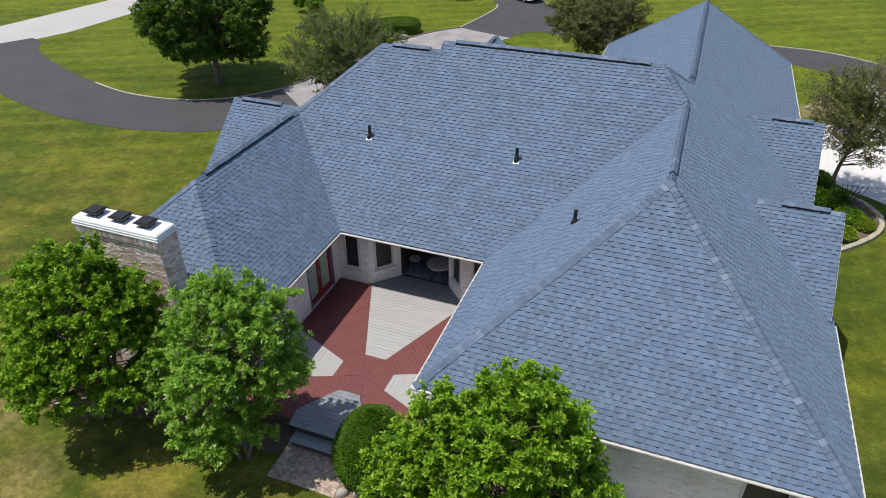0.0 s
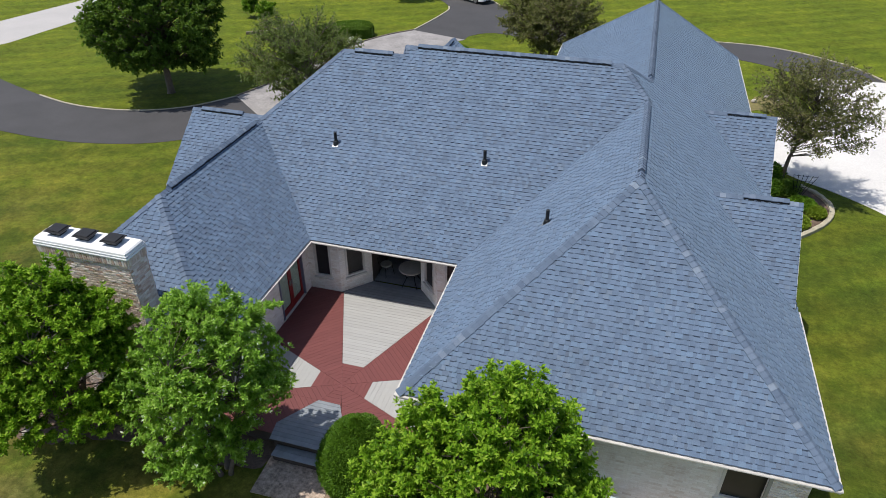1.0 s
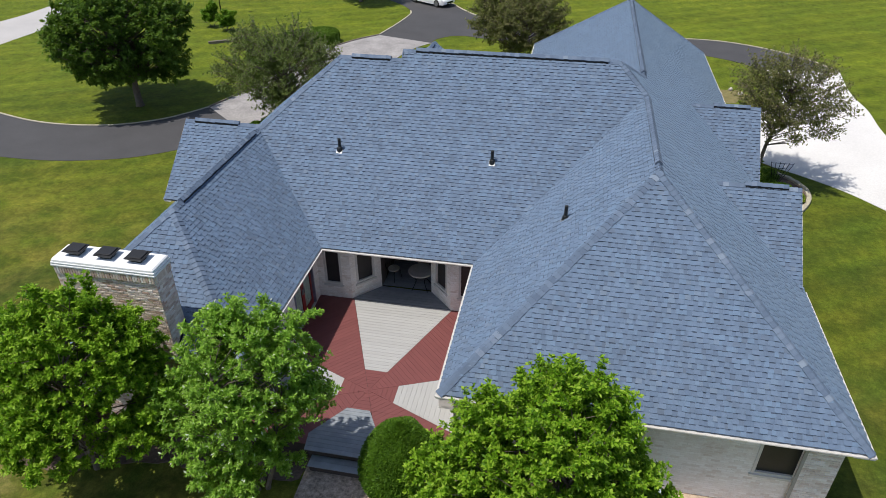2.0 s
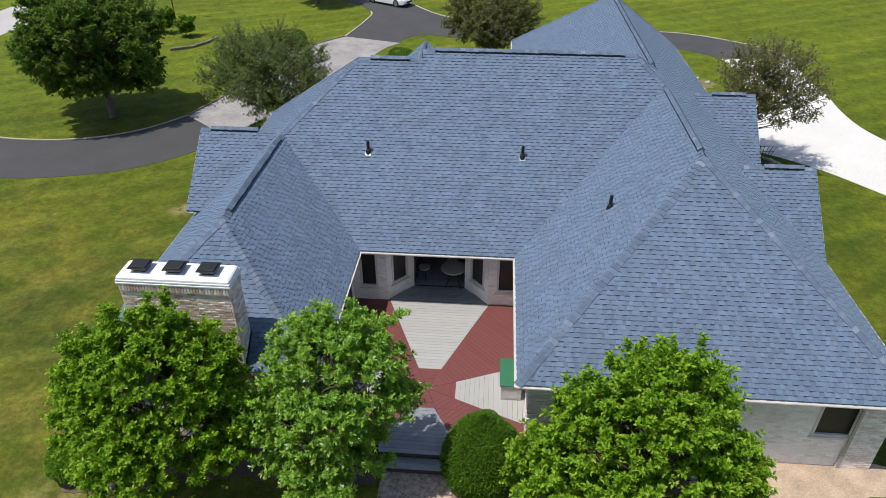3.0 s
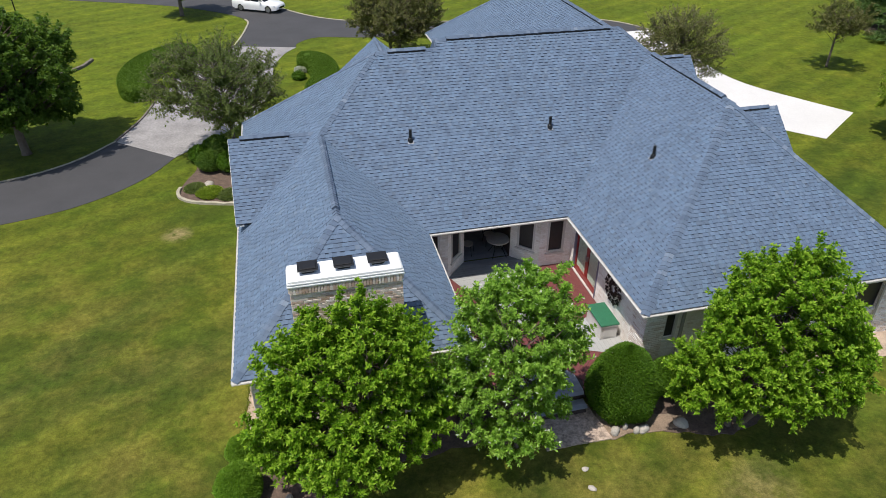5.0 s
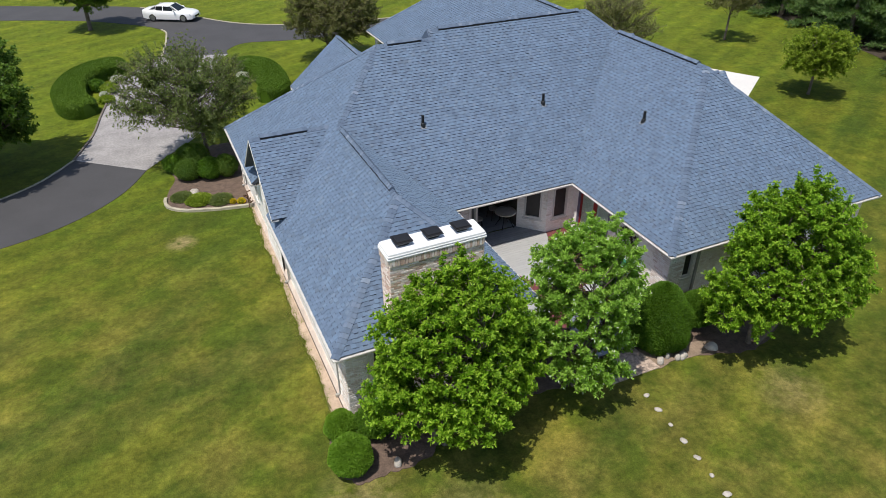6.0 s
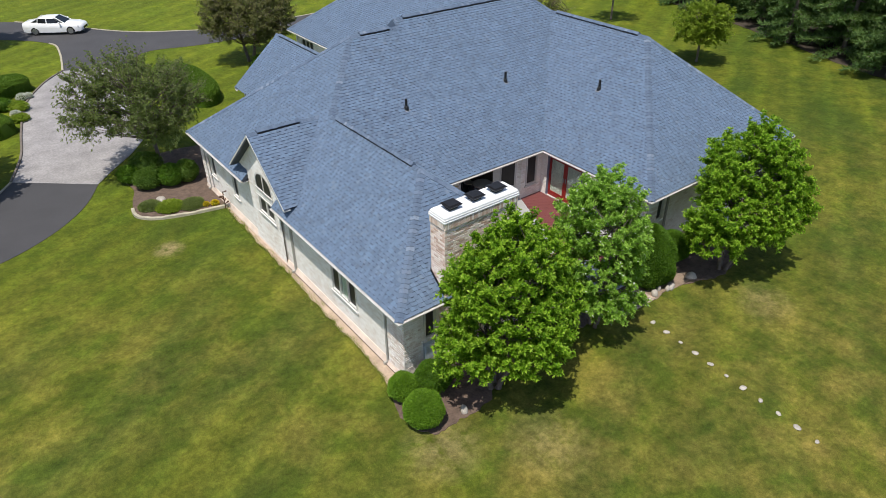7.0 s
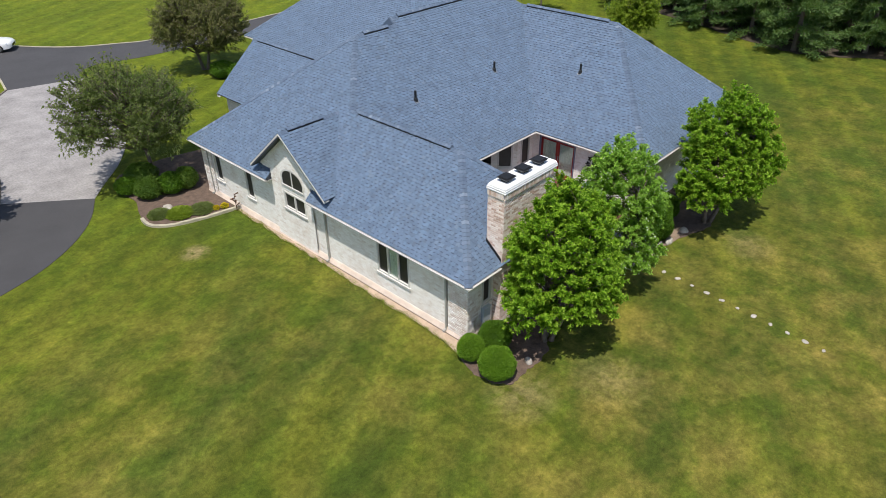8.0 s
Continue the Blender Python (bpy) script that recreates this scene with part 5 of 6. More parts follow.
def spray_tree(place, masses, mat, label, seed, gap=0.40, reach=0.42, twigs=10, per=11, leaf=(0.108, 0.05), base_r=0.08, stems=3, fork=0.9, tip_lit_mat=None, missing=0.07, bare_twigs=False, tip_lit_share=0.65, name="tree", category="tree", low=-0.6):
    """A tree whose leaves sit in whorls along twigs that fan out from the ends of its limbs."""
    rng = np.random.default_rng(seed)
    t = thing(name, (*place, 0), label, category)
    if not isinstance(masses, list):
        masses = spread_masses(rng, *masses)
    P, N = on_lobes(rng, [(a, b, z, r, r, r * 0.95) for a, b, z, r in masses], 9000, 0.93, low)
    ends = np.empty((0, 3))
    tips = []
    for p, n in zip(P, N):
        q = p - n * reach * 0.3
        if len(ends) and (((ends - q) ** 2).sum(1) < gap * gap).any():
            continue
        ends = np.vstack([ends, q])
        if rng.random() > missing:
            tips.append((q, n, True))
    mid = np.array([np.mean([m[0] for m in masses]), np.mean([m[1] for m in masses])])
    for i, (q, n, _) in enumerate(list(tips)):
        k = q - n * reach * (1.0 + 0.6 * (i % 2))
        k[2] -= 0.15 * reach
        tips.append((k, n, False))
    bits = []
    feet = []
    for s in range(stems):
        a = 2 * math.pi * s / stems + seed
        w = 0.22 if stems > 1 else 0.0
        bx, by = w * math.cos(a), w * math.sin(a)
        topz = max(m[2] for m in masses) - 1.0
        pts = [(bx * 0.6, by * 0.6, -0.1), (bx * 0.8, by * 0.8, 0.15), (bx * 1.8 + mid[0] * 0.2, by * 1.8 + mid[1] * 0.2, fork), (bx * 3.0 + mid[0] * 0.7, by * 3.0 + mid[1] * 0.7, fork + (topz - fork) * 0.5), (bx * 3.8 + mid[0], by * 3.8 + mid[1], topz)]
        feet.append(pts)
        bits.append(tube(pts, [base_r * 1.5, base_r * 1.1, base_r * 0.9, base_r * 0.45, base_r * 0.12], 9))
    C, A, tip_share = [], [], []
    up = np.array([0, 0, 1.0])
    for q, n, outer in tips:
        pts = feet[int(rng.integers(stems))]
        hd = np.hypot(*(q[:2] - mid))
        zb = min(max(q[2] - 0.6 * hd - 0.15, fork * 0.7), pts[-1][2])
        k = 2 if zb < pts[3][2] else 3
        f = (zb - pts[k][2]) / (pts[k + 1][2] - pts[k][2])
        f = min(max(f, 0.0), 1.0)
        base = np.array(pts[k]) * (1 - f) + np.array(pts[k + 1]) * f
        d = q - base
        d = d / (np.linalg.norm(d) + 1e-6) * 0.6 + n * 0.45 + up * 0.12
        d /= np.linalg.norm(d)
        side = np.cross(d, up)
        side /= np.linalg.norm(side) + 1e-6
        uv = np.cross(side, d)
        if outer and q[2] > fork + 1.2:
            m2 = base * 0.5 + q * 0.5 + rng.normal(0, 0.06, 3) - up * 0.06
            bits.append(tube([tuple(base), tuple(m2), tuple(q), tuple(q + d * reach * 0.5)], [base_r * 0.26, base_r * 0.17, base_r * 0.09, base_r * 0.04], 5))
        size = reach * rng.uniform(0.75, 1.2)
        for _ in range(twigs):
            s = rng.uniform(0, 1)
            start = q - d * size * 0.9 * (1 - s)
            ang = rng.uniform(-1.25, 1.25) * (1.1 - 0.75 * s)
            td = d * math.cos(ang) + side * math.sin(ang) + uv * rng.normal(0, 0.38) + up * 0.12
            td /= np.linalg.norm(td)
            ln = size * rng.uniform(0.5, 1.0)
            if bare_twigs and outer and q[2] > fork + 1.2:
                bits.append(tube([tuple(start), tuple(start + td * ln * 1.05)], [base_r * 0.1, base_r * 0.05], 3))
            for g in (0.4, 0.72, 1.0):
                C.append(start + td * ln * g)
                A.append(td + up * 0.35 * g)
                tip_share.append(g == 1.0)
    C, A = np.array(C), np.array(A)
    A /= np.linalg.norm(A, axis=1)[:, None]
    n = len(C)
    rad = rng.normal(0, 1, (n * per, 3))
    ax = np.repeat(A, per, 0)
    rad -= ax * (rad * ax).sum(1)[:, None]
    rad /= np.linalg.norm(rad, axis=1)[:, None] + 1e-9
    pos = np.repeat(C, per, 0) + rng.normal(0, leaf[0] * 0.14, (n * per, 3))
    v = leaves(rng, pos, ax * 0.45 + rad * 0.85 + up * 0.1, leaf[0], leaf[1], 0.22, 0.0)
    # most twig-end leaves take the brighter, sun-caught colour
    young = np.repeat(np.array(tip_share), per) & (rng.uniform(0, 1, n * per) < tip_lit_share)
    off = Vector((*place, 0))
    tv, tf = join(*bits)
    piece("trunk", [Vector(p) + off for p in tv], tf, M_BARK, t, "grey-brown trunk and limbs", smooth=True)
    hang(new("crown", leaf_mesh("crown", v + np.array(off), mat, young if tip_lit_mat else None, tip_lit_mat)), t)
    return t


def shrub(place, rx, ry, h, mat, label, seed, n=9000, leaf=(0.06, 0.035), shape="ball", name="shrub", category="shrub", z0=0.0):
    """A clipped or loose bush: a dark inner body of twigs with leaves standing off it."""
    rng = np.random.default_rng(seed)
    t = thing(name, (*place, z0), label, category)
    d = rng.normal(0, 1, (n, 3))
    d /= np.linalg.norm(d, axis=1)[:, None]
    d[:, 2] = np.where(d[:, 2] < -0.55, -d[:, 2], d[:, 2])
    wob = 1 + 0.05 * np.sin(d[:, 0] * 5 + seed) * np.cos(d[:, 1] * 4 + d[:, 2] * 5)
    f = rng.uniform(0.86, 1.0, n) * wob
    if shape == "cone":
        u = 1 - rng.uniform(0, 1, n) ** 1.25
        a = rng.uniform(0, 2 * np.pi, n)
        prof = np.where(u > 0.3, np.clip(1 - (np.clip(u - 0.3, 0, 1) / 0.7) ** 1.7, 0, 1) ** 0.7, 1 - 0.25 * ((0.3 - u) / 0.3) ** 2)
        w = (1 + 0.06 * np.sin(a * 5 + u * 9)) * np.where(u > 0.93, rng.uniform(0, 1, n) ** 0.5, 1.0)
        p = np.stack([rx * prof * np.cos(a) * w * rng.uniform(0.9, 1, n), ry * prof * np.sin(a) * w * rng.uniform(0.9, 1, n), h * (0.03 + 0.97 * u)], 1)
        d = np.stack([np.cos(a), np.sin(a), 0.5 + 0 * a], 1)
    else:
        p = d * f[:, None] * np.array([rx, ry, h / 2]) + np.array([0, 0, h / 2 * 0.98])
        p[:, 2] = np.maximum(p[:, 2], 0.02)
    v = leaves(rng, p, d, leaf[0], leaf[1], 0.7, 0.0) + np.array([*place, z0])
    hang(new("crown", leaf_mesh("crown", v, mat)), t)
    bm = bmesh.new()
    bmesh.ops.create_icosphere(bm, subdivisions=3, radius=1.0)
    for q in bm.verts:
        if shape == "cone":
            u = (q.co.z + 1) / 2
            pr = max(0.0, 1 - ((u - 0.3) / 0.7) ** 1.7) ** 0.7 if u > 0.3 else 1 - 0.25 * ((0.3 - u) / 0.3) ** 2
            k = Vector((q.co.x, q.co.y))
            k = k.normalized() * pr if k.length > 1e-4 else k
            q.co = Vector((place[0] + k.x * rx * 0.9, place[1] + k.y * ry * 0.9, z0 - 0.01 + u * h * 0.95))
        else:
            q.co = Vector((place[0] + q.co.x * rx * 0.88, place[1] + q.co.y * ry * 0.88, z0 - 0.01 + max(0.0, h / 2 + q.co.z * h / 2 * (0.88 if q.co.z > 0 else 1.15))))
    part("bush_core", bm, M_LEAF_SHRUB if mat in (M_FLOWER, M_FLOWER_WHITE) else mat, t, "dense inner twigs")
    return t


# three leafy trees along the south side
spray_tree((-18.2, 9.75), [(0.4, 0.0, 2.95, 1.75), (-1.0, -0.1, 2.3, 1.15), (1.75, -0.1, 2.45, 1.25), (-0.5, 0.1, 3.95, 1.15), (1.35, 0.25, 4.0, 1.25), (0.45, -0.1, 4.4, 1.1), (0.3, -1.1, 2.45, 1.2), (-0.25, 0.35, 5.1, 0.5), (1.05, 0.4, 5.3, 0.55), (0.4, 0.4, 5.3, 0.5), (1.7, 0.35, 4.9, 0.4)], M_LEAF_BRIGHT, "bushy broad-leaved tree with glossy bright green leaves", 1, tip_lit_mat=M_LEAF_TIP_LIT)
spray_tree((-13.45, 9.9), [(-0.05, 0.1, 3.0, 1.4), (-1.1, -0.15, 2.3, 1.05), (0.5, -0.4, 2.0, 0.9), (0.65, 0.5, 4.35, 1.1), (-0.5, 0.4, 4.25, 1.1), (-0.3, -0.7, 1.7, 0.9), (0.2, -0.95, 1.8, 0.7), (0.4, 0.6, 5.2, 0.5), (-0.3, 0.55, 5.25, 0.5), (-1.4, 0.05, 2.9, 0.85), (1.2, 0.4, 3.4, 0.9), (1.05, 0.7, 4.7, 0.55), (1.38, 1.1, 5.05, 0.2), (0.15, -0.2, 3.6, 1.1)], M_LEAF_PALE, "airy small tree with pale green leaves and white specks", 2, gap=0.39, reach=0.4, twigs=9, per=11, leaf=(0.105, 0.042), base_r=0.06, tip_lit_mat=M_LEAF_TIP_LIT_PALE, missing=0.1)
spray_tree((-6.9, 9.2), [(0.35, 0.0, 2.95, 1.7), (-1.15, -0.1, 2.25, 1.25), (2.0, 0.1, 2.55, 1.35), (-0.4, 0.2, 3.85, 1.0), (1.3, 0.3, 4.3, 1.15), (1.25, 0.4, 5.25, 0.6), (0.4, -0.8, 2.4, 1.15), (0.8, -0.6, 3.2, 1.25), (1.35, -0.95, 2.8, 1.15), (1.5, -0.6, 3.6, 1.0), (0.9, 0.35, 5.2, 0.5), (0.35, 0.3, 4.95, 0.5), (2.3, 0.1, 3.6, 0.65), (0.9, -0.5, 4.6, 0.85), (0.7, 0.95, 4.1, 1.05), (1.6, 0.9, 3.4, 1.0)], M_LEAF_BRIGHT, "bushy broad-leaved tree with glossy bright green leaves", 3, tip_lit_mat=M_LEAF_TIP_LIT)
shrub((-9.82, 10.6), 1.06, 1.04, 2.4, M_LEAF_SHRUB, "dense clipped dome-shaped evergreen shrub", 4, n=30000, leaf=(0.075, 0.03), shape="cone")
shrub((-7.95, 10.85), 0.75, 0.7, 1.2, M_LEAF_SHRUB, "dense rounded evergreen shrub beside the wall", 5, n=12000, leaf=(0.075, 0.03))
shrub((-20.72, 11.1), 0.46, 0.46, 0.9, M_LEAF_BOX, "round clipped boxwood at the house corner", 6, n=9000, leaf=(0.05, 0.028))
shrub((-20.8, 9.9), 0.6, 0.6, 1.08, M_LEAF_BOX, "large round clipped boxwood in the mulch", 7, n=13000, leaf=(0.05, 0.028))
shrub((-19.75, 10.85), 0.6, 0.55, 1.0, M_LEAF_SHRUB, "dark round shrub under the tree", 8, n=9000, leaf=(0.05, 0.028))

# trees round the drives
spray_tree((-32.1, 34.2), (-0.4, 8.2, 3.95, (-0.4, 0.3)), M_LEAF_DARK, "large round dark green maple on the lawn", 9, gap=0.52, reach=0.58, twigs=8, per=7, leaf=(0.17, 0.105), base_r=0.2, stems=1, fork=1.5, missing=0.14)
spray_tree((-21.4, 31.9), (0.9, 6.0, 3.4, (-0.3, 0.5)), M_LEAF_OLIVE, "wide olive-green crabapple with thin spreading twigs", 10, gap=0.54, reach=0.75, twigs=10, per=8, leaf=(0.1, 0.048), base_r=0.1, stems=1, fork=1.5, missing=0.13, bare_twigs=True, low=-0.85)
spray_tree((2.7, 31.4), (1.4, 6.6, 2.65, (0.5, -0.3)), M_LEAF_TAWNY, "tawny olive crabapple with reddish twigs beside the garage court", 11, gap=0.55, reach=0.8, twigs=9, per=6, leaf=(0.105, 0.05), base_r=0.09, stems=1, fork=1.6, missing=0.2, bare_twigs=True, low=-0.85)
spray_tree((-10.6, 45.4), (0.4, 5.6, 3.4, (0, 0)), M_LEAF_TAWNY, "bronze-green small tree beyond the roof", 12, gap=0.54, reach=0.72, twigs=9, per=7, leaf=(0.13, 0.065), base_r=0.11, stems=2, fork=1.2, missing=0.1, bare_twigs=True)
spray_tree((14.4, 25.4), (0.5, 4.5, 2.0, (0, 0)), M_LEAF_LIME, "young lime-green tree on the lawn", 13, low=-0.6, gap=0.5, reach=0.6, twigs=9, per=8, leaf=(0.15, 0.08), base_r=0.08, stems=1, fork=1.6, missing=0.15)
spray_tree((18.55, 36.9), (1.5, 4.6, 2.1, (0, 0)), M_LEAF_TAWNY, "young bronze-leaved tree on the lawn", 14, gap=0.6, reach=0.58, twigs=7, per=6, leaf=(0.14, 0.07), base_r=0.08, stems=1, fork=1.6, missing=0.15)
spray_tree((-26.7, 62.2), (0.9, 7.0, 3.0, (0.2, 0)), M_LEAF_DARK, "round dark green lawn tree by the drive", 15, low=-0.95, gap=0.68, reach=0.65, twigs=8, per=6, leaf=(0.2, 0.12), base_r=0.16, stems=1, fork=1.8, missing=0.1)
for i, (x, y) in enumerate(((-36.2, 51.5), (-34.4, 50.6))):
    spray_tree((x, y), [(0.0, 0.0, 0.8, 0.6), (0.25, 0.1, 1.5 - 0.3 * i, 0.45), (-0.3, -0.1, 1.2 - 0.2 * i, 0.4)], M_LEAF_BOX, "loose upright green shrub in the flag bed", 20 + i, gap=0.4, reach=0.4, leaf=(0.16, 0.08), base_r=0.025, fork=0.3, name="shrub", category="shrub")


def conifer(place, h, r, seed):
    rng = np.random.default_rng(seed)
    t = thing("pine", (*place, 0), "dark green pine with drooping layered branches", "pine", "pine belt")
    off = Vector((*place, 0))
    bits = [tube([off + Vector((0, 0, -0.1)), off + Vector((0, 0, h * 0.95))], [0.2, 0.03], 8)]
    vs = []
    z = 0.7
    while z < h - 0.3:
        f = 1 - z / h
        for k in range(6):
            a = rng.uniform(0, 2 * math.pi)
            ln = r * f ** 0.8 * rng.uniform(0.75, 1.1) + 0.2
            d = np.array([math.cos(a), math.sin(a), 0.0])
            bits.append(tube([off + Vector((0, 0, z)), off + Vector((d[0] * ln, d[1] * ln, z - 0.12 * ln))], [0.035, 0.01], 4))
            m = int(50 + 80 * ln)
            u = rng.uniform(0.15, 1.0, m)
            sd = np.array([-d[1], d[0], 0.0])
            lat = rng.uniform(-1, 1, m) * (0.12 + 0.3 * ln * u * (1.15 - u))
            p = np.outer(u * ln, d) + np.outer(lat, sd) + np.array([0, 0, z]) + rng.normal(0, 0.05, (m, 3))
            p[:, 2] -= 0.12 * u * ln + 0.1 * np.abs(lat)
            vs.append(leaves(rng, p, np.tile(d * 0.8 + np.array([0, 0, 0.25]), (m, 1)), 0.36, 0.07, 0.55, 0.1))
        z += 0.62
    v, f = join(*bits)
    piece("trunk", v, f, M_BARK, t, "dark trunk and boughs")
    hang(new("crown", leaf_mesh("crown", np.concatenate(vs) + np.array(off), M_NEEDLE)), t)


def belt(y):
    """The front row of pines, which bends away from the lawn."""
    return float(np.interp(y, [3, 10, 15, 20, 28, 40, 50], [27.0, 24.8, 22.2, 23.2, 26.3, 29.3, 31.0]))


_rp = random.Random(3)
for i in range(22):
    u = i / 21
    y0 = 3 + 44 * u
    x0 = belt(y0) + 0.9 * math.sin(i * 1.7)
    conifer((x0 + (3.0 if i % 2 else 0.0), y0), _rp.uniform(7.5, 10), _rp.uniform(2.6, 3.4), 60 + i)
for i in range(12):
    conifer((belt(2 + 4 * i) + 6.5 + _rp.uniform(-1, 2), 2 + 4 * i), _rp.uniform(8, 11), 3.2, 90 + i)


slab("planting_bed", ragged([(26.3, 3.0), (23.7, 10.0), (21.1, 14.5), (22.1, 19.5), (24.9, 28.0), (27.8, 40.0), (29.7, 48.0), (42.0, 50.0), (42.0, 0.0), (28.0, 0.0)], 4, 0.5), 0.015, 0.04, M_LITTER, "needle litter coloured dark for the shade under the pines", "soil")


# ---- hedge round the entry beds ----
def hedge(name, line, width, height, mat, label, seed, density=900):
    rng = np.random.default_rng(seed)
    t = thing(name, (*line[len(line) // 2], 0), label, "hedge")
    vs, fs, P, N = [], [], [], []
    n = len(line)
    prof = [(-0.5, 0.0), (-0.5, 0.7), (-0.38, 0.93), (0, 1.0), (0.38, 0.93), (0.5, 0.7), (0.5, 0.0)]
    for i in range(n):
        d = (Vector(line[min(i + 1, n - 1)]) - Vector(line[max(i - 1, 0)])).normalized()
        sd = Vector((-d.y, d.x))
        for s, z in prof:
            end = min(i, n - 1 - i)
            k_ = 1.0 if end > 3 else (0.45, 0.72, 0.88, 0.96)[end]
            vs.append((line[i][0] + sd.x * s * width * 0.93 * k_, line[i][1] + sd.y * s * width * 0.93 * k_, z * height * 0.95 * (0.55 + 0.45 * k_)))
    m = len(prof)
    for i in range(n - 1):
        for k in range(m - 1):
            fs.append((i * m + k, (i + 1) * m + k, (i + 1) * m + k + 1, i * m + k + 1))
    fs += [tuple(range(m)), tuple((n - 1) * m + k for k in range(m))[::-1]]
    piece("hedge_core", vs, fs, mat, t, "dense inner twigs")
    V = np.array(vs)
    for q in fs:
        a, b, c = V[q[0]], V[q[1]], V[q[2]]
        dd = V[q[3]] if len(q) > 3 else c
        ar = np.linalg.norm(np.cross(b - a, dd - a))
        k = max(3, int(ar * density))
        u, w = rng.uniform(0, 1, (k, 1)), rng.uniform(0, 1, (k, 1))
        p = (1 - u) * (1 - w) * a + u * (1 - w) * b + u * w * c + (1 - u) * w * dd
        nn = np.cross(b - a, dd - a)
        nn = nn / (np.linalg.norm(nn) + 1e-9)
        if nn[2] < -0.2:
            nn = -nn
        P.append(p)
        N.append(np.tile(nn, (k, 1)))
    v = leaves(rng, np.concatenate(P), np.concatenate(N), 0.07, 0.04, 0.7, 0.0)
    hang(new("crown", leaf_mesh("crown", v, mat)), t)


hedge("hedge", smooth_line([(-26.9, 41.1), (-27.75, 42.3), (-28.05, 44.8), (-27.45, 47.2), (-26.1, 48.8), (-24.5, 49.2)]), 2.05, 1.1, M_LEAF_HEDGE, "broad curved clipped hedge beside the entry court", 30)
hedge("hedge", smooth_line([(-17.5, 45.2), (-16.6, 45.0), (-15.95, 43.8), (-15.85, 41.8), (-16.1, 39.9), (-16.9, 38.7)]), 1.95, 1.1, M_LEAF_HEDGE, "broad curved clipped hedge beside the entry court", 31)
for i, (x, y, r, h, m) in enumerate(((-26.45, 45.7, 0.5, 0.75, M_LEAF_SHRUB), (-25.75, 45.1, 0.55, 0.55, M_LEAF_LIME), (-26.1, 44.3, 0.25, 0.3, M_FLOWER_WHITE), (-26.0, 43.3, 0.5, 0.35, M_LEAF_LIME), (-25.3, 47.0, 0.3, 0.4, M_FLOWER_WHITE), (-24.9, 47.2, 0.22, 0.3, M_FLOWER_WHITE), (-17.5, 44.1, 0.3, 0.4, M_FLOWER_WHITE), (-17.1, 44.2, 0.25, 0.35, M_FLOWER_WHITE), (-17.6, 42.9, 0.45, 0.45, M_LEAF_SHRUB))):
    shrub((x, y), r, r, h, m, "small garden plant inside the hedge", 40 + i, n=900, leaf=(0.1, 0.05), name="garden_plant", category="plant")

# west bed with a stone edge
bed = smooth_line([(-20.3, 25.9), (-21.8, 26.2), (-23.3, 26.75), (-23.95, 27.6), (-23.7, 29.0), (-23.3, 30.2), (-23.4, 31.8), (-22.6, 33.4), (-20.0, 33.6)], 6)
slab("planting_bed", bed + [(-17.5, 33.0), (-17.5, 28.2), (-20.2, 28.2)], 0.03, 0.06, M_MULCH, "brown mulch bed at the house corner", "flower bed")
kerb("kerb", bed[:22], 0.16, 0.12, M_KERB, "pale stone edge of the planting bed", wobble=0.2)
for i, (x, y, r, h, m, lb) in enumerate(((-22.6, 30.0, 0.65, 0.95, M_LEAF_DARK, "rounded dark green shrub in the mulch"), (-21.6, 29.7, 0.65, 1.0, M_LEAF_SHRUB, "rounded dark green shrub in the mulch"), (-20.85, 29.6, 0.55, 1.05, M_LEAF_DARK, "rounded dark green shrub in the mulch"), (-22.2, 31.5, 0.8, 1.1, M_LEAF_DARK, "loose dark green shrub in the mulch"), (-23.1, 31.2, 0.6, 0.8, M_LEAF_SHRUB, "rounded dark green shrub in the mulch"),
                                         (-23.2, 28.0, 0.5, 0.16, M_LEAF_OLIVE, "low green ground plant"), (-22.5, 27.35, 0.6, 0.2, M_LEAF_LIME, "low green ground plant"), (-21.6, 27.0, 0.55, 0.16, M_LEAF_OLIVE, "low green ground plant"), (-20.75, 26.4, 0.17, 0.2, M_FLOWER, "clump of yellow flowers at the stone edge"), (-21.1, 26.55, 0.12, 0.16, M_FLOWER, "clump of yellow flowers at the stone edge"))):
    shrub((x, y), r, r, h, m, lb, 50 + i, n=260 if m is M_FLOWER else 2600, leaf=(0.07, 0.05) if m is M_FLOWER else (0.09, 0.045), name="garden_plant" if h < 0.5 else "shrub", category="plant" if h < 0.5 else "shrub", z0=0.02)


def rock(x, y, r, h, seed, label="rounded pale field stone", mat=None, group="", turn=0.0):
    rnd = random.Random(seed)
    bm = bmesh.new()
    bmesh.ops.create_icosphere(bm, subdivisions=2, radius=1.0)
    o3 = Vector((rnd.uniform(0, 50), rnd.uniform(0, 50), 0))
    for v in bm.verts:
        v.co *= 1 + 0.3 * noise.noise(v.co * 1.3 + o3)
        v.co = Vector((v.co.x * r, v.co.y * r * 0.75, max(v.co.z, -0.4) * h))
    bmesh.ops.rotate(bm, cent=(0, 0, 0), matrix=Matrix.Rotation(turn or rnd.uniform(0, 6), 3, "Z"), verts=bm.verts)
    bmesh.ops.translate(bm, vec=(x, y, h * 0.35), verts=bm.verts)
    ob = part("stone", bm, mat or M_ROCK, smooth=True)
    return tagged(ob, label, "stone", group)


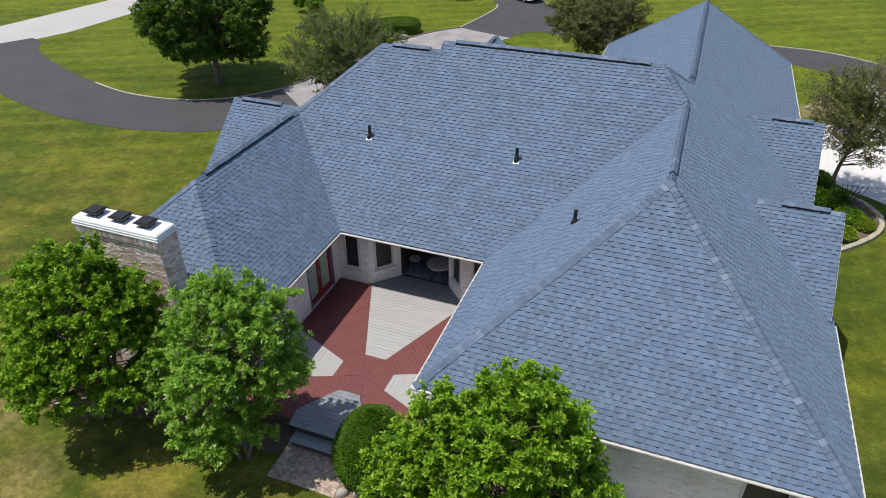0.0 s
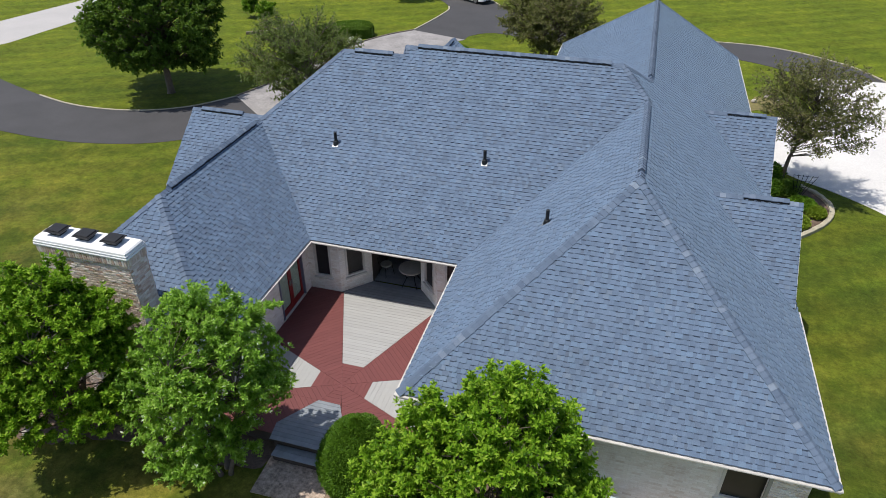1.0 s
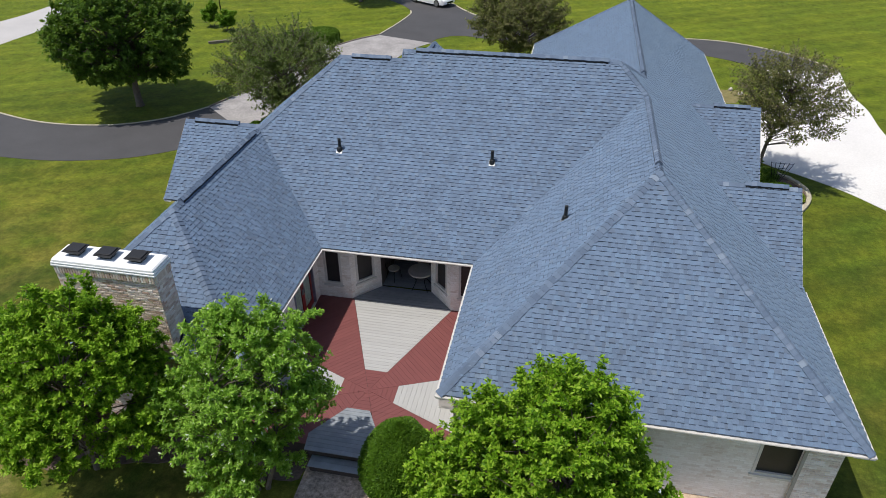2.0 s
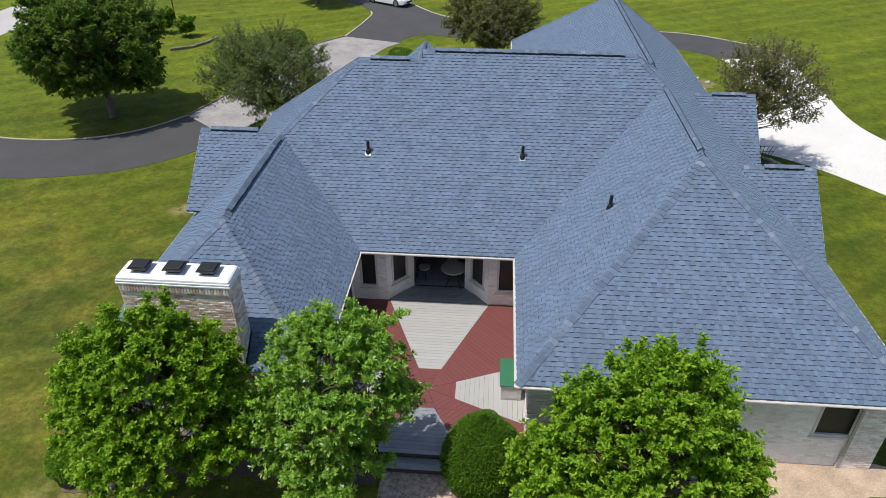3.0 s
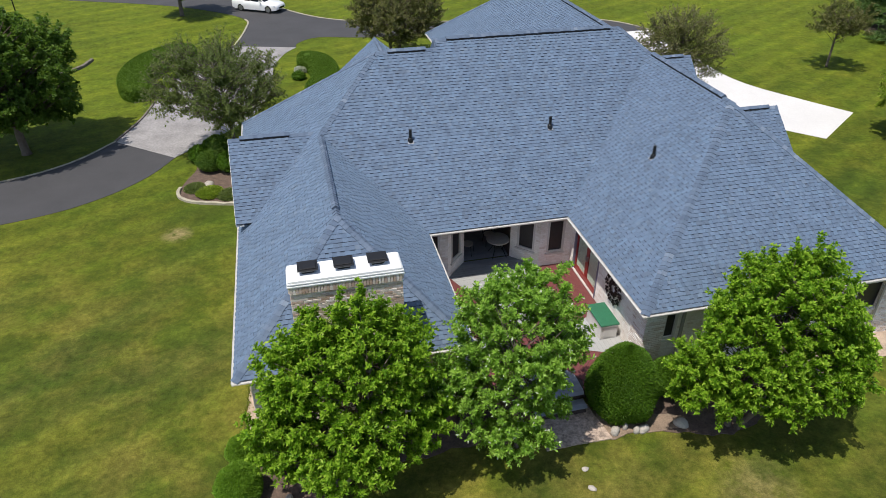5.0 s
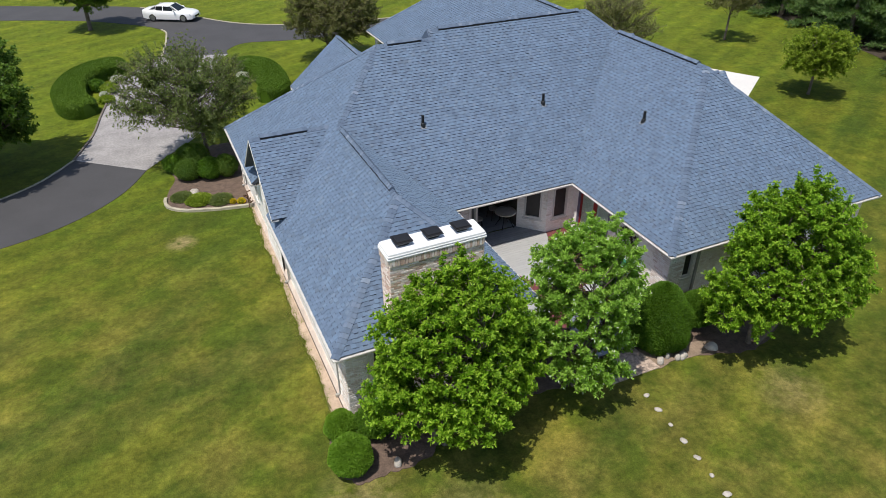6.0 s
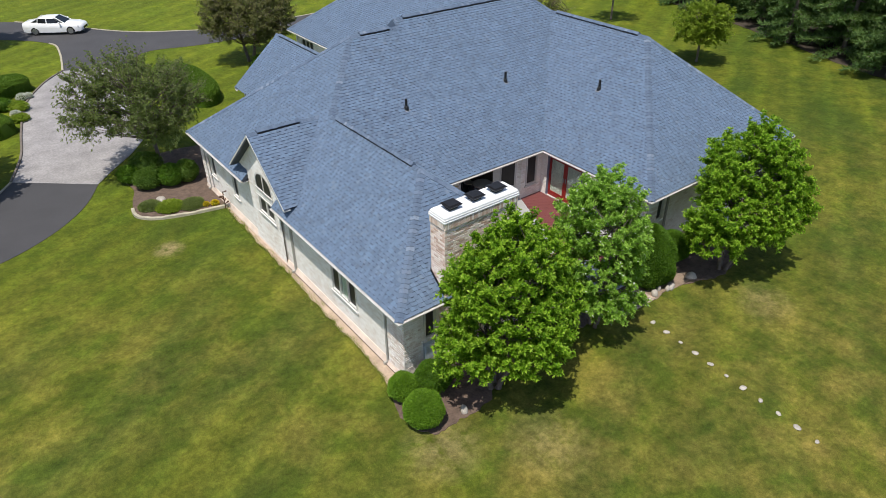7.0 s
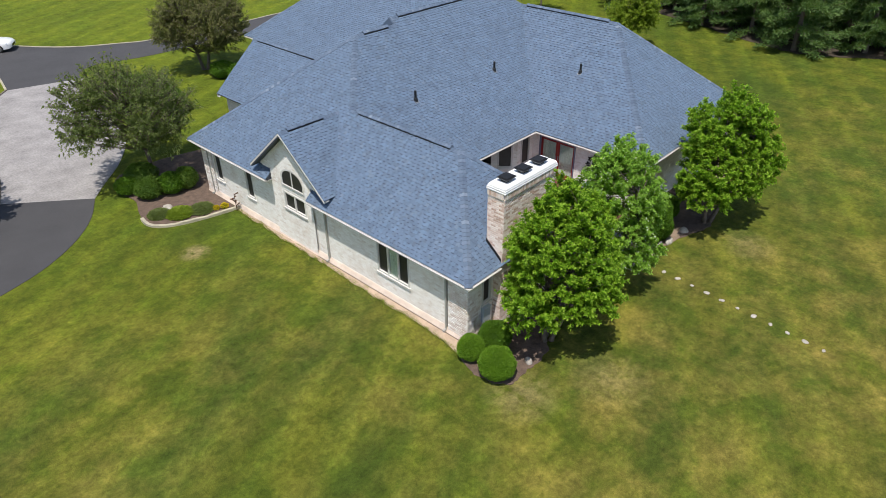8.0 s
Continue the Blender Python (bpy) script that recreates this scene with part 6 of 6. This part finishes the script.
rock(-22.6, 28.3, 0.32, 0.16, 1, "flat pale stone lying in the mulch")
for i, (x, y, r) in enumerate(((-9.52, 9.61, 0.2), (-8.38, 9.54, 0.24), (-10.38, 9.69, 0.17), (-10.02, 9.79, 0.11), (-9.75, 9.6, 0.13), (-19.6, 9.5, 0.16))):
    rock(x, y, r, 0.16, 10 + i, "rounded pale field stone edging the bed", group="edging stones")
# stepping stones across the lawn
for i in range(11):
    y = 8.7 - 0.625 * i
    rock(-11.72 - 0.065 * i, y, 0.105 + 0.025 * math.sin(i * 2.3), 0.035, 30 + i, "small pale stepping stone in the grass", group="stepping stones")

# south beds and path
slab("planting_bed", ragged([(-20.95, 9.5), (-20.2, 9.2), (-19.3, 9.2), (-18.2, 9.6), (-16.6, 10.1), (-14.6, 10.2), (-12.8, 10.2), (-12.6, 11.9), (-15.0, 12.0), (-19.0, 12.0), (-20.5, 11.9), (-21.2, 10.8)], 7, 0.2), 0.02, 0.05, M_MULCH, "dark mulch bed under the trees", "flower bed")
slab("planting_bed", ragged([(-10.5, 9.9), (-8.6, 9.3), (-7.4, 8.9), (-6.2, 9.1), (-5.0, 9.8), (-4.4, 10.7), (-4.6, 12.0), (-8.4, 12.0), (-10.4, 11.6)], 8, 0.15), 0.02, 0.05, M_MULCH, "dark mulch bed under the trees", "flower bed")
slab("path", [(-12.52, 9.51), (-11.6, 9.53), (-10.54, 9.5), (-10.6, 10.0), (-10.7, 10.58), (-10.7, 10.9), (-12.55, 10.9), (-12.53, 10.2)], 0.036, 0.05, M_GRAVEL, "pale stone path below the deck steps", "path")
slab("bare_soil", ragged([(-10.6, 9.5), (-10.0, 9.55), (-9.3, 9.5), (-8.3, 9.45), (-8.3, 9.9), (-10.3, 10.3), (-10.6, 10.5)], 12, 0.08), 0.026, 0.05, M_DIRT, "tan soil beside the path", "soil")
wall_strip = ragged([(-20.1, 26.0), (-20.46, 25.5), (-20.46, 24.0), (-20.54, 22.4), (-20.54, 20.6), (-20.56, 18.8), (-20.6, 17.2), (-20.66, 15.6), (-20.62, 14.0), (-20.72, 12.6), (-20.9, 11.5), (-20.6, 11.2), (-20.1, 11.9), (-20.05, 18)], 3, 0.1)
slab("bare_soil", wall_strip, 0.012, 0.04, M_SAND, "strip of bare tan soil at the wall's foot", "soil")


def turf_edge(outline, keep, seed, label):
    """Grass blades that hang over the edge of bare soil, thick and thin by turns."""
    rng = np.random.default_rng(seed)
    vs, fs = [], []
    for (xa, ya), (xb, yb) in zip(outline, outline[1:] + outline[:1]):
        if not keep((xa + xb) / 2, (ya + yb) / 2):
            continue
        for _ in range(int(230 * math.hypot(xb - xa, yb - ya))):
            f = rng.random()
            x, y = xa + (xb - xa) * f, ya + (yb - ya) * f
            clump = noise.noise(Vector((x * 2.3, y * 2.3, 4.0)))
            reach = 0.07 + 0.16 * max(clump, -0.25)
            x, y = x + rng.normal(0, reach), y + rng.normal(0, reach)
            turn, lean, tall = rng.uniform(0, 6.28), rng.uniform(0.02, 0.07), rng.uniform(0.03, 0.075)
            cx, cy = math.cos(turn), math.sin(turn)
            n = len(vs)
            vs += [(x - cy * 0.012, y + cx * 0.012, 0.005), (x + cy * 0.012, y - cx * 0.012, 0.005), (x + cx * lean, y + cy * lean, tall)]
            fs.append((n, n + 1, n + 2))
    tagged(piece("grass", vs, fs, M_GRASS_BLADE), label, "grass", "", "stuff")


turf_edge(wall_strip, lambda x, y: x < -20.3, 5, "uneven grass along the bare soil strip")

slab("bare_soil", ragged([(-4.6, 12.0), (-4.4, 10.7), (-3.0, 10.3), (-1.0, 10.6), (0.9, 11.0), (1.0, 12.0)], 6, 0.2), 0.012, 0.04, M_SAND, "strip of bare tan soil at the wall's foot", "soil")
for i, (x0, x1, h) in enumerate(((-4.6, -4.12, 0.85), (-3.98, -3.72, 0.7), (-3.58, -3.32, 0.7))):
    ub = thing("utility_box", ((x0 + x1) / 2, 11.3, 0), "pale blue-grey metal utility box by the brick wall", "utility box", "utility boxes")
    part("body", box_bm(x0, 11.1, 0.0, x1, 11.45, h - 0.06, 0.01), M_UTILITY, ub)
    part("lid", box_bm(x0 - 0.02, 11.08, h - 0.058, x1 + 0.02, 11.47, h, 0.012), M_UTILITY, ub)
    part("door", box_bm(x0 + 0.03, 11.088, 0.08, x1 - 0.03, 11.098, h - 0.12, 0.003), M_UTILITY, ub)

slab("bare_soil", ragged([(1.6, 41.4), (2.8, 41.1), (3.9, 42.0), (4.3, 43.2), (3.4, 43.9), (2.4, 43.0), (1.6, 42.3)], 15, 0.4), 0.012, 0.04, M_DRY, "patch of dry stony turf beside the far wing", "soil")
for i, (x, y, r) in enumerate(((2.6, 42.6, 0.22), (3.4, 43.6, 0.18), (3.9, 42.9, 0.2))):
    rock(x, y, r, 0.14, 90 + i, "pale field stone lying on bare soil", group="garden stones")
for i, (x, y, r, h) in enumerate(((-10.2, 41.4, 0.8, 1.2), (-10.4, 39.6, 0.75, 1.0), (-10.6, 43.0, 0.9, 1.1))) :
    shrub((x, y), r, r, h, M_LEAF_SHRUB, "dark green foundation shrub by the brick wall", 110 + i, n=2200, leaf=(0.1, 0.05))

# east bed with a trellis
bed_e = smooth_line([(0.9, 25.6), (2.7, 26.6), (4.2, 28.3), (4.7, 29.8), (4.2, 31.2), (3.2, 31.9)], 6)
slab("planting_bed", bed_e + [(2.0, 33.0), (0.6, 33.0)], 0.03, 0.06, M_MULCH, "planting bed beside the garage court", "flower bed")
kerb("kerb", bed_e, 0.22, 0.14, M_KERB, "pale stone edge of the planting bed", wobble=0.2)
for i, (x, y, r, h, m) in enumerate(((2.2, 31.6, 0.75, 1.0, M_LEAF_SHRUB), (2.0, 30.4, 0.7, 0.8, M_LEAF_SHRUB), (2.9, 30.6, 0.6, 0.7, M_LEAF_DARK), (3.4, 29.4, 0.6, 0.5, M_LEAF_BOX), (2.4, 28.6, 0.7, 0.5, M_LEAF_SHRUB), (3.0, 27.8, 0.5, 0.45, M_LEAF_LIME), (1.8, 27.4, 0.6, 0.5, M_LEAF_BOX), (3.9, 28.9, 0.4, 0.4, M_LEAF_LIME))):
    shrub((x, y), r, r, h, m, "low green plant in the planting bed", 70 + i, n=1800, leaf=(0.1, 0.05), name="garden_plant", category="plant", z0=0.02)
tre = []
for k in range(6):
    tre.append(tube([(3.2 + 0.03 * k, 30.2, 0.0), (2.9 + 0.2 * k, 30.2, 1.3)], [0.012, 0.012], 5))
for z in (0.4, 0.7, 1.0, 1.25):
    tre.append(tube([(3.2 - 0.23 * z, 30.2, z), (3.35 + 0.43 * z, 30.2, z)], [0.01, 0.01], 5))
tagged(piece("trellis", *join(*tre), M_IRON), "dark fan-shaped garden trellis", "trellis")

# rusty garden ornament by the west wall
orn = [tube([(-20.5, 25.75, 0), (-20.5, 25.75, 0.9)], [0.02, 0.015], 6)]
for k in range(7):
    a = k * 0.9
    orn.append(tube([(-20.5, 25.75, 0.25 + 0.1 * k), (-20.5 + 0.2 * math.cos(a), 25.75 + 0.2 * math.sin(a), 0.35 + 0.1 * k)], [0.02, 0.035], 5))
tagged(piece("garden_ornament", *join(*orn), M_RUST), "rusty iron garden ornament against the wall", "ornament")

# flag bed, pole and flag
arc = smooth_line([(-34.2, 46.9), (-32.9, 47.7), (-32.2, 49.0), (-31.9, 50.4)], 6)
kerb("kerb", arc, 0.25, 0.18, M_ROCK_DARK, "low stone edge round the flag bed", wobble=0.2)
pole = thing("flagpole", (-37.6, 55.8, 0), "tall thin flagpole with a small striped flag", "flagpole")
piece("pole", *tube([(-37.6, 55.8, 0), (-37.6, 55.8, 7.0)], [0.05, 0.03], 8), M_IRON, pole)
fv, ff, fi = [], [], []
for r in range(8):
    for k in range(9):
        fv.append((-37.55 + 0.16 * k, 55.8 + 0.08 * math.sin(k * 0.9), 5.2 + 0.11 * r - 0.03 * k))
for r in range(7):
    for k in range(8):
        ff.append((r * 9 + k, r * 9 + k + 1, (r + 1) * 9 + k + 1, (r + 1) * 9 + k))
        fi.append(2 if (k < 3 and r > 3) else r % 2)
M_FR, M_FW, M_FB = simple("flag_red", (0.5, 0.03, 0.03)), simple("flag_white", (0.7, 0.7, 0.7)), simple("flag_blue", (0.03, 0.05, 0.2))
piece("flag", fv, ff, [M_FR, M_FW, M_FB], pole, "small red, white and blue striped flag", index=fi)


# ---- parked car ----
def car_paint():
    m, nt, b = material("white_car_paint")
    nt.links.new(ramp(nt, noise_of(nt, 2.0), [(0.3, (0.76, 0.76, 0.76)), (0.7, (0.82, 0.82, 0.82))]), b.inputs["Base Color"])
    b.inputs["Roughness"].default_value = 0.3
    b.inputs["Coat Weight"].default_value = 0.6
    b.inputs["Coat Roughness"].default_value = 0.05
    return m


def build_car(place, heading):
    M_PAINT = car_paint()
    M_TINT = simple("tinted_glass", (0.012, 0.014, 0.016), 0.06, vary=0.1, bumpy=0.0)
    M_TYRE = simple("tyre_rubber", (0.018, 0.018, 0.018), 0.8)
    M_RIM = simple("alloy_rim", (0.45, 0.45, 0.46), 0.3, 0.9)
    M_LAMP = simple("headlight_glass", (0.6, 0.62, 0.65), 0.1, vary=0.05, bumpy=0.0)
    car = thing("car", (*place, 0.012), "white four-door saloon parked on the asphalt drive", "car")
    m = Matrix.Translation((*place, 0.012)) @ Matrix.Rotation(radians(heading), 4, "Z") @ Matrix.Scale(0.94, 4)

    def loft(sections):
        vs, fs = [], []
        n = len(sections[0])
        for s in sections:
            vs += [m @ Vector(p) for p in s]
        for i in range(len(sections) - 1):
            for k in range(n - 1):
                fs.append((i * n + k, i * n + k + 1, (i + 1) * n + k + 1, (i + 1) * n + k))
        fs += [tuple(range(n))[::-1], tuple((len(sections) - 1) * n + k for k in range(n))]
        return vs, fs

    def hull(x, w, z0, z1, r=0.12):
        return [(x, -w, z0), (x, -w - 0.02, (z0 + z1) / 2), (x, -w + 0.02, z1 - r * 0.6), (x, -w + r, z1), (x, 0, z1 + 0.02), (x, w - r, z1), (x, w - 0.02, z1 - r * 0.6), (x, w + 0.02, (z0 + z1) / 2), (x, w, z0)]

    secs = [hull(x, w, a, b) for x, w, a, b in ((-2.5, 0.66, 0.42, 0.88), (-2.42, 0.80, 0.30, 1.00), (-2.0, 0.89, 0.24, 1.04), (-1.2, 0.91, 0.22, 1.00), (0.0, 0.92, 0.22, 0.96), (1.0, 0.91, 0.22, 0.94), (1.8, 0.88, 0.23, 0.88), (2.3, 0.80, 0.27, 0.78), (2.48, 0.66, 0.36, 0.66))]
    piece("body", *loft(secs), M_PAINT, car, "glossy white painted body", smooth=True)

    def cabin(x, w, z):
        return [(x, -0.80, 0.93), (x, -(w + 0.80) / 2, (0.93 + z) / 2), (x, -w, z - 0.05), (x, -w + 0.12, z), (x, 0, z + 0.015), (x, w - 0.12, z), (x, w, z - 0.05), (x, (w + 0.80) / 2, (0.93 + z) / 2), (x, 0.80, 0.93)]

    roof_s = [cabin(x, w, z) for x, w, z in ((-1.15, 0.60, 1.36), (-0.7, 0.62, 1.43), (0.0, 0.62, 1.45), (0.35, 0.60, 1.40))]
    piece("roof_panel", *loft(roof_s), M_PAINT, car, "white roof panel", smooth=True)
    # glass: side windows, windscreen, rear screen
    for sg in (-1, 1):
        for x0, x1 in ((-1.1, -0.42), (-0.34, 0.42)):
            q = [(x0, sg * 0.79, 0.97), (x1 + (0.2 if x1 > 0 else 0), sg * 0.79, 0.97), (x1 - (0.12 if x1 > 0 else 0), sg * 0.665, 1.33), (x0 + (0.06 if x0 < -1 else 0), sg * 0.665, 1.33)]
            vs = [m @ Vector((a, b + sg * 0.012, c)) for a, b, c in q] + [m @ Vector((a, b - sg * 0.03, c)) for a, b, c in q]
            piece("side_window", vs, [(0, 1, 2, 3), (7, 6, 5, 4), (0, 4, 5, 1), (1, 5, 6, 2), (2, 6, 7, 3), (3, 7, 4, 0)], M_TINT, car, "dark tinted window")
    for nm, xa, za, xb, zb in (("windscreen", 1.05, 0.95, 0.34, 1.40), ("rear_screen", -1.75, 1.02, -1.14, 1.37)):
        q = [(xa, -0.72, za), (xa, 0.72, za), (xb, 0.56, zb), (xb, -0.56, zb)]
        vs = [m @ Vector((a, b, c + 0.01)) for a, b, c in q] + [m @ Vector((a, b, c - 0.03)) for a, b, c in q]
        piece(nm, vs, [(0, 1, 2, 3), (7, 6, 5, 4), (0, 4, 5, 1), (1, 5, 6, 2), (2, 6, 7, 3), (3, 7, 4, 0)], M_TINT, car, "dark tinted screen")
    for sg in (-1, 1):
        for xa, za, xb, zb in ((1.1, 0.93, 0.32, 1.40), (-1.8, 1.0, -1.14, 1.36)):
            v, f = tube([m @ Vector((xa, sg * 0.75, za)), m @ Vector((xb, sg * 0.58, zb))], [0.045, 0.04], 6)
            piece("pillar", v, f, M_PAINT, car)
        v, f = tube([m @ Vector((0.75, sg * 0.9, 1.0)), m @ Vector((0.75, sg * 1.03, 1.02)), m @ Vector((0.75, sg * 1.06, 1.02))], [0.05, 0.085, 0.05], 8)
        piece("mirror", v, f, M_PAINT, car)
        hv = [m @ Vector(p) for p in ((2.30, sg * 0.50, 0.66), (2.36, sg * 0.52, 0.56), (2.12, sg * 0.84, 0.60), (2.1, sg * 0.82, 0.72), (2.42, sg * 0.50, 0.68), (2.47, sg * 0.52, 0.55), (2.24, sg * 0.86, 0.58), (2.2, sg * 0.84, 0.72))]
        piece("headlight", hv, [(0, 1, 2, 3), (7, 6, 5, 4), (0, 4, 5, 1), (1, 5, 6, 2), (2, 6, 7, 3), (3, 7, 4, 0)], M_LAMP, car)
        for x in (-1.45, 1.5):
            c = Vector((x, sg * 0.80, 0.335))
            v, f = tube([m @ (c + Vector((0, sg * o, 0))) for o in (-0.1, -0.06, 0.09, 0.125)], [0.30, 0.335, 0.335, 0.30], 20)
            wheel = piece("wheel", v, f, M_TYRE, car, "black tyre on an alloy rim")
            v, f = tube([m @ (c + Vector((0, sg * o, 0))) for o in (0.115, 0.135, 0.14)], [0.22, 0.22, 0.05], 16)
            r = piece("rim", v, f, M_RIM, None, "silver alloy rim")
            r.parent = wheel
    gv = [m @ Vector(p) for p in ((2.44, -0.42, 0.40), (2.44, 0.42, 0.40), (2.44, 0.42, 0.56), (2.44, -0.42, 0.56), (2.50, -0.42, 0.40), (2.50, 0.42, 0.40), (2.485, 0.42, 0.56), (2.485, -0.42, 0.56))]
    piece("grille", gv, [(0, 1, 2, 3)[::-1], (4, 5, 6, 7), (0, 4, 5, 1), (1, 5, 6, 2), (2, 6, 7, 3), (3, 7, 4, 0)], M_TINT, car, "dark grille")


build_car((-20.05, 62.7), -32)

# ---- ridge and hip caps ----
cap_rest_v, cap_rest_f, cap_rest_i = [], [], []
cap_count = 0
for a, b, pa, pb, raised in CAPS:
    d = b - a
    n = d.length
    if n < 0.1:
        continue
    d.normalize()
    na, nb = plane_normal(pa), plane_normal(pb)
    sa, sb = na.cross(d).normalized(), nb.cross(d).normalized()
    if sa.z > 0:
        sa = -sa
    if sb.z > 0:
        sb = -sb
    up = (na + nb).normalized()
    steps = max(1, round(n / 0.155))
    w = 0.15 if not raised else 0.13
    near = min(a.y, b.y) < 16.6
    for k in range(steps):
        p0, p1 = a + d * (k * n / steps), a + d * ((k + 1) * n / steps + 0.03)
        h0, h1 = (0.036, 0.014) if not raised else (raised + 0.03, raised + 0.018)
        jig = random.uniform(-0.012, 0.012)
        if d.z < -0.01:
            h0, h1 = h1, h0
        vs, th = [], 0.013
        for p, h in ((p0, h0), (p1, h1)):
            for s_, off in ((sa, w + jig), (None, 0), (sb, w - jig)):
                q = p + up * h if s_ is None else p + s_ * off + up * h
                vs += [q, q - up * th]
        fs = [(0, 2, 8, 6), (2, 4, 10, 8), (0, 1, 3, 2), (2, 3, 5, 4), (6, 8, 9, 7), (8, 10, 11, 9), (0, 6, 7, 1), (4, 5, 11, 10)]
        ix = [0, 0, 1, 1, 1, 1, 0, 0]
        if near and cap_count < 280:
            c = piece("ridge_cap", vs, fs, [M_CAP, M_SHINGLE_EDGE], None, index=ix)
            c.parent = roof
            cap_count += 1
        else:
            m0 = len(cap_rest_v)
            cap_rest_v += vs
            cap_rest_f += [tuple(i + m0 for i in q) for q in fs]
            cap_rest_i += ix
    if raised:
        # the black ridge vent under the raised caps
        vs = []
        for p in (a, b):
            for s_, off, h in ((sa, w - 0.012, 0.0), (sa, w - 0.012, raised + 0.004), (sb, w - 0.012, raised + 0.004), (sb, w - 0.012, 0.0)):
                vs.append(p + s_ * off + up * h)
            vs.append(p + up * (raised + 0.012))
        v = piece("ridge_vent", vs, [(0, 5, 6, 1), (1, 6, 9, 4), (4, 9, 7, 2), (2, 7, 8, 3), (0, 1, 4, 2, 3), (5, 8, 7, 9, 6)], [M_VENT, M_CAP], None, "black slotted ridge vent", index=[0, 0, 0, 0, 1, 1])
        v.parent = roof
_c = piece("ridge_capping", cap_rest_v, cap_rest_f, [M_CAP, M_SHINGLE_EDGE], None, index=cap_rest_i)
_c.parent = roof
_c["kind"] = "stuff"

# the low step where the two ridges meet
_za, _zb = E0 + S * (YRA - YC), E0 + S * (YRB - YC)
_pts = [(YRA - 0.3, _za - 0.3 * S), (YRB, _zb + 0.01), (YNB, E0), (YNA, E0 - 0.02)]
_vs = [(XS + e, y_, z_) for e in (-0.05, -0.012) for y_, z_ in _pts]
_st = piece("roof_step", _vs, [(0, 1, 2, 3)[::-1], (4, 5, 6, 7), (0, 4, 5, 1)[::-1], (1, 5, 6, 2)[::-1], (2, 6, 7, 3)[::-1], (3, 7, 4, 0)[::-1]], M_CAP, None, "blue-grey flashing where the ridges step")
_st.parent = roof

# ---- shingles ----
EXPO = 0.13
sh_v, sh_f, sh_i = [], [], []
single = 0
rnd = random.Random(21)
for si, (plane, poly) in enumerate(SLOPES):
    (px, py), (nx, ny), e0, s0 = plane
    ux, uy = -ny, nx
    k0 = math.sqrt(1 + s0 * s0)
    nrm = plane_normal(plane)
    loc = ccw([((x - px) * ux + (y - py) * uy, ((x - px) * nx + (y - py) * ny) * k0) for x, y in poly])
    umin, umax = min(p[0] for p in loc), max(p[0] for p in loc)
    vmin, vmax = min(p[1] for p in loc), max(p[1] for p in loc)
    first = math.floor(vmin / EXPO)
    # the narrowing of the slope, row by row, to skip empty stretches
    for r in range(first, math.ceil(vmax / EXPO)):
        v0, v1 = r * EXPO, (r + 1) * EXPO
        band = clip(loc, [(umin - 1, v0), (umax + 1, v0), (umax + 1, v1), (umin - 1, v1)])
        if len(band) < 3:
            continue
        ua, ub = min(p[0] for p in band), max(p[0] for p in band)
        u = ua - rnd.uniform(0, 0.25)
        high = rnd.random() < 0.5
        while u < ub:
            wd = rnd.uniform(0.08, 0.18) if high else rnd.uniform(0.07, 0.16)
            ul, u = u, u + wd
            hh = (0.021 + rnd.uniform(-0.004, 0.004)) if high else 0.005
            # the sunken tabs carry a dark shadow line coloured in below the next course
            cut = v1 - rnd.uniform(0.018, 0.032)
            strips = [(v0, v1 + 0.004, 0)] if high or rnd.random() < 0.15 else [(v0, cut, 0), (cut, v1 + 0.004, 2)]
            high = not high
            for va, vb, tone in strips:
                q = clip([(ul, va), (u, va), (u, vb), (ul, vb)], loc)
                if len(q) < 3 or area2(q) < 0.0005:
                    continue
                m = len(q)
                vs = []
                for (uu, vv) in q:
                    t = (vv - v0) / EXPO
                    w_ = vv / k0
                    h = hh * (1 - t) + 0.002
                    vs.append((px + ux * uu + nx * w_ + nrm.x * h, py + uy * uu + ny * w_ + nrm.y * h, e0 + s0 * w_ + nrm.z * h))
                fs, ix = [tuple(range(m))], [tone]
                if tone == 0:
                    for (uu, vv) in q:
                        w_ = vv / k0
                        vs.append((px + ux * uu + nx * w_ - nrm.x * 0.01, py + uy * uu + ny * w_ - nrm.y * 0.01, e0 + s0 * w_ - nrm.z * 0.01))
                    for i in range(m):
                        j = (i + 1) % m
                        if q[i][1] > vb - 0.02 and q[j][1] > vb - 0.02:
                            continue
                        fs.append((i, m + i, m + j, j))
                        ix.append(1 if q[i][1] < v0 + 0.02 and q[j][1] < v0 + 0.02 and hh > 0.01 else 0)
                if tone == 0 and si == 0 and single < 300 and r < 12 and -7.2 < px + ux * ul < 0.5:
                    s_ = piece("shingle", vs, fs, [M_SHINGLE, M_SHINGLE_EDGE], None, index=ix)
                    s_.parent = roof
                    single += 1
                else:
                    m0 = len(sh_v)
                    sh_v += vs
                    sh_f += [tuple(i + m0 for i in f_) for f_ in fs]
                    sh_i += ix
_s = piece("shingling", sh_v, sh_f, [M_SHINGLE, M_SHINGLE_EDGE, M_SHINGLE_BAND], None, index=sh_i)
_s.parent = roof
_s["kind"] = "stuff"
